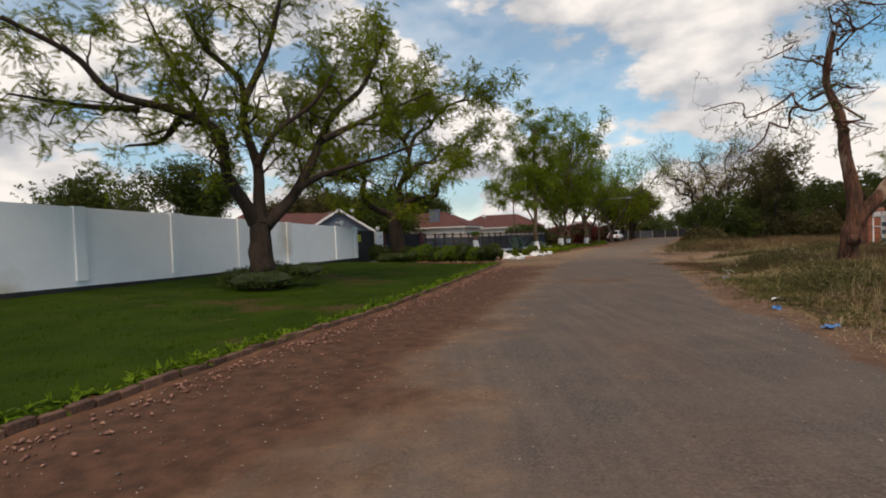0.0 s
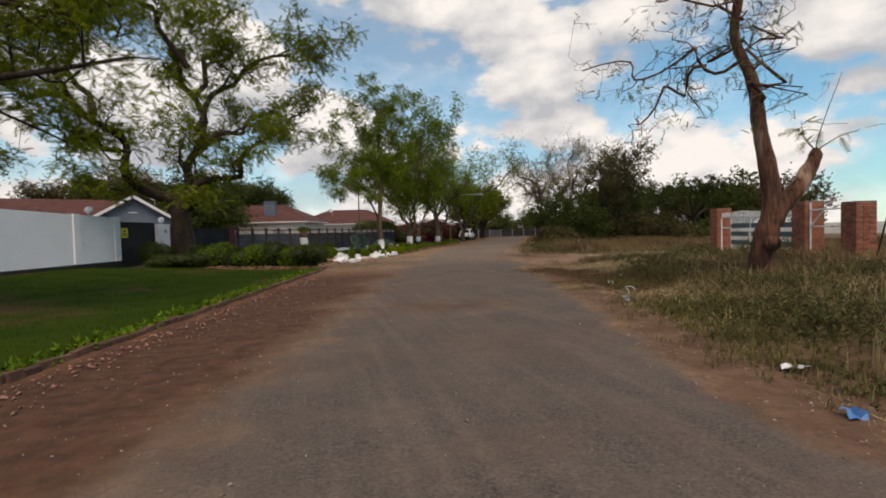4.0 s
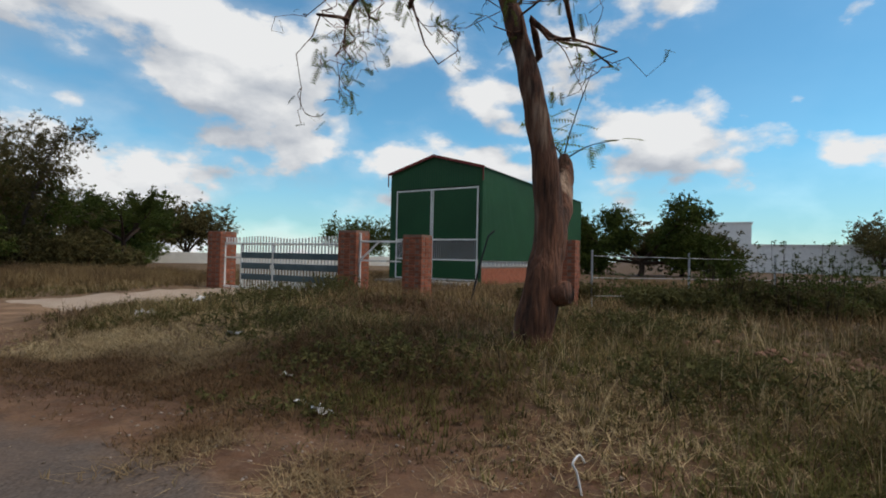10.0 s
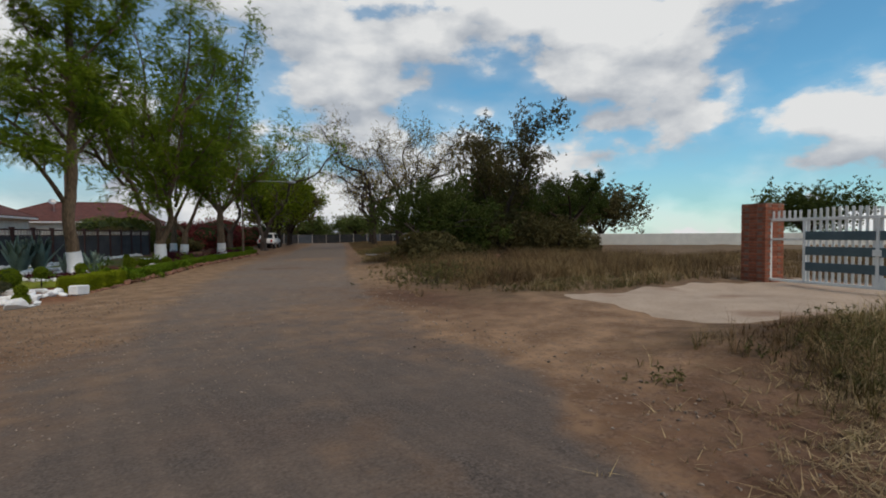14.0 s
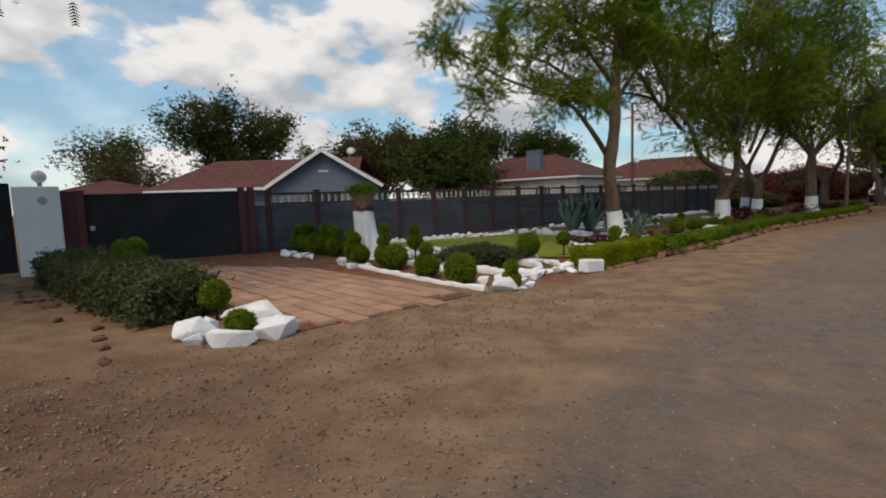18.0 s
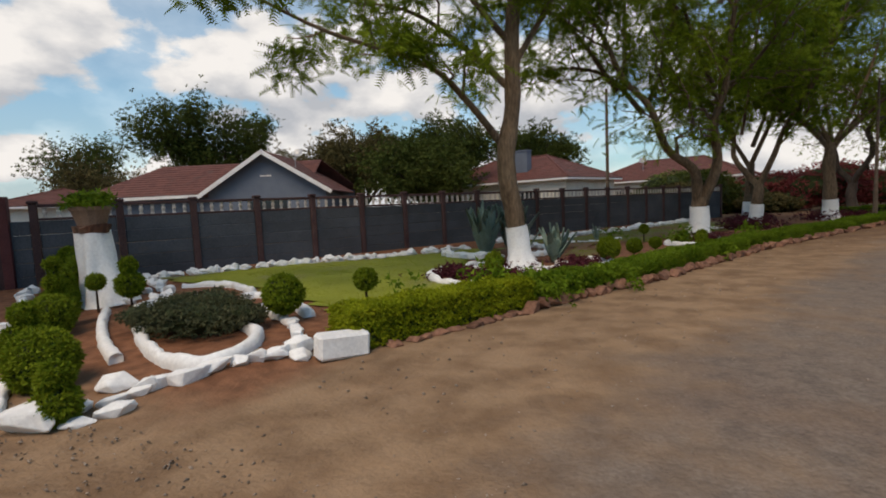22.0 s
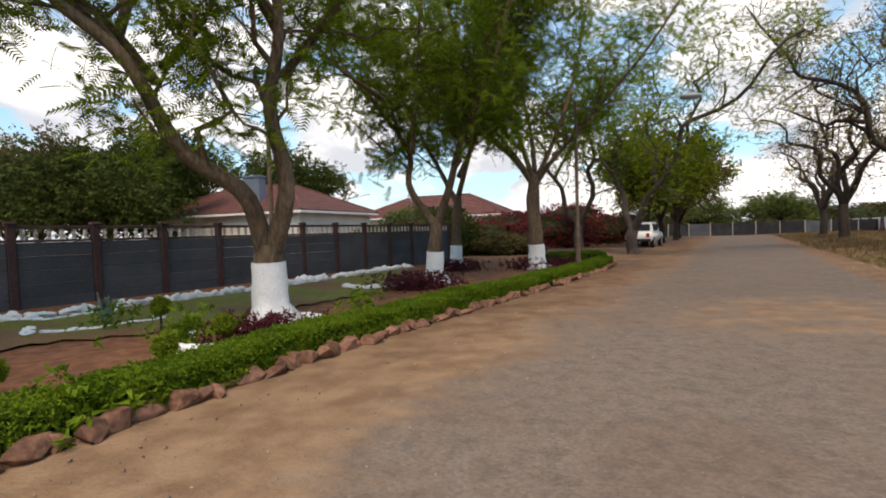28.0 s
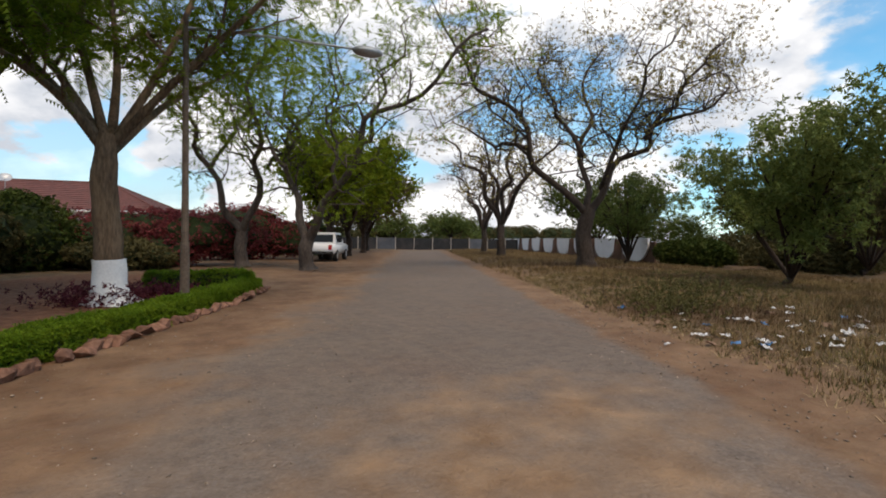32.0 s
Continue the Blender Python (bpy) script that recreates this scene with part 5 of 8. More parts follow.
# rings round the trees, and the soil of the beds
kerb_band("white_kerb_ring", [(8.1, 45.3), (8.1, 44.75), (8.4, 44.3), (8.85, 43.9), (9.35, 43.85), (9.9, 44.05), (10.4, 44.5), (10.75, 45.1), (10.85, 45.9)], 0.14, 0.11, "white painted edging of the maroon bed", seed=10)
kerb_band("white_kerb_ring", [(9.35 + 1.0 * math.cos(a), 46.15 + 0.85 * math.sin(a)) for a in np.linspace(2.6, 7.0, 18)], 0.14, 0.11, "white painted ring round the tree foot", seed=11)
stone_row("white_kerb_ring", [(6.6, 48.4), (7.1, 47.8), (7.6, 47.5), (8.5, 47.4)], 0.32, "white painted stones before the agave", seed=12)
stone_row("white_kerb_ring", [(8.8, 48.0), (9.4, 48.2), (9.5, 49.0), (9.3, 49.7), (8.5, 50.6), (7.6, 50.9)], 0.34, "white painted rocks round the agave bed", tall=0.7, seed=13)
kerb_band("white_kerb_ring", [(10.9, 45.9), (11.2, 46.7), (10.6, 47.3)], 0.14, 0.11, "white painted rounded kerb of the maroon bed", seed=14)
kerb_band("white_kerb_ring", [(12.1, 51.6), (12.05, 51.1), (12.35, 50.75), (12.8, 50.65), (13.5, 51.0)], 0.14, 0.11, "white painted ring round the tree foot", seed=15)
kerb_band("white_kerb_ring", [(13.1, 52.85), (13.55, 52.8), (14.0, 52.25)], 0.12, 0.10, "short whitewashed kerb behind the tree foot", seed=19)
stone_row("white_kerb_ring", [(9.0, 52.2), (9.4, 51.8), (10.2, 52.2), (10.7, 52.9), (10.4, 53.3)], 0.22, "white painted ring round a young plant", tall=0.55, seed=16, jit=0.03)
stone_row("white_kerb_ring", [(6.4, 53.2), (7.4, 53.0), (8.5, 53.1), (9.0, 54.0)], 0.22, "white painted edging of a back bed", tall=0.55, seed=17, jit=0.03)
kerb_band("white_kerb_ring", [(12.6, 57.4), (13.4, 57.0), (14.2, 57.6)], 0.14, 0.11, "white painted edging of a back bed", seed=18)
hp = [(float(ex(HEDGE, y)) + 0.30, y) for y in np.arange(42.6, 65.0, 0.4)]
stone_row("brick_edging", [(float(ex(HEDGE, y)) + 0.30, y) for y in (40.75, 41.4, 42.0, 42.5)], 0.21, "low sunken brown bricks along the clipped hedge", RK, jit=0.02, tall=0.55, gap=0.95, seed=22)
stone_row("rock_edging", hp, 0.27, "rough brown fieldstones along the clipped hedge", RK, jit=0.035, tall=1.0, gap=0.8, seed=20)


def hedge(name, pts, w, h, n, label, mat, leaf=0.055, seed=1, loose=0.025):
    """A clipped hedge along a line."""
    r = np.random.default_rng(seed)
    p = np.array(pts, float)
    run = np.concatenate([[0], np.cumsum(np.linalg.norm(np.diff(p, axis=0), axis=1))])
    L = run[-1]
    e = thing(name, 0, 0, 0, 0, label, "hedge")
    ss = np.arange(0, L + 0.01, 0.25)
    cx, cy = np.interp(ss, run, p[:, 0]), np.interp(ss, run, p[:, 1])
    tx, ty = np.gradient(cx), np.gradient(cy)
    ln = np.hypot(tx, ty)
    tx, ty = tx / ln, ty / ln
    prof = [(-0.5, 0), (-0.5, 0.8), (-0.35, 0.97), (0.35, 0.97), (0.5, 0.8), (0.5, 0)]
    wob = 1 + 0.1 * np.sin(ss * 3.1) + 0.07 * np.sin(ss * 7.3 + 1)
    rows = np.stack([np.stack([cx + ty * a * w * 0.9 * wob, cy - tx * a * w * 0.9 * wob, height(cx, cy) + b * h * (0.92 + 0.08 * wob)], -1) for a, b in prof], 1)
    v = rows.reshape(-1, 3)
    m = len(prof)
    f = [[i * m + j, i * m + j + 1, (i + 1) * m + j + 1, (i + 1) * m + j] for i in range(len(ss) - 1) for j in range(m - 1)]
    f += [[0, 1, 4, 5], [1, 2, 3, 4], [len(v) - 6, len(v) - 5, len(v) - 2, len(v) - 1], [len(v) - 5, len(v) - 4, len(v) - 3, len(v) - 2]]
    # dark solid under the leaves, painted as the hedge's inner shade
    part("shade_core", np_mesh("inner", v, np.array(f)), M_shadecore, e)
    s = r.uniform(-0.05, L + 0.05, n)
    u = r.random(n)
    side = r.random(n)
    a = np.where(side < 0.45, np.where(r.random(n) < 0.7, 0.5, -0.5), r.uniform(-0.5, 0.5, n))
    b = np.where(side < 0.45, u ** 0.8, 1.0)
    cap = r.random(n) < 1.3 * w / (L + w)
    s = np.where(cap, np.where(r.random(n) < 0.5, -0.04, L + 0.04), s)
    a, b = np.where(cap, r.uniform(-0.5, 0.5, n), a), np.where(cap, r.random(n), b)
    x = np.interp(s, run, p[:, 0])
    y = np.interp(s, run, p[:, 1])
    qx, qy = np.interp(s, ss, tx), np.interp(s, ss, ty)
    wv_ = np.interp(s, ss, wob)
    pl = np.stack([x + qy * a * w * wv_, y - qx * a * w * wv_, height(x, y) + b * h * (0.92 + 0.08 * wv_)], -1) + r.normal(0, loose, (n, 3)) + loose * 1.6 * np.stack([nz(x, y + 4 * b, 5.0), nz(x + 5 * b, y, 4.3, 2), np.abs(nz(x, y, 4.7, 1)) * b], -1)
    cv, cf = strew(SPRAY, pl, leaf * 2.2 * r.uniform(0.6, 1.3, n), r, 0.7)
    part("foliage", np_mesh("foliage", cv, cf), mat, e)
    return e


hedge("clipped_hedge", [(float(ex(HEDGE, y)) - 0.08, y) for y in np.arange(40.6, 43.3, 0.3)], 0.50, 0.38, 11000, "clipped yellow-green hedge beside the white block", material("hedge_leaf_yellow", (0.135, 0.175, 0.008), (0.31, 0.345, 0.022), 2.0, 0.5, 0.0, island=0.35, thin=0.3), 0.033, seed=3, loose=0.016)
hedge("clipped_hedge", [(float(ex(HEDGE, y)) - 0.08 + 0.05 * math.sin(y * 1.7), y) for y in np.arange(43.5, 64.4, 0.4)], 0.52, 0.31, 52000, "low bright green hedge along the dirt shoulder", M_hedge, 0.034, seed=13, loose=0.02)
for x, y, n_ in ((10.7, 43.3, 130), (11.5, 44.6, 60), (13.0, 48.5, 50), (10.0, 43.0, 60), (10.58, 52.2, 30), (12.43, 50.94, 80), (14.2, 52.95, 50), (8.75, 42.7, 14)):
    r = np.random.default_rng(int(y * 10))
    q = r.normal(0, 1, (n_, 3)) * (0.2, 0.2, 0.1) + (0, 0, 0.26)
    e = thing("hedge_weed", x, y, float(height(x, y)), 0, "bright green leafy seedling growing beside the hedge", "plant", "hedge seedlings")
    cv, cf = strew(SPRAY, np.column_stack([q[:, :2], np.abs(q[:, 2])]), 0.2 * r.uniform(0.6, 1.3, n_), r, 0.6)
    part("foliage", np_mesh("foliage", cv, cf), M_hedge, e)
hedge("clipped_hedge", [(20.8, 64.5), (20.0, 65.3), (18.6, 65.9)], 0.5, 0.42, 3000, "clipped green hedge turning round the bed end", M_hedge, seed=4)


def topiary(x, y, balls, label, seed, stem=True):
    e = thing("topiary", x, y, float(height(x, y)), 0, label, "topiary", "clipped topiary")
    r = np.random.default_rng(seed)
    if stem:
        part("stem", cyl(bmesh.new(), 0, 0, 0, balls[-1][0], 0.02, 0.012, 6), M_bark, e)
    for z, rad in balls:
        n = int(900 * rad * rad / 0.05) + 160
        d = r.normal(size=(n, 3))
        d /= np.linalg.norm(d, axis=1)[:, None]
        pts = np.array([0, 0, z]) + d * rad * r.uniform(0.9, 1.04, n)[:, None]
        cv, cf = strew(SPRAY, pts, 0.085 * r.uniform(0.7, 1.3, n), r, 0.8)
        b = part("ball", np_mesh("ball", cv, cf), M_topiary, e)
        # added dark ball, coloured as the shade between the leaves
        part("core", ball(bmesh.new(), 0, 0, z, rad * 0.92, 2), M_shadecore, b)
    return e


for k, (x, y, bl) in enumerate(((7.38, 38.75, ((0.25, 0.27),)), (6.63, 38.98, ((0.26, 0.22), (0.56, 0.11))), (5.6, 39.68, ((0.28, 0.24),)), (5.2, 39.95, ((0.26, 0.22), (0.60, 0.11), (0.84, 0.08))), (4.3, 40.35, ((0.18, 0.21),)), (4.0, 40.6, ((0.24, 0.2), (0.52, 0.15))), (3.66, 41.0, ((0.3, 0.2), (0.6, 0.13))), (2.9, 41.4, ((0.28, 0.24), (0.62, 0.13))), (2.4, 41.7, ((0.3, 0.26), (0.68, 0.16))), (1.6, 41.95, ((0.3, 0.28), (0.68, 0.18))), (2.0, 41.75, ((0.26, 0.3),)), (1.0, 42.3, ((0.3, 0.26), (0.64, 0.15))), (4.7, 40.7, ((0.46, 0.11),)),
                                (5.56, 40.67, ((0.46, 0.17), (0.72, 0.1))), (8.4, 38.36, ((0.16, 0.14), (0.36, 0.1))),
                                (8.05, 40.98, ((0.36, 0.23),)), (8.64, 41.87, ((0.42, 0.14),)), (9.55, 44.35, ((0.36, 0.15),)), (11.1, 46.83, ((0.34, 0.21),)), (11.54, 47.34, ((0.34, 0.14),)), (11.87, 48.96, ((0.26, 0.12),)), (12.86, 49.9, ((0.26, 0.11),)), (11.44, 51.9, ((0.4, 0.12),)), (12.9, 51.0, ((0.28, 0.12),)))):
    topiary(x, y, bl, "clipped round topiary shrub in the white-edged bed" if len(bl) == 1 else "clipped two-ball topiary shrub on a stem", 60 + k)
bush("dark_shrub", 7.25, 40.28, 0.1, 1.5, 0.9, 0.42, "low dark lavender-like shrub in the oval bed", material("shrub_dusky", (0.05, 0.06, 0.03), (0.10, 0.10, 0.055), 2, 0.8, 0.0, island=0.4, thin=0.2), 2600, 0.09, 5, SPRAY)

# ---- planter stump, agaves, beds ----
st = thing("stump_planter", 3.98, 41.15, 0.08, 0, "white limewashed tree stump carrying a potted plant", "stump")
pth = smooth_path([(0.1, 0.03, 0), (0.07, 0.02, 0.3), (0.02, 0.0, 0.75), (-0.03, 0, 1.2)], 14)
v, f = tube(pth, np.interp(np.linspace(0, 1, 14), [0, 0.1, 0.3, 0.6, 1], [0.44, 0.36, 0.30, 0.245, 0.225]), 32)
c = np.repeat(pth, 32, axis=0)
v = c + (v - c) * (1 + 0.34 * np.array([noise.noise(Vector((q[0] * 6, q[1] * 6, q[2] * 0.5))) * (1.25 - 0.5 * q[2]) for q in v]))[:, None]
part("trunk", np_mesh("trunk", v, f), M_whitepaint, st, smooth=True)
bm = cyl(bmesh.new(), -0.03, 0, 1.17, 1.29, 0.23, 0.255, 14)
for q in bm.verts:
    q.co += Vector((noise.noise(q.co * 9), noise.noise(q.co * 9 + Vector((4, 0, 0))), noise.noise(q.co * 7))) * 0.05
part("bare_top", bm, M_barkred, st, "bare brown wood rim")
pt = thing("plant_pot", 3.95, 41.15, 1.36, 0, "weathered clay pot with leafy green plant", "pot")
bm = cyl(bmesh.new(), 0, 0, 0, 0.27, 0.19, 0.27, 14)
part("pot", bm, M_terracotta, pt)
part("rim", cyl(bmesh.new(), 0, 0, 0.25, 0.31, 0.285, 0.29, 14), M_terracotta, pt)
r0_ = np.random.default_rng(5)
pl = np.column_stack([r0_.normal(0, 0.15, (220, 2)), r0_.uniform(0.32, 0.52, 220)])
cv, cf = strew(SPRAY, pl, 0.2 * r0_.uniform(0.6, 1.3, 220), r0_, 0.6)
part("plant", np_mesh("plant", cv, cf), M_hedge, pt, "bright green leaves")


def agave(x, y, n, ln, seed, label):
    r = np.random.default_rng(seed)
    e = thing("agave", x, y, float(height(x, y)), 0, label, "agave", "agaves")
    for k in range(n):
        a = k * 2.4 + r.uniform(-0.2, 0.2)
        el = radians(60 + 28 * k / n + r.uniform(-6, 6))
        L = ln * r.uniform(0.75, 1.1)
        u = np.array([math.cos(a) * math.cos(el), math.sin(a) * math.cos(el), math.sin(el)])
        s = np.array([-math.sin(a), math.cos(a), 0])
        w = np.cross(u, s) * -1
        vs = []
        for t, wd in ((0, 0.08), (0.25, 0.125), (0.55, 0.11), (0.82, 0.06), (1.0, 0.006)):
            c_ = u * L * t + np.array([0, 0, -0.22 * L * t * t * math.cos(el)]) + np.array([0, 0, 0.05])
            g = ln / 1.1
            vs += [c_ - s * wd * g + w * 0.035 * g, c_ - w * 0.01, c_ + s * wd * g + w * 0.035 * g, c_ - w * 0.05 * g * (1 - t)]
        fs = []
        for i in range(4):
            for j, j2 in ((0, 1), (1, 2), (2, 3), (3, 0)):
                fs.append([i * 4 + j, i * 4 + j2, i * 4 + 4 + j2, i * 4 + 4 + j])
        part("leaf", np_mesh("leaf", np.array(vs), np.array(fs)), M_agave, e, smooth=True)
    return e


agave(7.9, 48.3, 26, 1.3, 1, "large grey-green agave with spiky leaves by the tree")
agave(8.4, 48.95, 26, 1.35, 2, "large grey-green agave behind white stones")
agave(10.0, 46.9, 16, 0.85, 3, "young grey-green agave behind the tree foot")
agave(9.2, 47.1, 14, 0.8, 4, "small grey-green agave in the maroon bed")
agave(10.0, 52.6, 9, 0.5, 5, "small spiky plant in a white-edged ring")


def leaf_bed(name, x, y, sx, sy, h, n, mat, label, seed, leaf=0.14):
    r = np.random.default_rng(seed)
    p = r.normal(0, 0.42, (n, 2)) * (sx, sy)
    q = np.column_stack([p[:, 0], p[:, 1], np.abs(r.normal(0.4, 0.3, n)).clip(0, 1) * h])
    cv, cf = strew(SPRAY, q, leaf * r.uniform(0.6, 1.3, n), r, 0.5)
    e = thing(name, x, y, float(height(x, y)), 0, label, "plant")
    part("foliage", np_mesh("foliage", cv, cf), mat, e)


for k, (x, y, sx, sy, h, n) in enumerate(((9.4, 44.6, 1.1, 0.4, 0.2, 700), (10.6, 45.4, 0.4, 0.7, 0.2, 350), (8.5, 45.0, 0.4, 0.5, 0.2, 300), (9.4, 46.0, 0.6, 0.4, 0.16, 300), (10.6, 46.6, 0.5, 0.4, 0.2, 250), (13.0, 51.7, 0.9, 0.8, 0.28, 500),
                                          (14.55, 56.9, 1.1, 0.8, 0.42, 900), (15.3, 62.2, 1.0, 0.9, 0.4, 600), (18.0, 62.2, 1.2, 0.9, 0.4, 800), (18.9, 62.5, 0.8, 0.7, 0.35, 400))):
    leaf_bed("maroon_plants", x, y, sx, sy, h, n, M_maroon, "low dark maroon foliage round the tree foot", 80 + k)

# ---- trees ----
JAC = "jacaranda with feathery green crown and white limewashed foot"
J1 = [[(0, 0), (0, 1.2), (0, 2.2)], [(-0.2, 2.2), (-0.5, 2.9), (-1.1, 4.0), (-1.3, 5.5), (-2.7, 6.2), (-4.4, 6.5), (-5.3, 7.5), (-6.9, 8.3)], [(0, 2.2), (0, 3.2), (0, 4.5), (-0.4, 6.0), (-0.5, 7.9), (-1.7, 9.1), (-2.4, 10.5)],
      [(0.2, 2.1), (0.6, 2.5), (1.4, 3.4), (2.3, 5.0), (3.3, 7.1), (4.8, 8.6), (5.6, 10.1), (6.4, 11.7)], [(1.4, 3.5), (2.7, 4.2), (4.7, 4.8), (6.7, 5.5)], [(0, 4.5), (0.7, 5.8), (2.4, 7.3), (3.4, 9.0)], [(-1.2, 4.8), (-2.0, 6.8), (-3.2, 9.0), (-4.0, 11.0)], [(-2.7, 6.2), (-3.4, 5.4), (-4.6, 5.2)], [(-0.4, 7.0), (0.6, 9.2), (1.2, 11.5), (1.4, 13.2)], [(2.6, 5.6), (4.4, 6.6), (6.4, 7.6), (8.0, 8.4)], [(-4.0, 6.5), (-5.6, 6.4), (-7.6, 6.6)]]
J1 = [[(0, 0), (0, 0.6), (0, 1.2), (0, 1.9)]] + [[(a * 0.743, b * 0.743 + 0.27) for a, b in l] for l in J1[1:]]
tree("jacaranda_tree", -3.5, 18.1, 0.25, "spreading jacaranda with thick forked dark trunk on the lawn", J1,
     (0.929, 0.37), 0.37, 3, wild=0.2, leaf_n=11500, leaf_size=0.30, twig=1.6, levels=2, gap=0.46, depth=0.35, spread=0.18)
tree("jacaranda_tree", -1.06, 34.6, 0.15, "broad jacaranda with low forked trunk beside the black gate",
     [[(0, 0), (-0.3, 1.6), (-0.4, 2.9)], [(-0.4, 2.8), (-0.9, 3.2), (-2.3, 4.0), (-2.7, 5.9), (-4.2, 7.1), (-5.9, 8.4)], [(-0.3, 2.8), (-0.1, 3.3), (0.4, 5.1), (0.6, 7.1), (0.1, 9.0), (-0.7, 10.6)],
      [(-0.2, 2.7, 0), (0.1, 3.0, -0.3), (1.8, 4.2, -1.6), (3.0, 5.4, -2.6)], [(0.4, 5.1), (2.1, 6.5), (3.9, 7.3), (6.1, 8.1)], [(0.5, 6.1), (1.9, 8.8), (4.5, 10.2), (6.6, 10.8)], [(-2.5, 5.0), (-3.6, 5.6), (-5.4, 5.9)], [(0.4, 7.6), (1.4, 10.0), (2.0, 12.4)], [(-3.4, 6.6), (-4.2, 9.2), (-4.4, 11.6)], [(0.2, 9.0), (-1.4, 11.4), (-2.2, 13.2)], [(-4.2, 7.1), (-6.4, 7.4), (-8.4, 8.0)]],
     (0.972, 0.235), 0.48, 4, wild=0.21, leaf_n=15500, leaf_size=0.41, up_pull=0.38, twig=1.9, levels=2, gap=0.6, depth=0.35, spread=0.25)
tree("pruned_jacaranda_tree", 14.2, 18.6, 0.26, "leaning pruned tree with stripped reddish bark and few leaves",
     [[(-0.1, 0), (-0.06, 0.45), (0.02, 0.95), (0.10, 1.4), (0.10, 1.9), (0.03, 2.4), (-0.06, 3.0), (-0.16, 3.5), (-0.27, 4.0), (-0.45, 4.6), (-0.62, 5.1), (-0.80, 5.7), (-0.7, 6.5), (-0.6, 7.2)],
      [(-0.6, 5.0, 0), (-1.1, 5.1, -0.4), (-1.8, 5.35, -0.9), (-2.6, 5.35, -1.5), (-3.6, 5.6, -2.2)], [(-1.2, 5.1, -0.5), (-1.7, 4.8, -0.8), (-2.2, 4.3, -1.2), (-2.7, 3.9, -1.6)], [(-0.7, 5.2, 0), (-1.2, 5.6, 0.2), (-2.0, 5.6, 0.4), (-2.9, 5.2, 0.5)], [(-0.2, 3.9, 0), (0.15, 4.6, -0.2), (0.35, 5.6, -0.4)], [(-0.6, 6.0, 0), (-1.2, 6.8, -0.6), (-1.9, 7.2, -1.0)], [(-0.4, 6.8, 0), (0.2, 7.4, 0.4), (0.9, 7.7, 0.7)], [(-0.4, 7.2, 0), (-0.9, 7.9, 0.4), (-1.3, 8.1, 0.9)], [(-0.4, 6.4, 0), (0.3, 6.9, -0.4), (1.0, 7.0, -0.9)]],
     (0.0, -1.0), 0.24, 5, flare=0.15, wild=0.24, limb=0.42, bark=M_barkred, leaves=M_leafmid, leaf_n=800, leaf_size=0.2, twig=1.0, levels=3, gap=0.42, taper=0.34, spread=0.06, up_pull=-0.1, droop=0.7)
e = bpy.data.objects["pruned_jacaranda_tree"]
stub = tube(smooth_path([(0.0, -0.1, 1.15), (0.3, -0.2, 1.6), (0.7, -0.3, 2.15), (0.95, -0.36, 2.6), (1.02, -0.36, 2.85)], 16), np.interp(np.linspace(0, 1, 16), [0, 0.5, 0.85, 1], [0.21, 0.17, 0.13, 0.06]), 16)
c = np.repeat(smooth_path([(0.0, -0.1, 1.15), (0.3, -0.2, 1.6), (0.7, -0.3, 2.15), (0.95, -0.36, 2.6), (1.02, -0.36, 2.85)], 16), 16, axis=0)
stub = (c + (stub[0] - c) * (1 + 0.3 * np.array([noise.noise(Vector(q * 4)) for q in stub[0]]))[:, None], stub[1])
part("limb_stub", np_mesh("limb_stub", *stub), M_barkred, e, "broken-off stub limb", smooth=True)
knot = tube(smooth_path([(0.0, -0.08, 0.72), (-0.12, -0.24, 0.74), (-0.2, -0.36, 0.76), (-0.2, -0.361, 0.76)], 10), np.interp(np.linspace(0, 1, 10), [0, 0.8, 0.95, 1], [0.2, 0.15, 0.13, 0.005]), 14)
part("knot", np_mesh("knot", *knot), M_barkred, e, "sawn-off knot low on the trunk", smooth=True)
tw = [smooth_path(p, 8) for p in ([(1.0, -0.36, 2.8), (1.0, -0.42, 3.1), (1.05, -0.6, 3.7), (1.1, -0.85, 4.4)], [(1.0, -0.4, 2.8), (1.05, -0.75, 3.0), (1.1, -1.2, 3.1)], [(1.0, -0.36, 2.8), (0.95, -0.15, 3.1), (0.9, -0.1, 3.5)])]
for t in tw:
    part("sucker", np_mesh("sucker", *tube(t, np.linspace(0.014, 0.005, 8), 5)), M_bark, e)
rs = np.random.default_rng(9)
sp = np.concatenate([t[3:] for t in tw])
cv, cf = strew(FROND, sp[rs.integers(0, len(sp), 26)] + rs.normal(0, 0.04, (26, 3)), rs.uniform(0.3, 0.5, 26), rs, 0.4)
part("sucker_foliage", np_mesh("sucker_foliage", cv, cf), M_leaf, e)

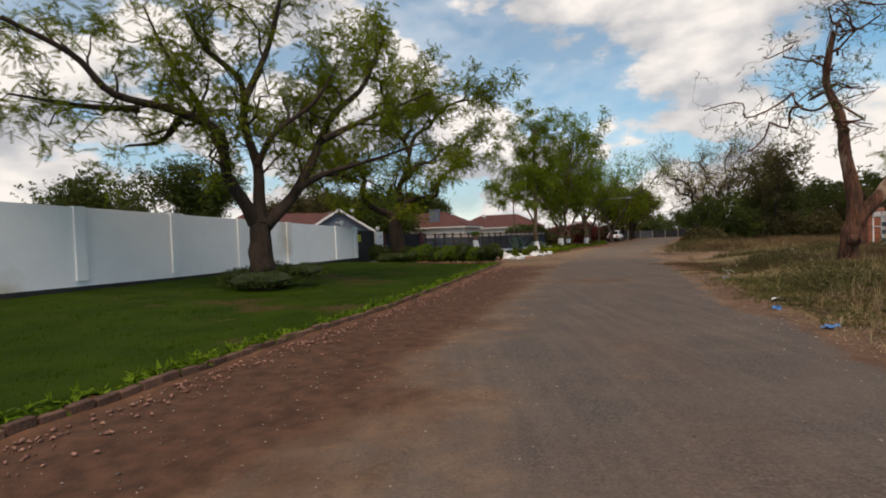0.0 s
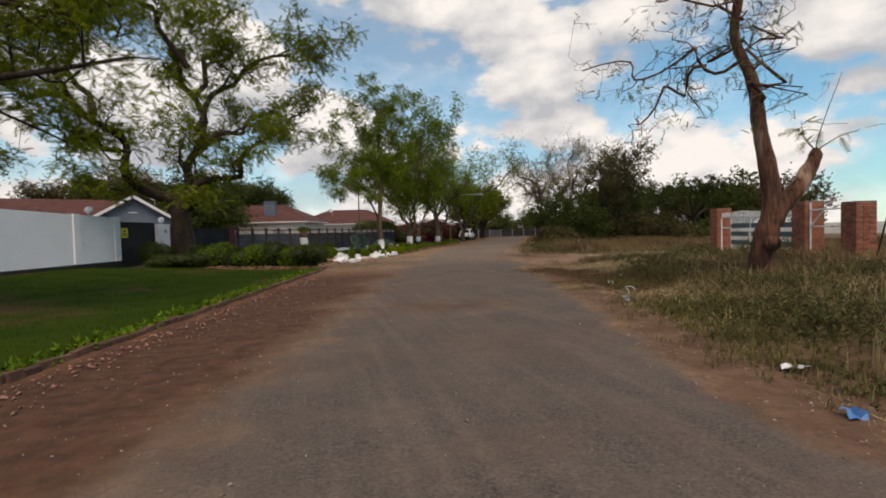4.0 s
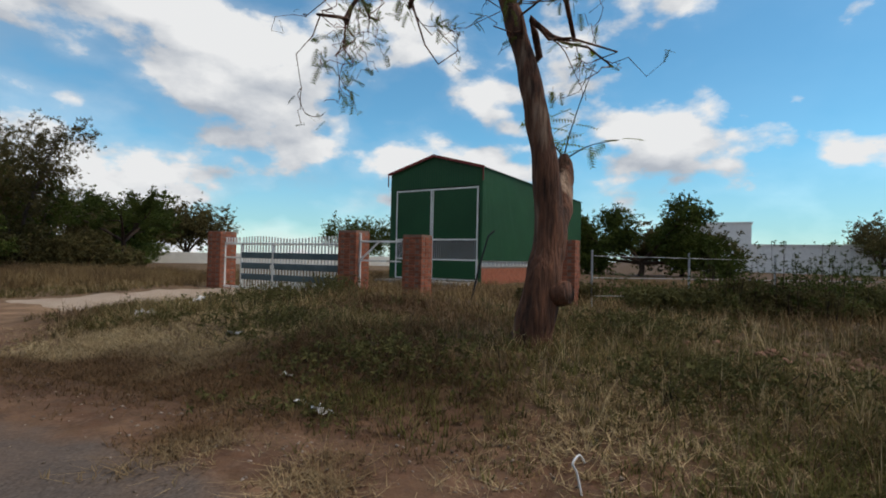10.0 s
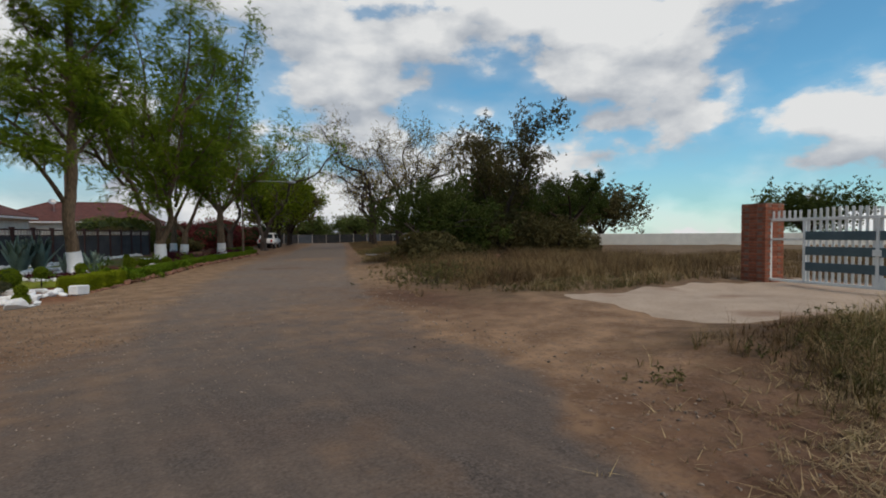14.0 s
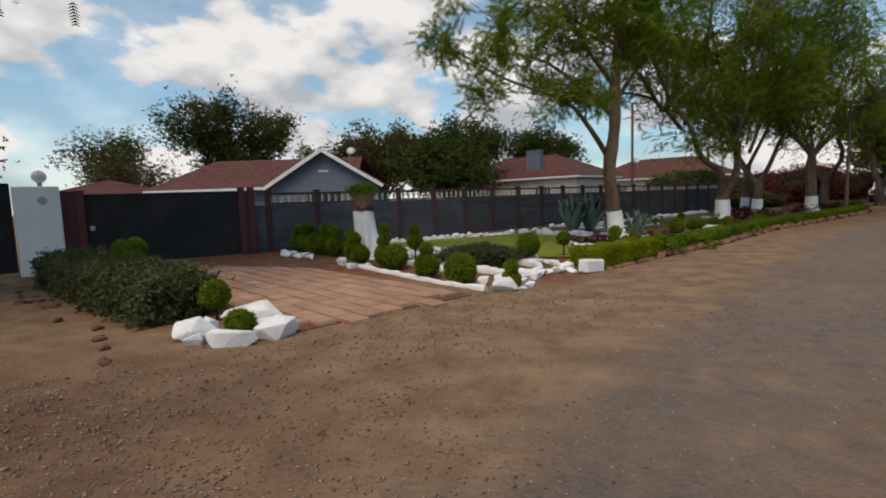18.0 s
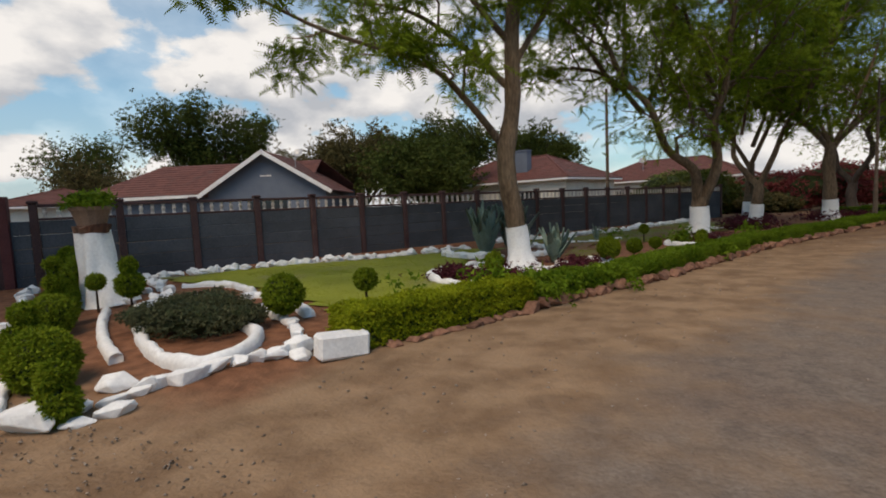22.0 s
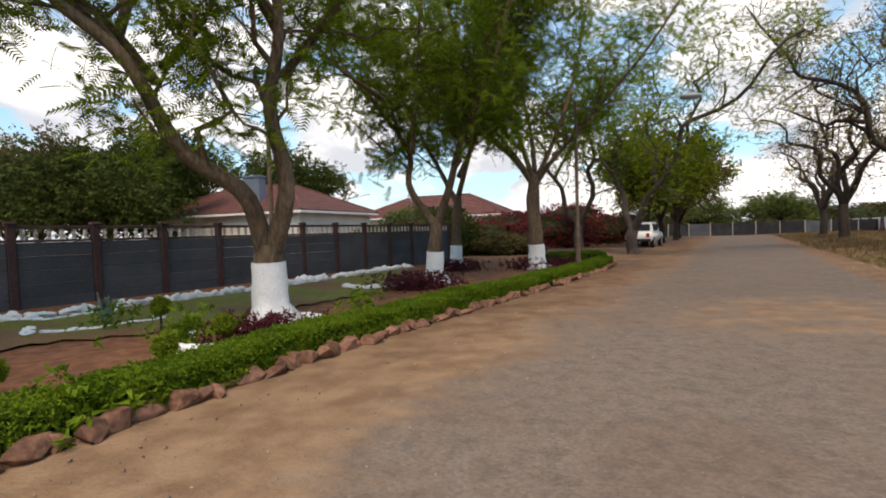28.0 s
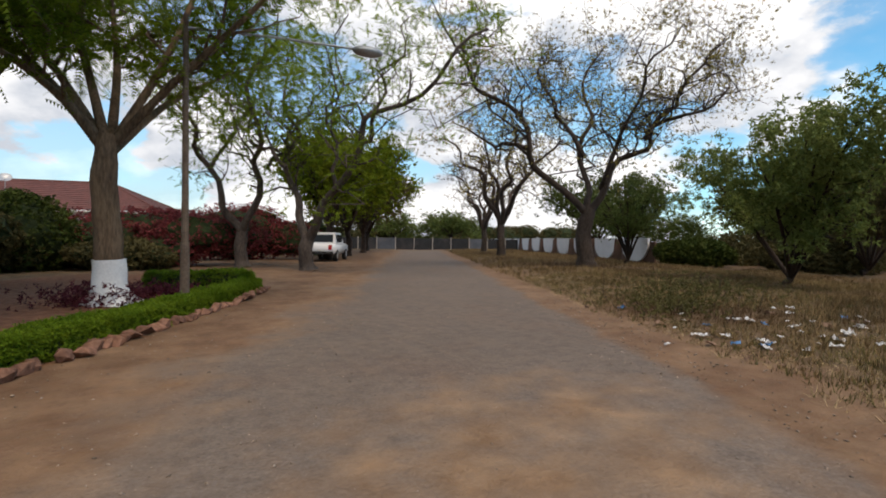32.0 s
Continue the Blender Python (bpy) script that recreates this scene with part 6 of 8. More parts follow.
tree("jacaranda_tree", 9.45, 46.1, 0.1, "slender " + JAC,
     [[(0.05, 0), (-0.02, 0.8), (-0.2, 2.1), (-0.02, 3.3), (0.0, 4.6), (0.1, 5.8), (0.0, 8.2), (0.1, 10.5)], [(-0.2, 2.4), (-0.9, 3.3), (-1.6, 3.9), (-3.2, 4.4), (-4.6, 5.1)], [(-0.1, 4.5), (-1.0, 5.5), (-1.5, 6.4)], [(-0.1, 3.6), (-1.2, 4.7), (-2.2, 5.4), (-3.6, 5.8)], [(0.0, 4.0), (0.8, 5.2), (1.6, 6.6)], [(0.05, 4.9), (0.5, 6.5), (0.4, 8.0)], [(0, 6.5), (-1.0, 8.4), (-1.6, 10.6)], [(0, 7.0), (1.2, 8.8), (2.0, 11.0)], [(0, 8.2), (0.3, 10.4), (0.2, 12.6)], [(0, 5.6), (-1.6, 7.0), (-3.0, 8.4)]],
     (0.951, 0.31), 0.205, 6, limb=0.5, leaf_n=9500, leaf_size=0.36, twig=1.35, levels=2, gap=0.45, bark=M_barkrow, leaves=M_leafrow, group="roadside jacarandas", band=0.86, taper=0.5, spread=0.16, depth=0.5)
tree("jacaranda_tree", 12.9, 52.4, 0.1, "forked " + JAC,
     [[(0, 0), (0, 0.7), (0, 1.25)], [(-0.05, 1.15), (-0.25, 2.0), (-1.0, 2.6), (-1.5, 3.7), (-2.2, 4.4), (-2.8, 5.5), (-3.4, 6.4)], [(0.05, 1.1), (0.35, 2.1), (0.2, 3.2), (0.4, 4.2), (0.4, 5.6), (0.6, 7.4)], [(-1.5, 3.7), (-2.5, 4.9), (-3.9, 5.3), (-5.6, 5.0)], [(-2.2, 4.4), (-3.6, 6.0), (-5.2, 6.8)], [(-1.4, 3.9), (-0.9, 5.0), (-0.7, 6.3)], [(0.3, 3.8), (1.4, 5.0), (2.4, 6.6)], [(0.3, 4.4), (-0.5, 6.0), (-1.0, 7.6)], [(0.5, 6.5), (0.9, 9.2), (0.6, 12.2)], [(-2.0, 4.3), (-1.8, 7.4), (-2.0, 10.4)], [(0.5, 6.8), (2.4, 9.0), (3.2, 11.0)], [(-0.7, 6.0), (-0.4, 9.0), (-0.8, 11.6)]],
     (0.972, 0.237), 0.25, 7, up_pull=0.3, leaf_n=10000, leaf_size=0.37, twig=1.6, levels=2, gap=0.38, bark=M_barkrow, leaves=M_leafrow, group="roadside jacarandas", band=0.98, spread=0.22, depth=0.6)
V_LIMBS = [[(0, 0), (0.05, 1.1), (0.1, 1.6)], [(0.1, 1.5), (-0.5, 2.6), (-0.4, 3.6), (-1.0, 4.8), (-2.2, 6.8), (-3.0, 10.6)], [(0.1, 1.5), (0.4, 2.6), (0.6, 3.6), (1.2, 5.2), (1.6, 8.0), (1.4, 12.2)], [(0.7, 3.8), (1.8, 5.0), (3.0, 7.4), (3.4, 10.2)], [(-0.5, 3.4), (-0.4, 5.0), (-0.3, 8.4), (-0.6, 11.4)], [(0.9, 5.2), (2.2, 6.6), (3.6, 8.2)], [(-1.2, 4.8), (-2.6, 5.6), (-3.8, 7.0)], [(0.9, 6.0), (0.2, 8.4), (0.4, 11.0)]]
SLIM = [[(0, 0), (0.04, 1.4), (0.1, 2.6)], [(0.1, 2.4), (-0.5, 4.0), (-1.4, 6.4), (-2.2, 9.6)], [(0.1, 2.5), (0.3, 4.6), (0.5, 7.8), (0.4, 11.6)], [(0.2, 3.4), (1.2, 5.0), (2.2, 7.0), (2.8, 9.8)], [(0.3, 5.0), (-0.6, 7.4), (-0.6, 10.4)]]
BROOM = [[(0, 0), (-0.05, 1.2), (-0.12, 2.3), (-0.06, 3.2)], [(-0.1, 2.9), (-0.9, 3.9), (-2.2, 4.7), (-3.4, 4.9)], [(-0.1, 3.0), (-0.7, 4.6), (-1.7, 6.6), (-2.4, 9.2)], [(-0.1, 3.1), (-0.3, 5.2), (-0.8, 8.0), (-0.7, 11.6)], [(0.0, 3.1), (0.4, 5.2), (0.6, 8.2), (1.0, 12.0)], [(0.0, 3.0), (0.9, 4.8), (1.7, 7.0), (2.4, 10.2)], [(0.0, 2.9), (1.0, 4.0), (2.3, 5.0), (3.6, 5.8)], [(0.0, 3.0), (0.8, 4.2), (2.4, 6.4), (3.4, 8.4)], [(-0.1, 3.0), (-1.2, 4.6), (-3.0, 6.4), (-3.8, 8.0)]]
for x, y, limbs, r0, sd in ((14.9, 57.95, V_LIMBS, 0.2, 8), (15.2, 63.2, SLIM, 0.19, 9), (18.05, 62.1, BROOM, 0.25, 10)):
    tree("jacaranda_tree", x, y, 0.1, ("straight-stemmed " if limbs is BROOM else "slim " if limbs is SLIM else "forked ") + JAC, limbs,
         (0.95, 0.3), r0, sd, leaf_n=8600 if limbs is V_LIMBS else 7000, leaf_size=0.40, up_pull=0.3, twig=1.6, levels=2, gap=0.4, bark=M_barkrow, leaves=M_leafrow, group="roadside jacarandas", band=0.86, spread=0.25, depth=0.8, limb=0.5 if limbs is BROOM else 0.75)

# bare and thinly leaved trees further on
tree("bare_tree", 37.6, 69.0, 0.1, "large nearly bare spreading tree with dark twisted limbs",
     [[(0, 0), (-0.2, 1.6), (0.05, 3.0)], [(-0.1, 2.8), (-2.5, 5.1), (-3.6, 7.4), (-5.6, 8.9), (-6.6, 11.5)], [(0.0, 2.9), (-0.1, 4.4), (-0.2, 6.9), (0.0, 10.0), (0.4, 12.4)], [(0.2, 3.0), (2.0, 5.8), (3.7, 7.0), (6.5, 8.7)], [(-0.2, 5.6), (-1.9, 8.6), (-2.9, 11.6)], [(0.6, 4.0), (1.8, 7.5), (3.2, 10.5)], [(2.6, 6.4), (4.4, 8.8), (5.8, 10.8)], [(-3.0, 6.2), (-5.2, 6.6), (-7.4, 8.2)]],
     (0.72, -0.69), 0.43, 12, wild=0.34, limb=0.6, bark=M_barkbare, leaves=M_leafyellow, leaf_n=5500, leaf_size=0.22, template=SPRAY, twig=2.3, levels=3, gap=0.46, depth=0.6, spread=0.2, bare=0.3)
tree("bare_tree", 42.5, 83.0, 0.1, "bare grey tree with fine twigs by the road", free_limbs(np.random.default_rng(3), 10.5, 6.0, 6, 2.6), (0.8, -0.6), 0.36, 13, wild=0.32, bark=M_barkbare, leaves=M_leafyellow, leaf_n=900, leaf_size=0.3, template=SPRAY, twig=2.2, levels=3, gap=0.8, spread=0.2)
tree("bare_tree", 47.5, 93.0, 0.1, "bare grey tree with fine twigs by the road", free_limbs(np.random.default_rng(4), 10.0, 5.5, 6, 2.4), (0.8, -0.6), 0.32, 14, wild=0.32, bark=M_barkbare, leaves=M_leafolive, leaf_n=1200, leaf_size=0.3, template=SPRAY, twig=2.2, levels=3, gap=0.85, spread=0.2)
TW1 = [[(0, 0), (-0.1, 0.7), (0.0, 1.5)], [(0.0, 1.3), (1.2, 3.4), (2.6, 5.6), (4.6, 7.2), (7.2, 8.6)], [(-0.1, 1.4), (-1.0, 4.0), (-1.2, 6.8), (-2.2, 9.8)], [(1.2, 3.4), (1.0, 6.4), (1.6, 10.4)], [(2.6, 5.6), (3.2, 8.2), (4.4, 10.4)], [(-1.0, 4.4), (-2.6, 6.0), (-4.2, 8.0)]]
TW2 = [[(0, 0), (-0.1, 0.9), (0.0, 1.8)], [(0.0, 1.6), (-1.2, 3.8), (-2.0, 6.4), (-4.0, 8.8)], [(0.0, 1.7), (1.1, 4.2), (1.0, 6.8), (2.2, 10.0)], [(-1.4, 4.6), (-0.6, 7.4), (-0.4, 10.6)], [(1.1, 4.6), (2.6, 6.4), (4.0, 8.4)]]
for k, (x, y, l, r0) in enumerate(((24.3, 72.2, TW1, 0.33), (22.0, 75.0, TW2, 0.3))):
    tree("twisted_tree", x, y, 0.0, "twisted tree with thin yellow-green crown by the road", l, (0.904, -0.427), r0, 15 + k, wild=0.3, bark=M_barkgrey, leaves=M_leafrow, leaf_n=3600, leaf_size=0.32, template=FROND_S, twig=1.9, levels=2, gap=0.5, spread=0.3, depth=0.6, group="twisted trees")
for k, (x, y, h, w, nn, mt) in enumerate(((28.0, 82.0, 7.0, 3.4, 2700, M_leaf), (31.5, 88.5, 8.0, 4.0, 4000, M_leaf), (35.5, 96.0, 7.5, 4.2, 4500, M_leafolive), (38.5, 103.0, 8, 4.5, 4500, M_leaf), (57, 116, 3.6, 4, 2600, M_leafmid), (50, 122, 3.4, 4, 2600, M_leafmid), (40, 118, 5, 5, 3000, M_leafolive), (64, 128, 4.4, 5, 2600, M_leafolive))):
    tree("leafy_tree", x, y, 0.0, "full green roadside tree with rounded crown", free_limbs(np.random.default_rng(50 + k), h, w, 7, 2.0), (0.9, -0.43), 0.26, 30 + k, leaves=mt, leaf_n=nn, leaf_size=0.5, template=SPRAY_FAR, twig=1.9, levels=2, gap=0.6, spread=0.45, depth=1.0, group="far roadside trees")
# thorn trees and scrub on the far side of the driveway
for k, (x, y, h, w, nn, lb) in enumerate(((29.5, 46.0, 7.4, 2.3, 5200, "thorn tree with dark olive twiggy crown"), (23.6, 45.0, 2.6, 2.2, 3000, "low dark olive thorn bush"), (30.5, 46.5, 4.6, 3.2, 3800, "low dark olive thorn bush"))):
    tree("thorn_tree", x, y, 0.15, lb + " in tall dry grass", free_limbs(np.random.default_rng(70 + k), h, w, 9, 0.7), (0.8, -0.6), 0.13, 90 + k, bark=M_barkgrey, leaves=M_leafdark if k else M_leafolive, leaf_n=nn, leaf_size=0.28, template=SPRAY, twig=1.5, levels=2, gap=0.5, spread=0.22, depth=1.0, up_pull=0.35, group="thorn scrub")
tree("flat_top_tree", 40.0, 49.0, 0.1, "flat-topped dark acacia tree standing in the grass", [[(0, 0), (0.2, 1.2), (0.1, 2.2)], [(0.1, 2.1), (-1.6, 3.4), (-3.4, 4.2)], [(0.1, 2.2), (-0.4, 3.6), (-1.0, 4.6)], [(0.1, 2.2), (1.0, 3.6), (1.6, 4.7)], [(0.2, 2.1), (2.0, 3.4), (3.6, 4.2)]], (0.85, -0.52), 0.2, 97, leaves=M_leafdark, leaf_n=3200, leaf_size=0.3, template=SPRAY, twig=1.5, levels=2, gap=0.45, spread=0.15, depth=0.9)
for k, (x, y, h, w, nn, mt, lb) in enumerate(((36.3, 59.2, 4.6, 2.45, 6000, material("leaf_bush_tree", (0.11, 0.145, 0.036), (0.25, 0.29, 0.09), 0.6, 0.6, 0.0, island=0.35, thin=0.45), "large green leafy bush tree"), (43.5, 71.5, 4.6, 2.0, 3000, M_leafmid, "olive green bush"), (47.0, 61.0, 5.0, 3.2, 3600, M_leafolive, "large olive bush"))):
    tree("bush_tree", x, y, 0.1, lb + " in dry grass", free_limbs(np.random.default_rng(170 + k), h, w, 11, 0.25), (0.8, -0.6), 0.12, 180 + k, leaves=mt, leaf_n=nn, leaf_size=0.28, template=SPRAY, twig=1.2, levels=2, gap=0.45, spread=0.2, depth=0.9, up_pull=0.2, group="bush trees")

for k, (x, y, sx, sy, sz, mt) in enumerate(((46.5, 69.0, 2.6, 2.4, 1.7, M_leafdark), (53.5, 69, 6, 4, 2.6, M_leafolive), (58, 79, 8, 4, 4.2, M_leafdark), (48.5, 63, 5, 4, 1.9, M_leafolive), (56, 63, 7, 5, 2.4, M_leafmid), (66, 72, 9, 5, 4.5, M_leafdark))):
    bush("field_bush", x, y, 0.0, sx, sy, sz, "rounded olive-green bush standing in dry grass", mt, 6000, 0.3, 600 + k, SPRAY_FAR, core=False, wood=False, lift=0.42, lumps=9, group="field bushes")

# ---- brick pillars and the white gate ----
GL = (-0.30, -0.954)
G_ANG = math.degrees(math.atan2(GL[1], GL[0]))


def gpt(s):
    return 22.72 + GL[0] * s, 24.87 + GL[1] * s


brick_me = mesh_of(boxes(((-0.112, -0.053, -0.035), (0.112, 0.053, 0.035)), bevel=0.006), M_brick)


def brick_pillar(s, w, h, label):
    """A square pillar of stretcher courses; s: its near corner along the line."""
    x, y = gpt(s)
    e = thing("brick_pillar", x, y, float(height(x, y)) - 0.05, G_ANG, label, "pillar", "brick gate pillars")
    part("core", boxes(((0.012, 0.012, 0), (w - 0.012, w - 0.012, h - 0.01))), M_mortar, e)
    n = max(2, round(w / 0.235))
    bl = w / n
    for c in range(int(h / 0.085)):
        z = 0.043 + c * 0.085
        for k in range(n):
            o = (k + 0.5) * bl
            sh = Matrix.Diagonal((bl / 0.235, 1, 1, 1))
            if c % 2:
                spots = ((o, 0.05, 0), (o, w - 0.05, 0))
                sides = ((0.05, o, 90), (w - 0.05, o, 90)) if 0 < k < n - 1 or n < 3 else ()
            else:
                spots = ((o, 0.05, 0), (o, w - 0.05, 0)) if 0 < k < n - 1 else ()
                sides = ((0.05, o, 90), (w - 0.05, o, 90))
            for px, py, a in (*spots, *sides):
                part("brick", brick_me, None, e, at=pose(px, py, z, 0, 0, a) @ sh)
    return e


brick_pillar(-6.45, 0.74, 2.25, "red brick gate pillar beside the driveway")
brick_pillar(-0.05, 0.74, 2.12, "red brick gate pillar with small lamp fitting")
brick_pillar(2.45, 0.68, 1.95, "lower red brick pillar beside the small gate")
brick_pillar(7.1, 0.6, 1.8, "red brick pillar standing alone in grass")
x, y = gpt(0.3)
lf = thing("lamp_fitting", x + 0.3, y, 2.1, 0, "small black lamp fitting on the brick pillar", "lamp")
part("base", boxes(((-0.09, -0.06, 0), (0.09, 0.06, 0.05)), bevel=0.01), M_steelblack, lf)
part("hood", boxes(((-0.05, -0.05, 0.05), (0.05, 0.05, 0.11)), bevel=0.01), M_steelblack, lf)

x, y = gpt(-5.7)
wg = thing("white_gate", x + 0.25, y, float(height(x, y)) - 0.02, G_ANG, "white tubular sliding gate with blue-grey sheet bands", "gate")
L = 5.72


def bar(lo, hi, b=0.006):
    return boxes((lo, hi), bevel=b)


part("top_rail", bar((0, -0.03, 1.72), (L, 0.03, 1.80)), M_gatewhite, wg)
part("bottom_rail", bar((0, -0.03, 0.08), (L, 0.03, 0.15)), M_gatewhite, wg)
for u in (0.0, 0.92, 2.55, L - 0.07):
    part("stile", bar((u, -0.035, 0.1), (u + 0.07, 0.035, 1.8)), M_gatewhite, wg)
part("frame_rail", bar((0.07, -0.025, 1.2), (0.92, 0.025, 1.26)), M_gatewhite, wg)
pal_me = mesh_of(bar((-0.032, -0.012, 0.12), (0.032, 0.012, 2.0), 0.004), M_gatewhite)
sho_me = mesh_of(bar((-0.03, -0.012, 1.74), (0.03, 0.012, 2.0), 0.004), M_gatewhite)
for u in np.arange(0.12, 0.9, 0.145):
    part("paling", sho_me, None, wg, at=pose(u, 0.0, 0, 0, 0, 0))
n = 32
for k in range(n):
    u = 1.05 + (L - 1.2) * k / (n - 1)
    part("paling", pal_me, None, wg, at=pose(u, 0.0, 0.045 * math.sin(k / n * 9), 0, 0, 0))
for z in (0.42, 0.83, 1.22):
    for u0, u1 in ((0.99, 2.54), (2.63, L - 0.08)):
        part("sheet_band", bar((u0, -0.04, z), (u1, -0.016, z + 0.22), 0.004), M_gateblue, wg, "blue-grey sheet band")
part("bottom_sheet", bar((2.63, -0.034, 0.12), (L - 0.08, -0.016, 0.36), 0.004), M_gatewhite, wg, "white sheet")
part("lock_box", bar((2.5, -0.07, 0.85), (2.68, -0.045, 1.0)), M_gatewhite, wg)

x, y = gpt(0.75)
pg = thing("pedestrian_gate", x + 0.2, y, float(height(x, y)), G_ANG, "small white tubular gate with diagonal brace", "gate")
part("stile", bar((0, -0.025, 0.15), (0.06, 0.025, 1.92)), M_gatewhite, pg)
part("top_rail", bar((0.06, -0.02, 1.62), (1.6, 0.02, 1.68)), M_gatewhite, pg)
part("middle_rail", bar((0.06, -0.02, 1.0), (1.6, 0.02, 1.05)), M_gatewhite, pg)
bm = bmesh.new()
box(bm, (0, -0.02, -0.025), (0.95, 0.02, 0.025), pose(0.04, 0, 1.04, 0, -40, 0))
part("brace", bm, M_gatewhite, pg)

# ---- the green shed ----
SH_S, SH_F = (0.922, -0.387), (-0.387, -0.922)     # along the side, along the front
shed = thing("green_shed", 35.33, 26.67, 0, math.degrees(math.atan2(SH_F[1], SH_F[0])), "dark green corrugated steel shed with white-framed doors", "shed")
SW, SL, EV, AP = 6.1, 17.5, 6.3, 7.1
# local x: along the front from its far corner; local y: back into the shed
bm = bmesh.new()
nx = 2 * round(SL / 0.16)


def ribs(a, b, cnt, z0, z1, nrm, depth=0.025):
    """A corrugated upright sheet from a to b."""
    a, b = Vector((*a, 0)), Vector((*b, 0))
    z1f = z1 if callable(z1) else (lambda t: z1)
    vs = []
    for k in range(cnt + 1):
        t = k / cnt
        p = a.lerp(b, t) + Vector((*nrm, 0)) * depth * (k % 2)
        vs.append((bm.verts.new((p.x, p.y, z0)), bm.verts.new((p.x, p.y, z1f(t)))))
    for (q0, q1), (q2, q3) in zip(vs, vs[1:]):
        bm.faces.new((q0, q2, q3, q1))


gable_top = lambda t: EV + (AP - EV) * (1 - abs(2 * t - 1))
ribs((SW, 0), (SW, SL), nx, 1.35, EV, (1, 0))
ribs((0, SL), (0, 0), nx, 1.35, EV, (-1, 0))
ribs((SW, SL), (0, SL), 76, 1.35, gable_top, (0, 1))
part("side_sheet", bm, M_green, shed)
bm = bmesh.new()
ribs((0, 0), (0.42, 0), 6, 0.2, lambda t: EV + 0.12 * t, (0, -1))
ribs((SW - 0.2, 0), (SW, 0), 4, 0.2, lambda t: EV + 0.06 * (1 - t), (0, -1))
ribs((0.42, 0), (SW - 0.2, 0), 70, 5.35, lambda t: EV + (AP - EV) * (1 - abs(2 * ((0.42 + t * (SW - 0.62)) / SW) - 1)), (0, -1))
part("front_sheet", bm, M_green, shed)
bm = bmesh.new()
for sgn, xa, xb in ((1, -0.12, SW / 2), (-1, SW + 0.12, SW / 2)):
    vs = []
    for k in range(130):
        yy = -0.12 + (SL + 0.24) * k / 129
        dz = 0.025 * (k % 2)
        za = EV - 0.03
        vs.append((bm.verts.new((xa, yy, za + dz)), bm.verts.new((xb, yy, AP + dz))))
    for (q0, q1), (q2, q3) in zip(vs, vs[1:]):
        bm.faces.new((q0, q2, q3, q1))
part("roof_sheet", bm, M_green, shed)
for nm, a, b in (("verge_trim", (-0.15, EV - 0.02), (SW / 2, AP + 0.05)), ("verge_trim", (SW / 2, AP + 0.05), (SW + 0.15, EV - 0.02))):
    bm = bmesh.new()
    d = Vector((b[0] - a[0], 0, b[1] - a[1]))
    box(bm, (0, -0.02, -0.09), (d.length, 0.02, 0.05), Matrix.Translation((a[0], -0.15, a[1])) @ pose(0, 0, 0, 0, -math.degrees(math.atan2(d.z, d.x)), 0))
    part(nm, bm, M_redtrim, shed, "dark red edge trim")
for xx in (-0.12, SW + 0.06):
    part("corner_trim", boxes(((xx, -0.17, EV - 0.75), (xx + 0.06, -0.13, EV - 0.05))), M_redtrim, shed, "dark red corner trim")
plinth_h = 1.0
bk = thing("shed_plinth", 35.33, 26.67, 0, math.degrees(math.atan2(SH_F[1], SH_F[0])), "low red brick wall under the shed's mesh strip", "wall", kind="structure")
part("core", boxes(((SW - 0.2, 0.0, -0.3), (SW, SL, plinth_h - 0.02)), ((0, 0, -0.3), (0.2, SL, plinth_h - 0.02)), ((0, SL - 0.2, -0.3), (SW, SL, plinth_h - 0.02))), M_mortar, bk)
bm = bmesh.new()
for c in range(int(plinth_h / 0.085)):
    for k in range(int(SL / 0.235)):
        yy = 0.02 + k * 0.235 + (0.117 if c % 2 else 0)
        box(bm, (SW - 0.1, yy, c * 0.085), (SW + 0.012, yy + 0.225, c * 0.085 + 0.075))
tagged(part("bricks", bm, M_brick, bk), kind="stuff")
part("coping", boxes(((SW - 0.22, -0.02, plinth_h), (SW + 0.03, SL, plinth_h + 0.05))), M_concrete, bk)
bm = bmesh.new()
for k in range(int(SL / 0.5)):
    cyl(bm, SW - 0.08, 0.3 + k * 0.5, 1.05, 1.36, 0.015, n=5)
box(bm, (SW - 0.10, 0, 1.3), (SW - 0.05, SL, 1.36))
part("mesh_strip_frame", bm, M_gatewhite, shed)
part("mesh_strip", boxes(((SW - 0.09, 0.05, 1.05), (SW - 0.082, SL - 0.05, 1.35))), M_metalgrey, shed, "pale grey mesh strip under the sheeting")
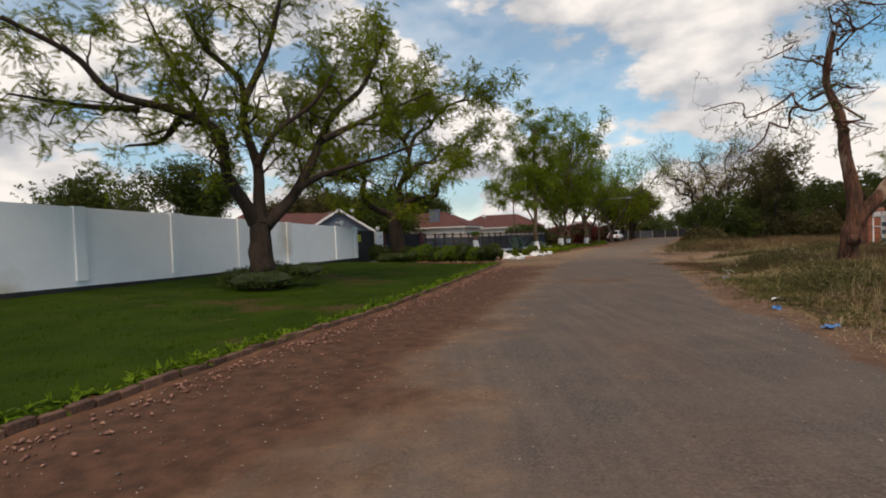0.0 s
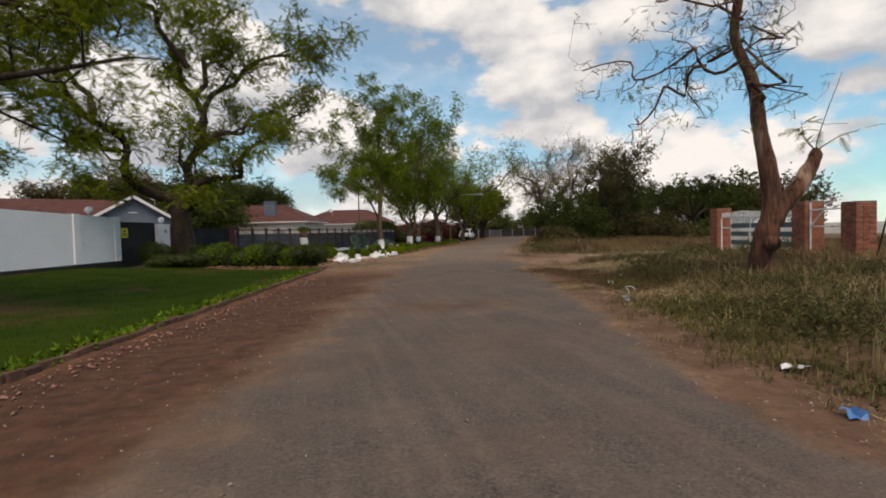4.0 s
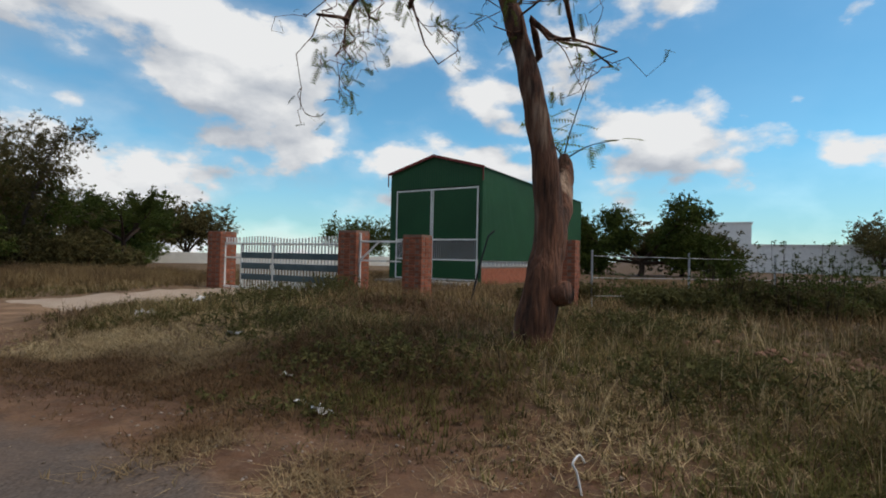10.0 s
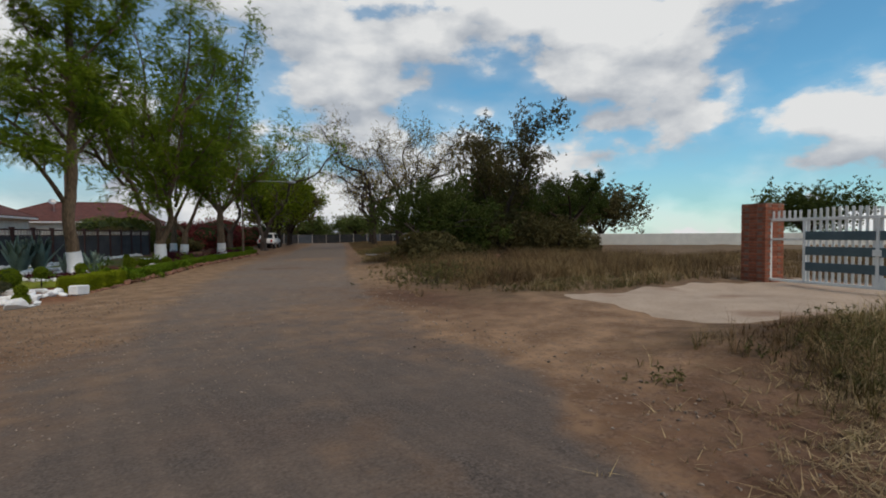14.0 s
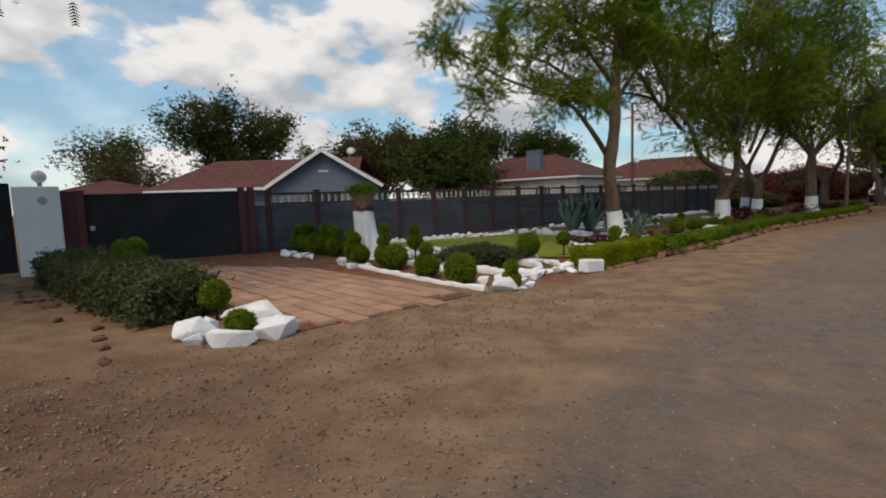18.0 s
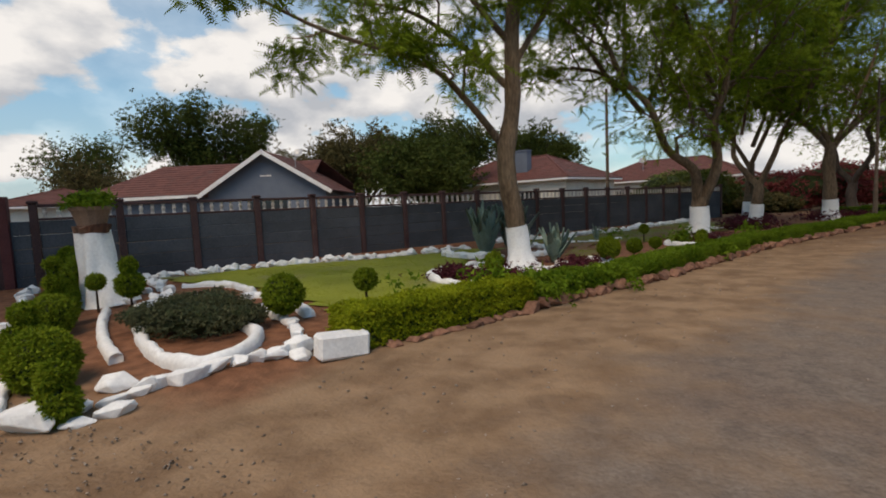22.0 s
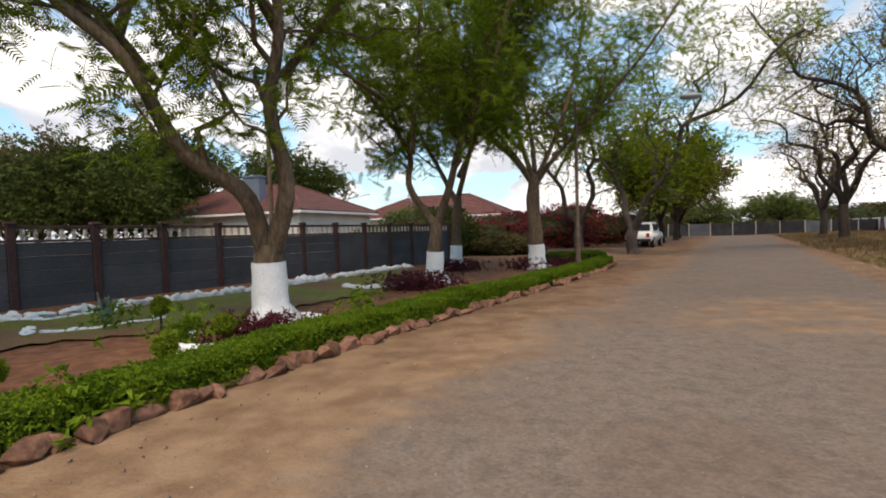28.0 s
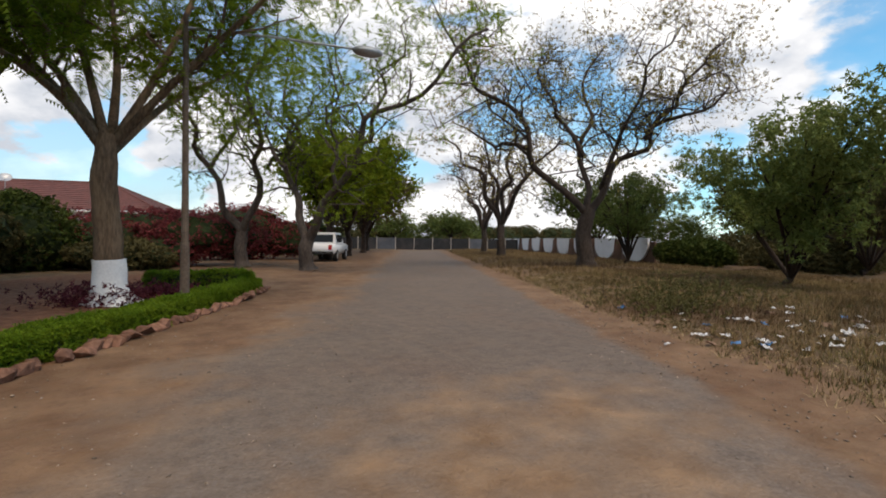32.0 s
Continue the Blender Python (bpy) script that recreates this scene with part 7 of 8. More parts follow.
for nm, u0, u1 in (("shed_door", 0.46, 2.92), ("shed_door", 2.98, SW - 0.24)):
    dz0, dz1 = 0.25, 5.28
    d = part(nm, boxes(((u0 + 0.06, -0.02, 2.52), (u1 - 0.06, 0.0, dz1 - 0.06))), M_green, shed, "green sheet door leaf with white frame")
    part("frame", boxes(((u0, -0.05, dz0), (u0 + 0.07, 0.02, dz1)), ((u1 - 0.07, -0.05, dz0), (u1, 0.02, dz1)), ((u0 + 0.07, -0.05, dz1 - 0.08), (u1 - 0.07, 0.02, dz1)), ((u0 + 0.07, -0.05, 2.42), (u1 - 0.07, 0.02, 2.50)), ((u0 + 0.07, -0.05, 1.32), (u1 - 0.07, 0.02, 1.40)), ((u0 + 0.07, -0.05, dz0), (u1 - 0.07, 0.02, dz0 + 0.07))), M_gatewhite, d, "white steel frame")
    for k in range(1, 22):
        part("grille_bar", cyl(bmesh.new(), u0 + 0.07 + (u1 - u0 - 0.14) * k / 22, -0.01, 1.4, 2.42, 0.014, n=5), M_gatewhite, d)
    part("lower_sheet", boxes(((u0 + 0.07, -0.02, dz0 + 0.07), (u1 - 0.07, 0.0, 1.32))), M_green, d)
part("shed_floor", boxes(((0.2, 0.1, 0.0), (SW - 0.2, SL - 0.2, 0.12)), ((0.3, -1.8, -0.05), (SW - 0.3, -0.05, 0.2))), M_concrete, shed, "pale concrete floor slab")


# ---- houses behind the walls ----
def roof_slab(bm, quad, t=0.1):
    vs = [Vector(q) for q in quad]
    n = (vs[1] - vs[0]).cross(vs[-1] - vs[0]).normalized()
    lo = [bm.verts.new(v) for v in vs]
    hi = [bm.verts.new(v + n * t) for v in vs]
    bm.faces.new(lo[::-1])
    bm.faces.new(hi)
    m = len(vs)
    for i in range(m):
        j = (i + 1) % m
        bm.faces.new((lo[i], lo[j], hi[j], hi[i]))


def tile_courses(roof, a, b, c, d, rows):
    """Overlapping courses on a slope, each a part of the roof: a-b at the eave, d-c at the ridge."""
    a, b, c, d = map(Vector, (a, b, c, d))
    n = (b - a).cross(d - a).normalized()
    for k in range(rows):
        t0, t1 = k / rows, (k + 1) / rows + 0.02
        p, q = a.lerp(d, t0), b.lerp(c, t0)
        r2, s2 = b.lerp(c, min(t1, 1)), a.lerp(d, min(t1, 1))
        bm = bmesh.new()
        roof_slab(bm, (p + n * 0.05, q + n * 0.05, r2 + n * 0.012, s2 + n * 0.012), 0.035)
        part("tile_course", bm, M_rooftile, roof)


def roof_base(slopes):
    bm = bmesh.new()
    for a, b, c, d in slopes:
        bm.faces.new([bm.verts.new(Vector(q) - Vector((0, 0, 0.01))) for q in ((a, b, c, d) if c != d else (a, b, c))])
    return bm


def hip_house(x, y, rz, w, d, ev, rg, wallmat, label, chimney=None, win=()):
    e = thing("house", x, y, 0, rz, label, "house", "houses behind the wall")
    part("wall", boxes(((-w / 2, -d / 2, 0), (w / 2, d / 2, ev))), wallmat, e)
    o = 0.55
    W, D = w / 2 + o, d / 2 + o
    rl = max(0.3, W - D)
    slopes = (((-W, -D, ev), (W, -D, ev), (rl, 0, rg), (-rl, 0, rg)), ((W, D, ev), (-W, D, ev), (-rl, 0, rg), (rl, 0, rg)), ((W, -D, ev), (W, D, ev), (rl, 0, rg), (rl, 0, rg)), ((-W, D, ev), (-W, -D, ev), (-rl, 0, rg), (-rl, 0, rg)))
    roof = part("roof", roof_base(slopes), M_rooftile, e, "red tiled hipped roof")
    for q in slopes:
        tile_courses(roof, *q, 14)
    bm = bmesh.new()
    for a, b in (((-rl, 0, rg), (rl, 0, rg)), ((-W, -D, ev), (-rl, 0, rg)), ((W, -D, ev), (rl, 0, rg)), ((W, D, ev), (rl, 0, rg)), ((-W, D, ev), (-rl, 0, rg))):
        v_, f_ = tube(np.array([a, b], float) + (0, 0, 0.07), [0.09, 0.09], 8)
        vs = [bm.verts.new(q) for q in v_]
        for q in f_:
            bm.faces.new([vs[i] for i in q])
    part("ridge_tiles", bm, M_rooftile, e)
    part("fascia", boxes(((-W, -D, ev - 0.16), (W, -D + 0.03, ev)), ((-W, D - 0.03, ev - 0.16), (W, D, ev)), ((-W, -D, ev - 0.16), (-W + 0.03, D, ev)), ((W - 0.03, -D, ev - 0.16), (W, D, ev))), M_fascia, e)
    if chimney:
        cx, cy, cw, ct = chimney
        c = part("chimney", boxes(((cx - cw / 2, cy - 0.35, 0), (cx + cw / 2, cy + 0.35, ct)), ((cx - cw / 2 - 0.06, cy - 0.41, ct), (cx + cw / 2 + 0.06, cy + 0.41, ct + 0.12)), bevel=0.01), M_bluewall, e, "grey plastered chimney")
    for u, s, z in win:
        wn_ = part("window", boxes(((u - s / 2, -d / 2 - 0.03, z), (u + s / 2, -d / 2 + 0.02, z + 1.0))), M_glass, e, "dark window pane")
        part("frame", boxes(((u - s / 2 - 0.05, -d / 2 - 0.05, z - 0.06), (u + s / 2 + 0.05, -d / 2 - 0.031, z)), ((u - s / 2 - 0.05, -d / 2 - 0.05, z + 1.0), (u + s / 2 + 0.05, -d / 2 - 0.031, z + 1.06)), ((u - 0.02, -d / 2 - 0.05, z), (u + 0.02, -d / 2 - 0.031, z + 1))), M_fascia, wn_)
    return e


# the blue-grey house: a hipped body and a gabled wing that faces the road
H1A = 25.0
h1 = thing("house", -10.8, 59.5, 0, H1A, "blue-grey house with red tiled gable roof and white fascia", "house", "houses behind the wall")
GW, GE, GA_ = 3.7, 2.95, 5.25
bm = bmesh.new()
vs = [bm.verts.new(q) for q in ((-GW, 0, 0), (GW, 0, 0), (GW, 0, GE), (0, 0, GA_ - 0.15), (-GW, 0, GE))]
bm.faces.new(vs)
ext = bmesh.ops.extrude_face_region(bm, geom=bm.faces[:])
bmesh.ops.translate(bm, verts=[q for q in ext["geom"] if isinstance(q, bmesh.types.BMVert)], vec=(0, 7.0, 0))
part("gable_wall", bm, M_bluewall, h1)
part("body_wall", boxes(((-13, 2.5, 0), (3.7, 9.5, GE))), M_bluewall, h1)
slopes = (((-GW - 0.5, 6.5, GE - 0.32), (-GW - 0.5, -0.5, GE - 0.32), (0, -0.5, GA_), (0, 6.5, GA_)), ((GW + 0.5, -0.5, GE - 0.32), (GW + 0.5, 6.5, GE - 0.32), (0, 6.5, GA_), (0, -0.5, GA_)),
          ((-13.6, 1.9, GE - 0.1), (2.0, 1.9, GE - 0.1), (2.0, 6, GA_ - 0.1), (-9.8, 6, GA_ - 0.1)), ((4.2, 10.1, GE - 0.1), (-13.6, 10.1, GE - 0.1), (-9.8, 6, GA_ - 0.1), (2, 6, GA_ - 0.1)), ((-13.6, 10.1, GE - 0.1), (-13.6, 1.9, GE - 0.1), (-9.8, 6, GA_ - 0.1), (-9.8, 6, GA_ - 0.1)))
roof = part("roof", roof_base(slopes), M_rooftile, h1, "red tiled roof")
for q in slopes:
    tile_courses(roof, *q, 13)
bm = bmesh.new()
for a, b in (((-GW - 0.5, -0.52, GE - 0.3), (0, -0.52, GA_ + 0.02)), ((0, -0.52, GA_ + 0.02), (GW + 0.5, -0.52, GE - 0.3))):
    d = Vector(b) - Vector(a)
    box(bm, (0, -0.02, -0.2), (d.length, 0.02, 0.04), Matrix.Translation(a) @ pose(0, 0, 0, 0, -math.degrees(math.atan2(d.z, d.x)), 0))
box(bm, (-13.6, 1.86, GE - 0.28), (-GW, 1.9, GE - 0.08))
part("fascia", bm, M_fascia, h1, "white painted barge boards")
part("gable_vent", boxes(((-0.35, -0.02, 3.72), (0.35, 0.02, 3.8))), M_fascia, h1, "white vent slot")
part("window", boxes(((-1.2, -0.04, 1.0), (1.2, 0.0, 2.2))), M_glass, h1)


def dish(x, y, z, rz, s, label):
    e = thing("satellite_dish", x, y, z, rz, label, "satellite dish", "satellite dishes")
    bm = bmesh.new()
    bmesh.ops.create_uvsphere(bm, u_segments=20, v_segments=12, radius=s)
    bmesh.ops.delete(bm, geom=[q for q in bm.verts if q.co.z > -0.72 * s], context="VERTS")
    bmesh.ops.transform(bm, matrix=pose(0, 0, 0.55 * s + 0.55, -55, 0, 0), verts=bm.verts)
    part("bowl", bm, M_metalgrey, e, smooth=True)
    part("mast", cyl(bmesh.new(), 0, 0.1, -0.6, 0.45, 0.025, n=8), M_metalgrey, e)
    return e


dish(-9.3, 60.6, 4.6, 200, 0.62, "grey satellite dish on the house ridge")
hip_house(-1.8, 84.0, -18, 15, 9, 3.25, 5.6, M_cream, "cream house with red hipped roof and grey chimney", (2.4, -3.2, 1.5, 5.9), ((-5, 1.8, 1.2), (4, 1.8, 1.2)))
hip_house(11.5, 101.0, -15, 16, 9, 3.2, 5.6, M_cream, "distant cream house with orange-red hipped roof", None, ((-4, 1.6, 1.2), (4, 1.6, 1.2)))
dish(8.5, 98.5, 5.0, 190, 0.8, "grey satellite dish above the distant roof")
hip_house(-38, 62.0, -30, 12, 9, 2.8, 4.3, M_cream, "distant low house with pale red roof")
for k, (x, y, h, w, nn, mt) in enumerate(((-35.3, 76.5, 13.0, 6.0, 12000, M_leafdark), (-49.5, 70.3, 10.0, 2.6, 3500, M_leafdark), (-17.5, 80.0, 8.6, 5.0, 11000, M_leafolive), (-10.0, 82.5, 8.6, 5.0, 12000, M_leafdark), (-3.5, 96.0, 9.0, 5.0, 9000, M_leafdark), (-24.0, 84.0, 8.0, 5.0, 9000, M_leafolive), (-7.5, 74.0, 5.6, 3.4, 8000, M_leafdark), (-43, 68, 6.5, 3.0, 2500, M_leafolive), (-26, 42, 6.0, 3.2, 3000, M_leafdark), (-34, 30, 8, 5, 3500, M_leafdark))):
    tree("garden_tree", x, y, 0, "dark green garden tree behind the houses", free_limbs(np.random.default_rng(120 + k), h, w, 10, h * 0.2), (0.95, 0.3), 0.2, 140 + k, leaves=mt, leaf_n=nn, leaf_size=0.48, template=SPRAY_FAR, twig=1.9, levels=2, gap=0.5, spread=0.5, up_pull=0.05, depth=0.9, group="background trees")

# ---- lamp posts, poles ----
lp = thing("street_lamp", 19.27, 61.26, 0.05, 0, "tall weathered street lamp pole with long arm over the road", "street lamp")
part("pole", cyl(bmesh.new(), 0, 0, -0.1, 5.5, 0.07, 0.045, 12), M_wood, lp)
part("pole_foot", cyl(bmesh.new(), 0, 0, -0.1, 1.25, 0.085, 0.08, 12), M_wood, lp, "dark painted pole foot")
bm = bmesh.new()
d = Vector((22.6 - 19.27, 60.9 - 61.26, 0.1))
v_, f_ = tube(np.array([(0, 0, 5.25), tuple(d * 0.5 + Vector((0, 0, 5.3))), tuple(d + Vector((0, 0, 5.28)))]), [0.03, 0.026, 0.022], 8)
part("arm", np_mesh("arm", v_, f_), M_metalgrey, lp, smooth=True)
bm = bmesh.new()
bmesh.ops.create_uvsphere(bm, u_segments=20, v_segments=10, radius=0.34, matrix=Matrix.Translation(d + Vector((0.1, 0, 5.27))) @ pose(0, 0, 0, 0, 0, -6) @ Matrix.Diagonal((1, 0.5, 0.32, 1)))
part("lamp_head", bm, M_metalgrey, lp, "grey oval lamp head", smooth=True)
up_ = thing("utility_pole", 9.35, 60.6, 0, 0, "thin dark wooden utility pole behind the trees", "utility pole")
part("pole", cyl(bmesh.new(), 0, 0, -0.1, 6.4, 0.085, 0.06, 10), M_wood, up_)

# ---- parked cars ----
def pickup(x, y, rz, paint, label, h=1.75):
    e = thing("parked_car", x, y, 0, rz, label, "car")
    bm = bmesh.new()
    box(bm, (-2.4, -0.86, 0.45), (2.35, 0.86, 1.05), bevel=0.12)
    part("body", bm, paint, e, smooth=True)
    bm = bmesh.new()
    vs = [bm.verts.new(q) for q in ((-1.55, -0.8, 1.03), (1.1, -0.8, 1.03), (1.1, 0.8, 1.03), (-1.55, 0.8, 1.03), (-1.35, -0.68, h), (0.45, -0.68, h), (0.45, 0.68, h), (-1.35, 0.68, h))]
    for q in ((4, 5, 6, 7), (0, 1, 5, 4), (1, 2, 6, 5), (2, 3, 7, 6), (3, 0, 4, 7)):
        bm.faces.new([vs[i] for i in q])
    part("cabin", bm, paint, e)
    part("rear_window", boxes(((-1.53, -0.6, 1.15), (-1.42, 0.6, h - 0.14))), M_glass, e)
    for sgn in (-1, 1):
        part("side_window", boxes(((-1.2, sgn * 0.70, 1.15), (0.5, sgn * 0.785, h - 0.14))), M_glass, e)
        part("tail_light", boxes(((-2.43, sgn * 0.62 - 0.1, 0.72), (-2.38, sgn * 0.62 + 0.1, 1.0))), M_stripe, e, "red tail light")
        for u in (-1.5, 1.45):
            bm = bmesh.new()
            bmesh.ops.create_cone(bm, cap_ends=True, segments=20, radius1=0.36, radius2=0.36, depth=0.22, matrix=pose(u, sgn * 0.78, 0.36, 90, 0, 0))
            w_ = part("wheel", bm, M_rubber, e)
            bm = bmesh.new()
            bmesh.ops.create_cone(bm, cap_ends=True, segments=16, radius1=0.2, radius2=0.2, depth=0.24, matrix=pose(u, sgn * 0.78, 0.36, 90, 0, 0))
            part("rim", bm, M_metalgrey, w_)
    part("bumper", boxes(((-2.5, -0.8, 0.45), (-2.38, 0.8, 0.62)), bevel=0.02), M_plinth, e, "black bumper")
    return e


pickup(27.9, 81.6, 62, M_carwhite, "white parked car under the roadside trees")

# ---- hedges, fences and walls further along ----
bush("bougainvillea", 17.5, 77.0, 0, 7.0, 2.5, 2.7, "dark red bougainvillea over the fence", M_bougain, 8000, 0.25, 31, SPRAY_FAR, lumps=10)
bush("bougainvillea", 22.5, 83.0, 0, 6.5, 2.5, 3.4, "dark red and green bougainvillea hedge", M_bougain, 7000, 0.25, 32, SPRAY_FAR, lumps=10)
for k, (x, y, sx, sz, mt) in enumerate(((10.6, 71.0, 3.6, 1.9, M_leafmid), (12.6, 73.0, 3.0, 2.2, M_leafolive), (14.2, 74.6, 3.4, 3.0, M_leafdark), (12.0, 76.0, 3.8, 3.2, M_leafmid), (15.6, 76.6, 2.8, 2.0, M_leafdark), (17.4, 74.6, 2.6, 1.3, M_leafolive))):
    bush("garden_shrub", x, y, 0, sx, 2.6, sz, "dark green overgrown shrub past the charcoal wall", mt, 4200, 0.28, 330 + k, SPRAY_FAR, lumps=8, group="overgrown shrubs")
for k, (x, y, sx, sz, mt) in enumerate(((46, 126, 9, 3.2, M_leafolive), (55, 128, 8, 2.6, M_leafmid), (64, 126, 9, 3.4, M_leafolive), (74, 124, 9, 4.2, M_leafolive), (84, 120, 9, 4.6, M_leafolive))):
    bush("far_thicket", x, y, 0, sx, 4.0, sz, "dusty green trees and shrubs beyond the end of the road", mt, 3600, 0.5, 360 + k, SPRAY_FAR, lumps=10, group="far thickets")
bush("garden_hedge", 26.5, 90.5, 0, 7.0, 2.5, 2.6, "dark green hedge along the far properties", M_leafdark, 5000, 0.22, 35, SPRAY_FAR, lumps=10)
ef = thing("end_fence", 48.0, 110.5, 0, -24, "dark steel fence across the end of the road", "fence", kind="structure")
for k in range(14):
    part("fence_panel", boxes(((-17.4 + k * 2.5, -0.03, 0.0), (-15.0 + k * 2.5, 0.03, 1.55)), bevel=0.01), M_steelblack if k % 5 else M_panel, ef)
    part("fence_post", boxes(((-15.0 + k * 2.5, -0.07, 0), (-14.9 + k * 2.5, 0.07, 1.7)), bevel=0.01), M_concrete, ef)
# white scalloped wall with brown pillars
sw = thing("scalloped_wall", 0, 0, 0, 0, "white scalloped panels between tapering brown pillars", "wall", kind="structure")
SD = (0.42, 0.907)
S_ANG = math.degrees(math.atan2(SD[1], SD[0]))
bm = bmesh.new()
hw, hh = 1.9, 1.72
arc = [(hw * math.cos(a), 1.3 - 1.18 * math.sin(a)) for a in np.linspace(0, math.pi, 16)]
vs = [bm.verts.new((x, -0.06, z)) for x, z in [(-hw, hh), (hw, hh)] + arc]
bm.faces.new(vs)
ext = bmesh.ops.extrude_face_region(bm, geom=bm.faces[:])
bmesh.ops.translate(bm, verts=[q for q in ext["geom"] if isinstance(q, bmesh.types.BMVert)], vec=(0, 0.12, 0))
scal_me = mesh_of(bm, M_fascia)
bm = bmesh.new()
bmesh.ops.create_cone(bm, cap_ends=True, segments=4, radius1=0.42, radius2=0.3, depth=1.7, matrix=pose(0, 0, 0.85, 0, 0, 45) @ Matrix.Diagonal((1, 0.28, 1, 1)))
M_wallbrown = material("weathered_brown_paint", (0.085, 0.05, 0.036), (0.16, 0.095, 0.07), 1.5, 0.9, 0.3, 30)
pil_me = mesh_of(bm, M_wallbrown)
back_me = mesh_of(boxes(((-2.5, -0.2, -0.1), (2.5, -0.1, 1.5))), M_wallbrown)
for k in range(-1, 12):
    x, y = 48.83 + SD[0] * 5 * k, 78.1 + SD[1] * 5 * k
    part("scallop_panel", scal_me, None, sw, at=pose(x, y, 0, 0, 0, S_ANG))
    part("pillar", pil_me, None, sw, at=pose(x + SD[0] * 2.5, y + SD[1] * 2.5, 0, 0, 0, S_ANG))
    part("back_wall", back_me, None, sw, at=pose(x, y, 0, 0, 0, S_ANG))
# far white buildings and a long wall over the field
def far_block(x, y, rz, w, d, h, label, mat):
    e = thing("far_building", x, y, 0, rz, label, "building", "far buildings")
    part("wall", boxes(((-w / 2, -d / 2, 0), (w / 2, d / 2, h))), mat, e)
    part("roof_edge", boxes(((-w / 2 - 0.2, -d / 2 - 0.2, h), (w / 2 + 0.2, d / 2 + 0.2, h + 0.3))), M_fascia, e)
    for k in range(int(w / 5)):
        part("window", boxes(((-w / 2 + 2 + k * 5, -d / 2 - 0.05, h * 0.35), (-w / 2 + 4 + k * 5, -d / 2 + 0.02, h * 0.6))), M_glass, e)
    return e


far_block(117.5, -19.5, 70, 14, 10, 9.5, "tall white building beyond the field", M_fascia)
far_block(113, -36, 70, 34, 10, 5.2, "long low white building beyond the field", M_fascia)
lw = thing("far_wall", 0, 0, 0, 0, "long pale wall across the far field", "wall", kind="structure")
part("wall_run", strip_wall((110, 8), (62, 66), 0.25, 0, 0, 1.45, 1.45), M_cream, lw)
for k, (x, y, h, w) in enumerate(((63.2, 2.2, 3.4, 2.4), (58, 66, 6, 5), (75, 70, 7, 6), (92, 48, 6, 6), (105, 30, 6.5, 7), (112, 8, 6, 6), (86, 85, 8, 7), (66, 95, 8, 7), (100, -40, 8, 8), (60, -30, 8, 8))):
    tree("far_tree", x, y, 0, "distant dark green spreading tree", free_limbs(np.random.default_rng(200 + k), h, w, 9, 1.1), (0.5, -0.86), 0.25, 220 + k, leaves=M_leafdark if k % 2 else M_leafolive, leaf_n=3200, leaf_size=0.7, template=SPRAY_FAR, twig=2.2, levels=2, gap=0.7, spread=0.6, depth=1.0, group="far trees")

tree("far_tree", 60.4, 7.0, 0, "broad dark green tree with low spreading limbs beyond the shed", [[(0.0, 0), (0.1, 0.9), (0.0, 1.6)], [(0.0, 1.4), (-2.47, 1.72), (-5.13, 2.24), (-6.65, 2.11)], [(0.0, 1.5), (-2.09, 2.38), (-4.56, 3.96), (-5.32, 4.88)], [(0.0, 1.6), (-0.76, 2.9), (-1.52, 4.88), (-1.71, 6.2)], [(0.0, 1.6), (0.76, 3.04), (1.52, 5.02), (2.28, 6.34)], [(0.0, 1.5), (2.09, 2.38), (4.18, 3.83), (5.13, 4.75)], [(0.0, 1.4), (2.66, 1.58), (5.32, 2.11), (7.03, 1.85)], [(-1.52, 1.72), (-3.8, 2.9), (-6.27, 3.3)], [(1.71, 1.85), (4.37, 2.9), (6.46, 3.17)]],
     (0.3, -0.95), 0.3, 219, leaves=M_leafdark, leaf_n=11000, leaf_size=0.55, template=SPRAY_FAR, twig=1.7, levels=2, gap=0.6, spread=0.5, depth=1.0, up_pull=0.0, group="far trees")

# ---- verge grass, weeds and litter ----
def verge_points(y0, y1, d0, d1, n, seed, fall=1.0):
    r = np.random.default_rng(seed)
    y = r.uniform(y0, y1, n)
    d = d0 + (d1 - d0) * r.random(n) ** fall
    x = ex(R_EDGE, y) + d / 0.93
    w = 0.35 * nz(x, y, 0.9) + 0.22 * nz(x, y, 2.3, 1)
    off = np.abs((x - DRIVE_C[0]) * 0.27 + (y - DRIVE_C[1]) * 0.96)
    clump = nz(x, y, 0.7, 5) + 0.6 * nz(x, y, 2.0, 7) + r.normal(0, 0.35, n)
    keep = (d + w * (0.35 + 0.55 * lerp01(y, 20, 23)) > 0.12 + 0.6 * lerp01(y, 20, 25)) & ((off > 2.7 + 0.4 * w) | (x > 27)) & (clump > -0.75 - 0.45 * (1 - lerp01(y, 20, 22)) + 1.25 * (1 - lerp01(d, 1.2, 4.4)) * lerp01(y, 20.3, 22.3) * (1 - lerp01(y, 45, 48)))
    keep &= r.random(n) < (1 - 0.85 * lerp01(d, 5.0, 9.0) * (d1 == 9)) * lerp01(y, -7, 3)
    keep &= ~((x > 34) & (x < 54) & (y > 13) & (y < 27.5))
    keep &= ~((d < 2.6) & (y > 31.5) & (y < 34.5))
    x, y = x[keep], y[keep]
    return np.column_stack([x, y, height(x, y)]), clump[keep], d[keep]


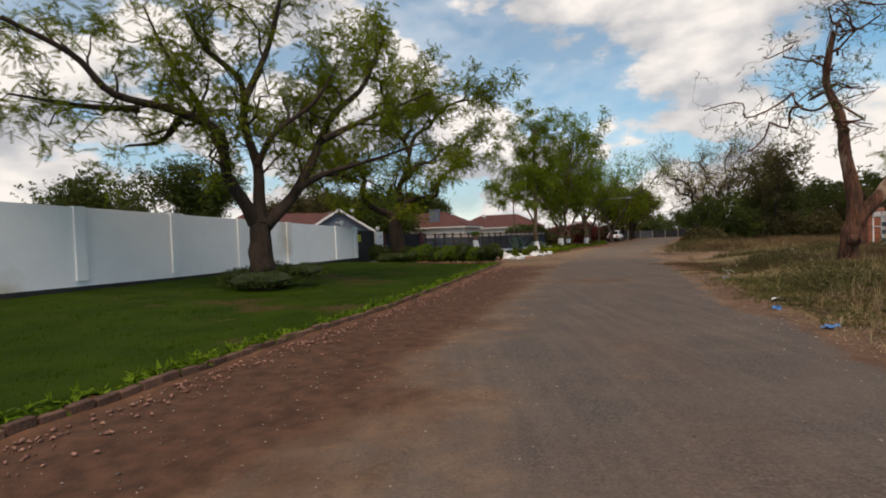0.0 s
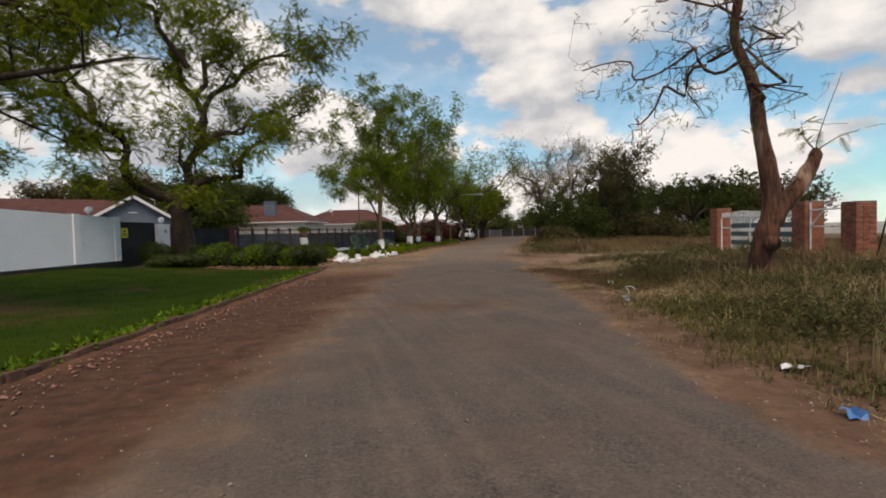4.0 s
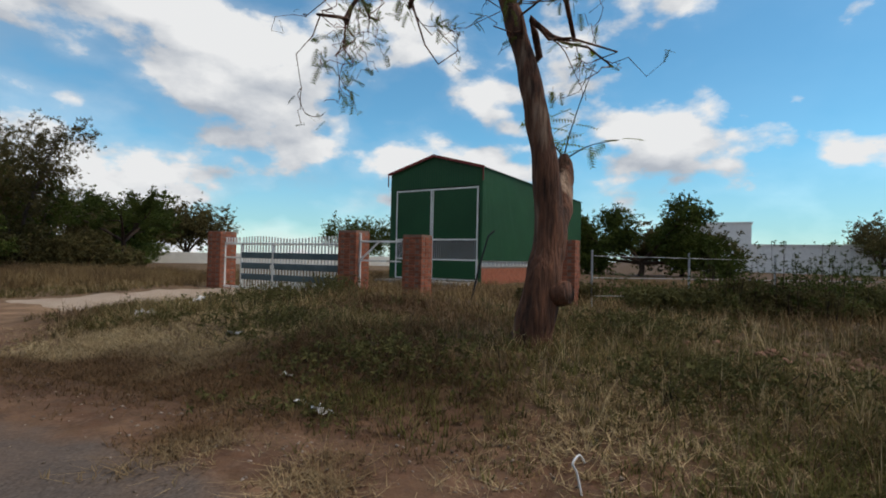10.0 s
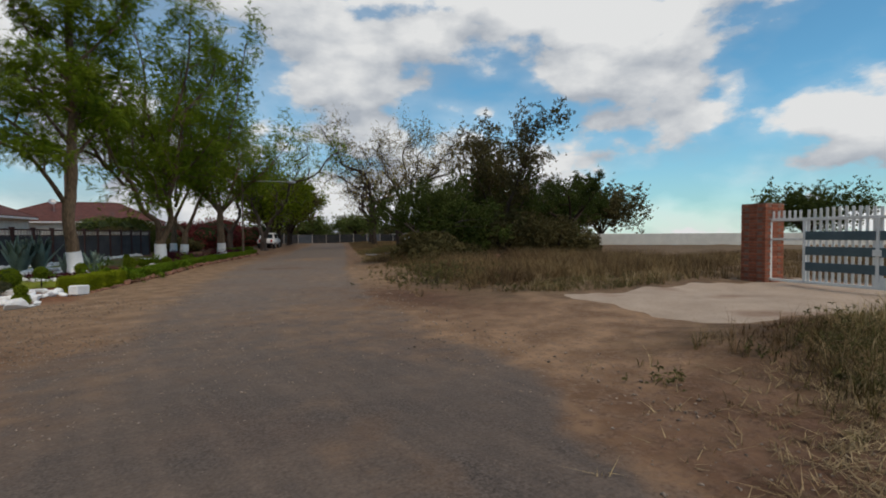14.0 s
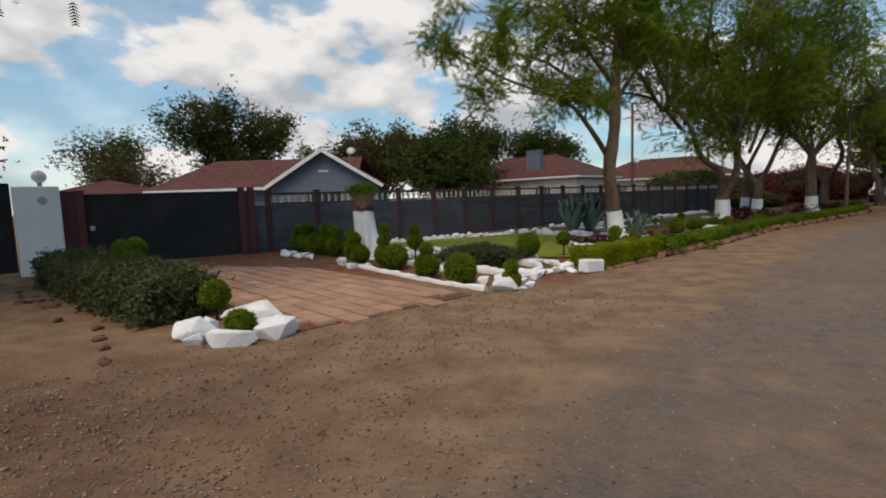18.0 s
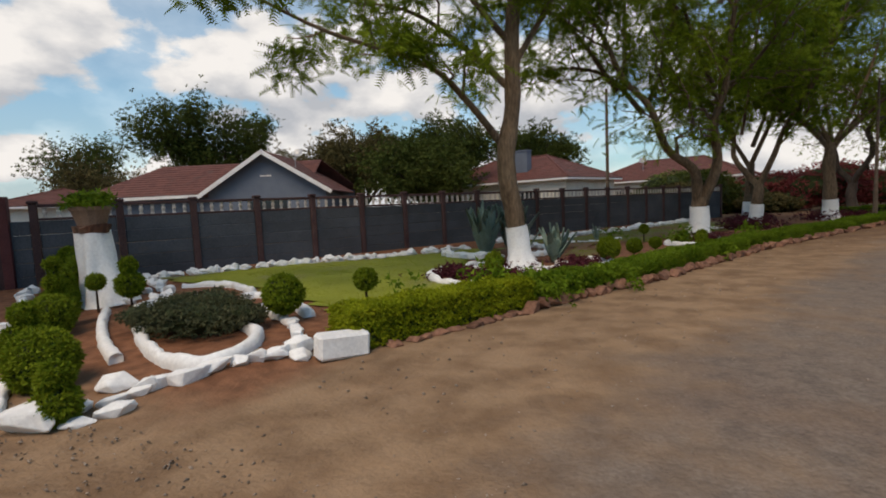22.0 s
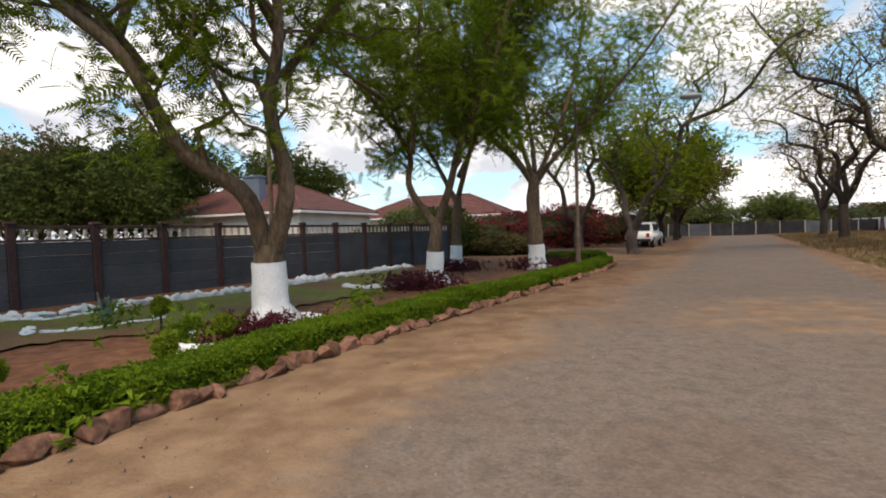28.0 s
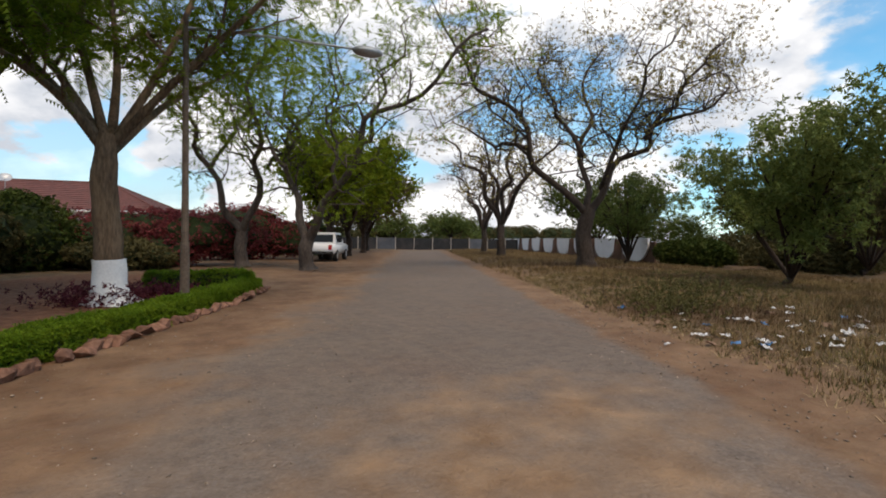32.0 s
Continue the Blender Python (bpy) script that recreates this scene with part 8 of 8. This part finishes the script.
M_dry2 = material("dry_grass_straw", (0.11, 0.072, 0.036), (0.27, 0.19, 0.095), 0.5, 0.85, 0.0, island=0.4, c3=(0.11, 0.07, 0.04), c3_at=0.5, thin=0.2)
M_straw = material("straw_litter", (0.30, 0.215, 0.115), (0.55, 0.43, 0.25), 0.5, 0.85, 0.0, island=0.4, c3=(0.14, 0.085, 0.045), c3_at=0.5, thin=0.2)
M_verge = material("verge_grass", (0.058, 0.060, 0.019), (0.14, 0.12, 0.045), 0.5, 0.8, 0.0, island=0.45, c3=(0.10, 0.062, 0.034), c3_at=0.5, thin=0.2)
p, c, d = verge_points(-6, 34, 0.5, 9, 31000, 1, 0.9)
tufts("verge_grass", p, np.where(c > 0.35, 0.17, 0.085) * np.clip(d / 1.6, 0.35, 1.1), 0.008, M_verge, "tangled green and brown verge grass", per=7, seed=11, lean=1.7)
p, c, d = verge_points(-6, 34, 0.3, 9, 18000, 2, 1.0)
tufts("verge_dry_grass", p, np.where(c > 0.3, 0.18, 0.09) * np.clip(d / 1.6, 0.35, 1.2), 0.007, M_dry2, "dry straw-coloured verge grass", per=7, seed=12, lean=2.0)
p, c, d = verge_points(-6, 40, 6, 34, 15000, 3)
tufts("field_grass", p, 0.35, 0.022, M_dry2, "dry grass in the field beyond the verge", per=6, seed=13, lean=0.9, simple=True)
p, c, d = verge_points(34, 66, 0.9, 16, 22000, 4)
tufts("tall_dry_grass", p, np.where(c > 0.0, 0.6, 0.36) * np.clip(d / 3.0, 0.35, 1.1) * np.where(p[:, 1] > 49, 0.28, 1.0), 0.014, M_dry2, "tall dry brown grass among thorn scrub", per=7, seed=14, lean=0.9, simple=True)
p, c, d = verge_points(48, 66, 0.8, 14, 10000, 6)
tufts("mixed_verge_grass", p, 0.11, 0.010, M_verge, "low green and brown grass beside the road", per=6, seed=15, lean=1.5, simple=True)
p, c, d = verge_points(66, 105, 0.8, 14, 9000, 5)
tufts("far_verge_grass", p, 0.22, 0.03, M_dry2, "dry yellow grass along the far verge", per=5, seed=16, lean=0.6, simple=True)
p, c, d = verge_points(4, 66, 0.1, 6, 16000, 7, 1.3)
tufts("straw_litter", p, 0.035 + 0.03 * (c > 0), 0.007, M_straw, "flattened dry straw and grass litter on the verge", per=6, seed=17, lean=2.6, simple=True)
rs_ = np.random.default_rng(77)
p, c, d = verge_points(6, 34, 0.3, 8, 1700, 21, 1.0)
tufts("straw_stalks", p, 0.34 * np.clip(d / 1.5, 0.4, 1.0), 0.006, M_straw, "pale dry grass stalks standing in the verge", per=5, seed=19, lean=0.7)
p, c, d = verge_points(4, 34, 0.5, 8, 800, 22, 1.0)
p = p[(c > 0.0)]
wp = np.repeat(p, 16, axis=0)
wp = wp + rs_.normal(0, 1, wp.shape) * (0.14, 0.14, 0.0) + np.abs(rs_.normal(0, 1, wp.shape)) * (0, 0, 0.10)
wv_, wf_ = strew(SPRAY, wp, 0.12 * rs_.uniform(0.5, 1.3, len(wp)), rs_, 0.6)
tagged(part("small_weeds", np_mesh("small_weeds", wv_, wf_), M_weed), "small leafy green weeds scattered in the verge", "weeds", kind="stuff")
sp_ = np.concatenate([rs_.normal(0, 1, (n_, 2)) * (a_, b_) + (x_, y_) for x_, y_, a_, b_, n_ in ((10.7, 21.3, 0.3, 0.22, 260), (10.3, 20.1, 0.22, 0.15, 160), (13.0, 25.0, 0.9, 0.6, 1100), (12.3, 23.2, 0.5, 0.8, 1000), (14.8, 25.4, 1.0, 0.7, 1100), (13.4, 23.6, 0.7, 0.8, 1000), (12.0, 21.6, 0.4, 0.6, 500), (13.6, 22.2, 0.8, 0.7, 600), (15.4, 24.0, 0.8, 0.6, 500), (12.6, 16.4, 0.8, 1.0, 500), (11.4, 18.0, 0.6, 0.8, 400))])
tufts("straw_patch", np.column_stack([sp_, height(sp_[:, 0], sp_[:, 1]) + 0.015]), 0.06, 0.010, M_straw, "pale trampled straw patches beside the road", per=7, seed=18, lean=2.8, simple=True)
q_ = rs_.normal(0, 1, (150, 2)) * (0.6, 0.5) + (13.5, 15.3)
gravel("verge_rubble", q_[:, 0], q_[:, 1], 0.11, M_brickchip, "broken reddish brick rubble in the verge grass", 9)
gp_ = np.concatenate([rs_.normal(0, 1, (n_, 2)) * (a_, b_) + (x_, y_) for x_, y_, a_, b_, n_ in ((10.3, 17.2, 0.4, 0.5, 260), (10.2, 16.1, 0.5, 0.5, 260), (11.2, 16.4, 0.7, 0.6, 260), (9.6, 15.0, 0.5, 0.7, 220), (8.8, 13.4, 0.4, 0.8, 200), (12.0, 19.6, 0.5, 0.5, 160), (12.8, 18.2, 0.7, 0.6, 160), (11.9, 20.5, 0.3, 0.5, 120), (14.6, 21.4, 0.8, 0.6, 160))])
tufts("green_verge_grass", np.column_stack([gp_, height(gp_[:, 0], gp_[:, 1])]), 0.12, 0.009, material("olive_verge_grass", (0.075, 0.075, 0.022), (0.17, 0.15, 0.055), 0.8, 0.75, 0.0, island=0.4, thin=0.3), "low olive green grass tufts in the verge", per=6, seed=31, lean=1.5)
# leafy weeds
for k, (cx, cy, sx, sy, h, n) in enumerate(((12.9, 20.4, 0.7, 1.4, 0.35, 500), (14.8, 22.6, 1.2, 1.2, 0.35, 450), (12.4, 17.0, 0.7, 1.0, 0.25, 350), (15.6, 17.0, 1.4, 1.2, 0.4, 500), (17.8, 24.6, 1.5, 1.0, 0.5, 700), (20.4, 24.2, 1.4, 0.8, 0.6, 700), (10.4, 14.5, 1.0, 1.5, 0.35, 600), (22.5, 16.0, 1.5, 1.5, 1.0, 700), (18.9, 14.5, 0.9, 0.9, 1.6, 420), (18.8, 13.0, 0.8, 0.9, 1.7, 420), (21.0, 10.8, 1.4, 1.2, 1.9, 700), (20.4, 12.8, 1.2, 1.0, 1.0, 500), (24.5, 9.0, 2.2, 1.8, 1.6, 900), (17.6, 36.6, 1.2, 2.0, 0.7, 700), (27.9, 57.2, 1.0, 1.0, 0.35, 400), (29.5, 58.0, 2.0, 1.6, 0.6, 700))):
    r = np.random.default_rng(300 + k)
    q = r.normal(0, 0.5, (n, 2)) * (sx, sy)
    z = np.abs(r.normal(0.45, 0.28, n)).clip(0.02, 1) * h * np.exp(-(q[:, 0] / sx) ** 2 * 0.5)
    e = thing("weed_clump", cx, cy, 0, 0, "dark green leafy weed clump in the verge", "weeds", "verge weeds")
    pts = np.column_stack([q, z + height(cx + q[:, 0], cy + q[:, 1])])
    cv, cf = strew(SPRAY, pts, 0.13 * r.uniform(0.5, 1.3, n), r, 0.6)
    part("foliage", np_mesh("foliage", cv, cf), M_leafdark if h > 0.8 else M_weed, e)
    pc = [tube(np.array([(a, b, float(height(cx + a, cy + b))), (a * 1.05 + r.normal(0, 0.06), b * 1.05 + r.normal(0, 0.06), zz + 0.02)]), [0.008, 0.004], 3) for (a, b), zz in zip(q[:60], pts[:60, 2])]
    tagged(part("brushwood", np_mesh("brushwood", *merge(pc)), M_bark, e), kind="stuff")


def litter(x, y, s, mat, label, seed):
    """A crumpled piece of plastic or paper."""
    r = np.random.default_rng(seed)
    bm = bmesh.new()
    bmesh.ops.create_grid(bm, x_segments=5, y_segments=5, size=s / 2)
    for v in bm.verts:
        v.co += Vector((r.normal(0, 0.08), r.normal(0, 0.08), abs(r.normal(0.1, 0.16)))) * s
    ob = part("litter", bm, mat, at=pose(x, y, float(height(x, y)) + 0.03, r.uniform(-15, 15), r.uniform(-15, 15), r.uniform(0, 360)))
    tagged(ob, label, "litter", "roadside litter")


litter(7.5, 10.6, 0.17, M_litterb, "crumpled blue plastic bag in the verge", 1)
litter(7.9, 12.4, 0.14, M_litterb, "blue plastic scrap in dry grass", 2)
for k, (x, y, s) in enumerate(((11.5, 20.6, 0.16), (11.7, 20.9, 0.1), (12.4, 21.4, 0.13), (10.2, 18.2, 0.16), (10.0, 17.9, 0.1), (14.1, 23.1, 0.2), (15.2, 25.6, 0.3), (17.5, 26.2, 0.3), (8.6, 13.4, 0.18), (16.4, 54.9, 0.14), (16.1, 54.6, 0.12))):
    litter(x, y, s, M_litterc if 17 < y < 18.5 else M_litterw, "clear plastic scrap lying in the verge" if 17 < y < 18.5 else "white plastic scrap lying in the verge" if x < 16 or y < 40 else "white paper scrap beside the hedge stones", 10 + k)
rl = np.random.default_rng(44)
for k in range(60):
    x, y = rl.normal(27.2, 1.5), rl.normal(54.8, 0.9)
    if x - float(ex(R_EDGE, y)) > 0.4:
        litter(x, y, rl.uniform(0.05, 0.15), M_litterb if k % 9 == 0 else M_litterw if k % 3 else M_terracotta, "scrap in a rubbish heap on the verge", 60 + k)
wire = thing("bent_wire", 10.45, 18.45, float(height(10.45, 18.45)), 0, "bent pale wire sticking out of the grass", "wire")
v_, f_ = tube(smooth_path([(0, 0, 0), (0.02, 0.03, 0.13), (-0.03, 0.06, 0.2), (0.07, 0.01, 0.22), (0.13, -0.03, 0.15)], 16), np.full(16, 0.007), 6)
part("strand", np_mesh("strand", v_, f_), M_litterw, wire)
fb = thing("fallen_branch", 21.3, 25.2, float(height(21.3, 25.2)) + 0.1, 20, "fallen dry branch before the gate pillar", "branch")
v_, f_ = tube(smooth_path([(-0.9, 0, 0), (-0.3, 0.05, 0.14), (0.4, 0, 0.16), (1.0, 0.1, 0.24)], 12), np.linspace(0.05, 0.02, 12), 7)
part("branch", np_mesh("branch", v_, f_), M_bark, fb, smooth=True)
rubble = thing("rubble_heap", 24.5, 41.5, 0.1, 0, "low heap of pale earth and rubble in dry grass", "rubble")
rr = np.random.default_rng(8)
for k in range(26):
    part("lump", RK[k % 7], None, rubble, at=pose(rr.normal(0, 0.9), rr.normal(0, 0.6), abs(rr.normal(0.15, 0.12)), 0, 0, rr.uniform(0, 360)) @ Matrix.Diagonal((*([rr.uniform(0.2, 0.5)] * 3), 1)))

# ---- paved drive ----
drive = thing("paved_driveway", 0, 0, 0, 0, "driveway of reddish stone pavers with open joints", "driveway", kind="structure")
part("bedding", (lambda o: prism(o, -0.06, 0.016))([(-2.7, 39.3), (6.65, 35.15), (7.95, 37.75), (-0.35, 41.6)]), M_redsoil, drive)
pav = []
for k in range(5):
    bm = boxes(((-0.5, -0.5, -0.03), (0.5, 0.5, 0.032)))
    r = np.random.default_rng(500 + k)
    for v in bm.verts:
        v.co.x += r.uniform(-0.025, 0.025)
        v.co.y += r.uniform(-0.05, 0.05)
    pav.append(mesh_of(bm, M_paver))
A, B, C, D = (np.array(q) for q in ((-2.55, 39.35), (6.6, 35.25), (7.8, 37.7), (-0.3, 41.4)))
rp = np.random.default_rng(77)
NC = 9
for c in range(NC):
    a0, a1 = A + (D - A) * (c + 0.5) / NC, B + (C - B) * (c + 0.5) / NC
    w = np.linalg.norm(D - A) / NC * (1 - 0.0)
    ln = np.linalg.norm(a1 - a0)
    dv = (a1 - a0) / ln
    s = rp.uniform(-0.2, 0.0)
    end = ln + rp.uniform(-0.3, 0.0)
    while s < end:
        q = rp.uniform(0.36, 0.5)
        m = a0 + dv * (s + q / 2) + np.array([-dv[1], dv[0]]) * rp.uniform(-0.008, 0.008)
        part("paver", pav[int(rp.integers(5))], None, drive, at=pose(m[0], m[1], 0.022 + rp.uniform(-0.004, 0.004), rp.uniform(-0.6, 0.6), rp.uniform(-0.6, 0.6), math.degrees(math.atan2(dv[1], dv[0])) + rp.uniform(-1.2, 1.2)) @ Matrix.Diagonal((q - 0.009, w - 0.075 + rp.uniform(-0.018, 0.018), 1, 1)))
        s += q

# ---- bed between the two gates ----
hedge("dusky_hedge", [(-1.0, 37.3), (1.0, 36.5), (3.0, 35.85), (4.75, 35.3)], 0.9, 0.5, 11000, "low dusky dark green hedge beside the paved drive", material("hedge_dusky", (0.055, 0.065, 0.026), (0.13, 0.135, 0.06), 2, 0.7, 0.0, island=0.4, thin=0.2), 0.06, seed=6, loose=0.075)
for k, (x, y, bl) in enumerate(((1.89, 36.52, ((0.8, 0.15),)), (1.88, 36.77, ((0.8, 0.16),)), (2.0, 36.58, ((0.55, 0.23),)), (1.76, 37.08, ((0.36, 0.24),)), (2.62, 36.47, ((0.36, 0.19),)), (3.89, 35.89, ((0.32, 0.23),)), (4.63, 35.65, ((0.34, 0.13),)), (5.27, 35.43, ((0.36, 0.17),)), (6.28, 34.84, ((0.18, 0.15),)))):
    topiary(x, y, bl, "clipped round topiary shrub beside the paved drive" if len(bl) == 1 else "clipped two-ball topiary beside the paved drive", 160 + k)
for k, (x, y, sx, sy, sz, a, m) in enumerate(((5.82, 35.5, 1.0, 0.62, 0.52, 24, 0), (5.72, 34.72, 0.62, 0.4, 0.52, 40, 3), (6.35, 34.62, 0.86, 0.32, 0.38, 14, 5), (6.62, 35.02, 0.66, 0.34, 0.46, 48, 2), (5.95, 34.5, 0.36, 0.26, 0.26, 70, 4), (5.5, 35.12, 0.42, 0.26, 0.26, 10, 6), (6.3, 35.3, 0.5, 0.24, 0.28, 20, 1))):
    ob = part("white_boulder", WR[m], None, at=pose(x, y, 0.2 * sz, 0, 0, a) @ Matrix.Diagonal((sx * 0.78, sy * 0.8, sz * 0.85, 1)))
    tagged(ob, "white painted angular rock at the end of the dusky hedge", "stone", "white boulders")
ry_ = np.random.default_rng(91)
for k in range(16):
    t = ry_.random()
    x, y = -1.2 + 7.0 * t + ry_.normal(0, 0.1), 36.2 - 2.3 * t + ry_.normal(0, 0.1)
    ob = part("loose_rock", RK[k % 7], None, at=pose(x, y, 0.02, 0, 0, ry_.uniform(0, 360)) @ Matrix.Diagonal((*([ry_.uniform(0.08, 0.2)] * 3), 1)))
    tagged(ob, "small brown rock beside the dusky hedge", "stone", "loose rocks")

# ---- shrubs at the lawn's end ----
bush("round_shrub", -2.5, 34.6, 0.15, 1.3, 1.2, 1.15, "round dark green clipped shrub by the black gate", M_leafdark, 1500, 0.14, 41, SPRAY, lift=0.5, lumps=4)
bush("low_round_shrub", -1.0, 32.6, 0.15, 1.9, 1.6, 0.6, "low spreading dark green shrub on the lawn", M_leafdark, 1500, 0.13, 42, SPRAY, lift=0.4, lumps=5)
for k, t in enumerate(np.linspace(0, 1, 7)):
    bush("bed_shrub", -0.4 + 4.7 * t, 33.5 - 2.3 * t, 0.1, 1.2, 1.1, 0.95 + 0.15 * math.sin(k * 2.1), "leafy green shrub in the bed at the lawn's end", M_hedge if k % 2 else M_leafdark, 900, 0.17, 43 + k, SPRAY, lift=0.45, lumps=5, group="bed shrubs")
stone_row("bed_edging", [(-0.9, 32.9), (1.8, 31.7), (4.5, 30.3), (5.0, 31.2)], 0.24, "brown brick and stone edging of the shrub bed", RK, tall=0.6, seed=51, jit=0.02)
bush("ground_cover", -3.5, 18.05, 0.25, 2.3, 2.1, 0.6, "ring of dark green ground cover round the tree foot", M_leafdark, 1500, 0.13, 61, SPRAY, lift=0.35, lumps=6)

lpst = thing("leaning_post", 20.1, 20.2, float(height(20.1, 20.2)), 0, "thin dark steel post leaning in the verge grass", "post")
v_, f_ = tube(np.array([(0, 0, -0.1), (-0.02, -0.22, 0.9), (-0.06, -0.44, 1.7), (0.0, -0.6, 1.85)]), [0.025] * 4, 6)
part("post", np_mesh("post", v_, f_), M_steelblack, lpst)
# low scrub under the thorn trees
for k, (x, y, sx, sy, sz, mt) in enumerate(((22.5, 43.0, 2.6, 2.2, 1.5, M_leafolive), (25.0, 44.5, 3.4, 2.4, 3.0, M_leafdark), (28.5, 44.8, 3.6, 2.4, 3.0, M_leafolive), (31.5, 43.6, 3.0, 2.2, 2.3, M_leafolive), (34.5, 44.0, 3.0, 2.2, 1.7, M_leafolive))):
    bush("scrub_bush", x, y, 0.1, sx, sy, sz, "brownish olive scrub in tall dry grass", mt, 2600, 0.26, 400 + k, SPRAY_FAR, core=False, wood=True, lift=0.45, lumps=8, group="scrub")
# tall thin weeds with a wire fence beyond the verge
for k, (x, y, sx, sz, mt) in enumerate(((19.0, 15.3, 1.6, 0.62, M_weed), (19.3, 13.7, 1.8, 0.85, M_leafolive), (19.9, 12.1, 1.5, 0.6, M_weed), (21.4, 17.9, 1.3, 0.6, M_leafolive), (20.8, 10.2, 1.9, 0.9, M_weed))):
    bush("verge_scrub", x, y, float(height(x, y)), sx, 1.6, sz, "dusty dark olive scrub in front of the wire fence", mt, 1500, 0.2, 410 + k, SPRAY, core=False, lumps=9, group="fence scrub")
fe = thing("wire_fence", 0, 0, 0, 0, "rusty wire fence with thin steel posts", "fence", kind="structure")
for k in range(9):
    x, y = 21.2 + k * 1.35, 17.0 - k * 2.9
    part("fence_post", cyl(bmesh.new(), x, y, 0.0, 1.75, 0.03, n=6), M_metalgrey, fe)
for z in (0.5, 1.0, 1.6):
    v_, f_ = tube(np.array([(21.2, 17.0, z), (21.2 + 4 * 1.35, 17.0 - 4 * 2.9, z - 0.03), (21.2 + 8 * 1.35, 17.0 - 8 * 2.9, z)]), [0.008] * 3, 4)
    part("fence_wire", np_mesh("fence_wire", v_, f_), M_metalgrey, fe)
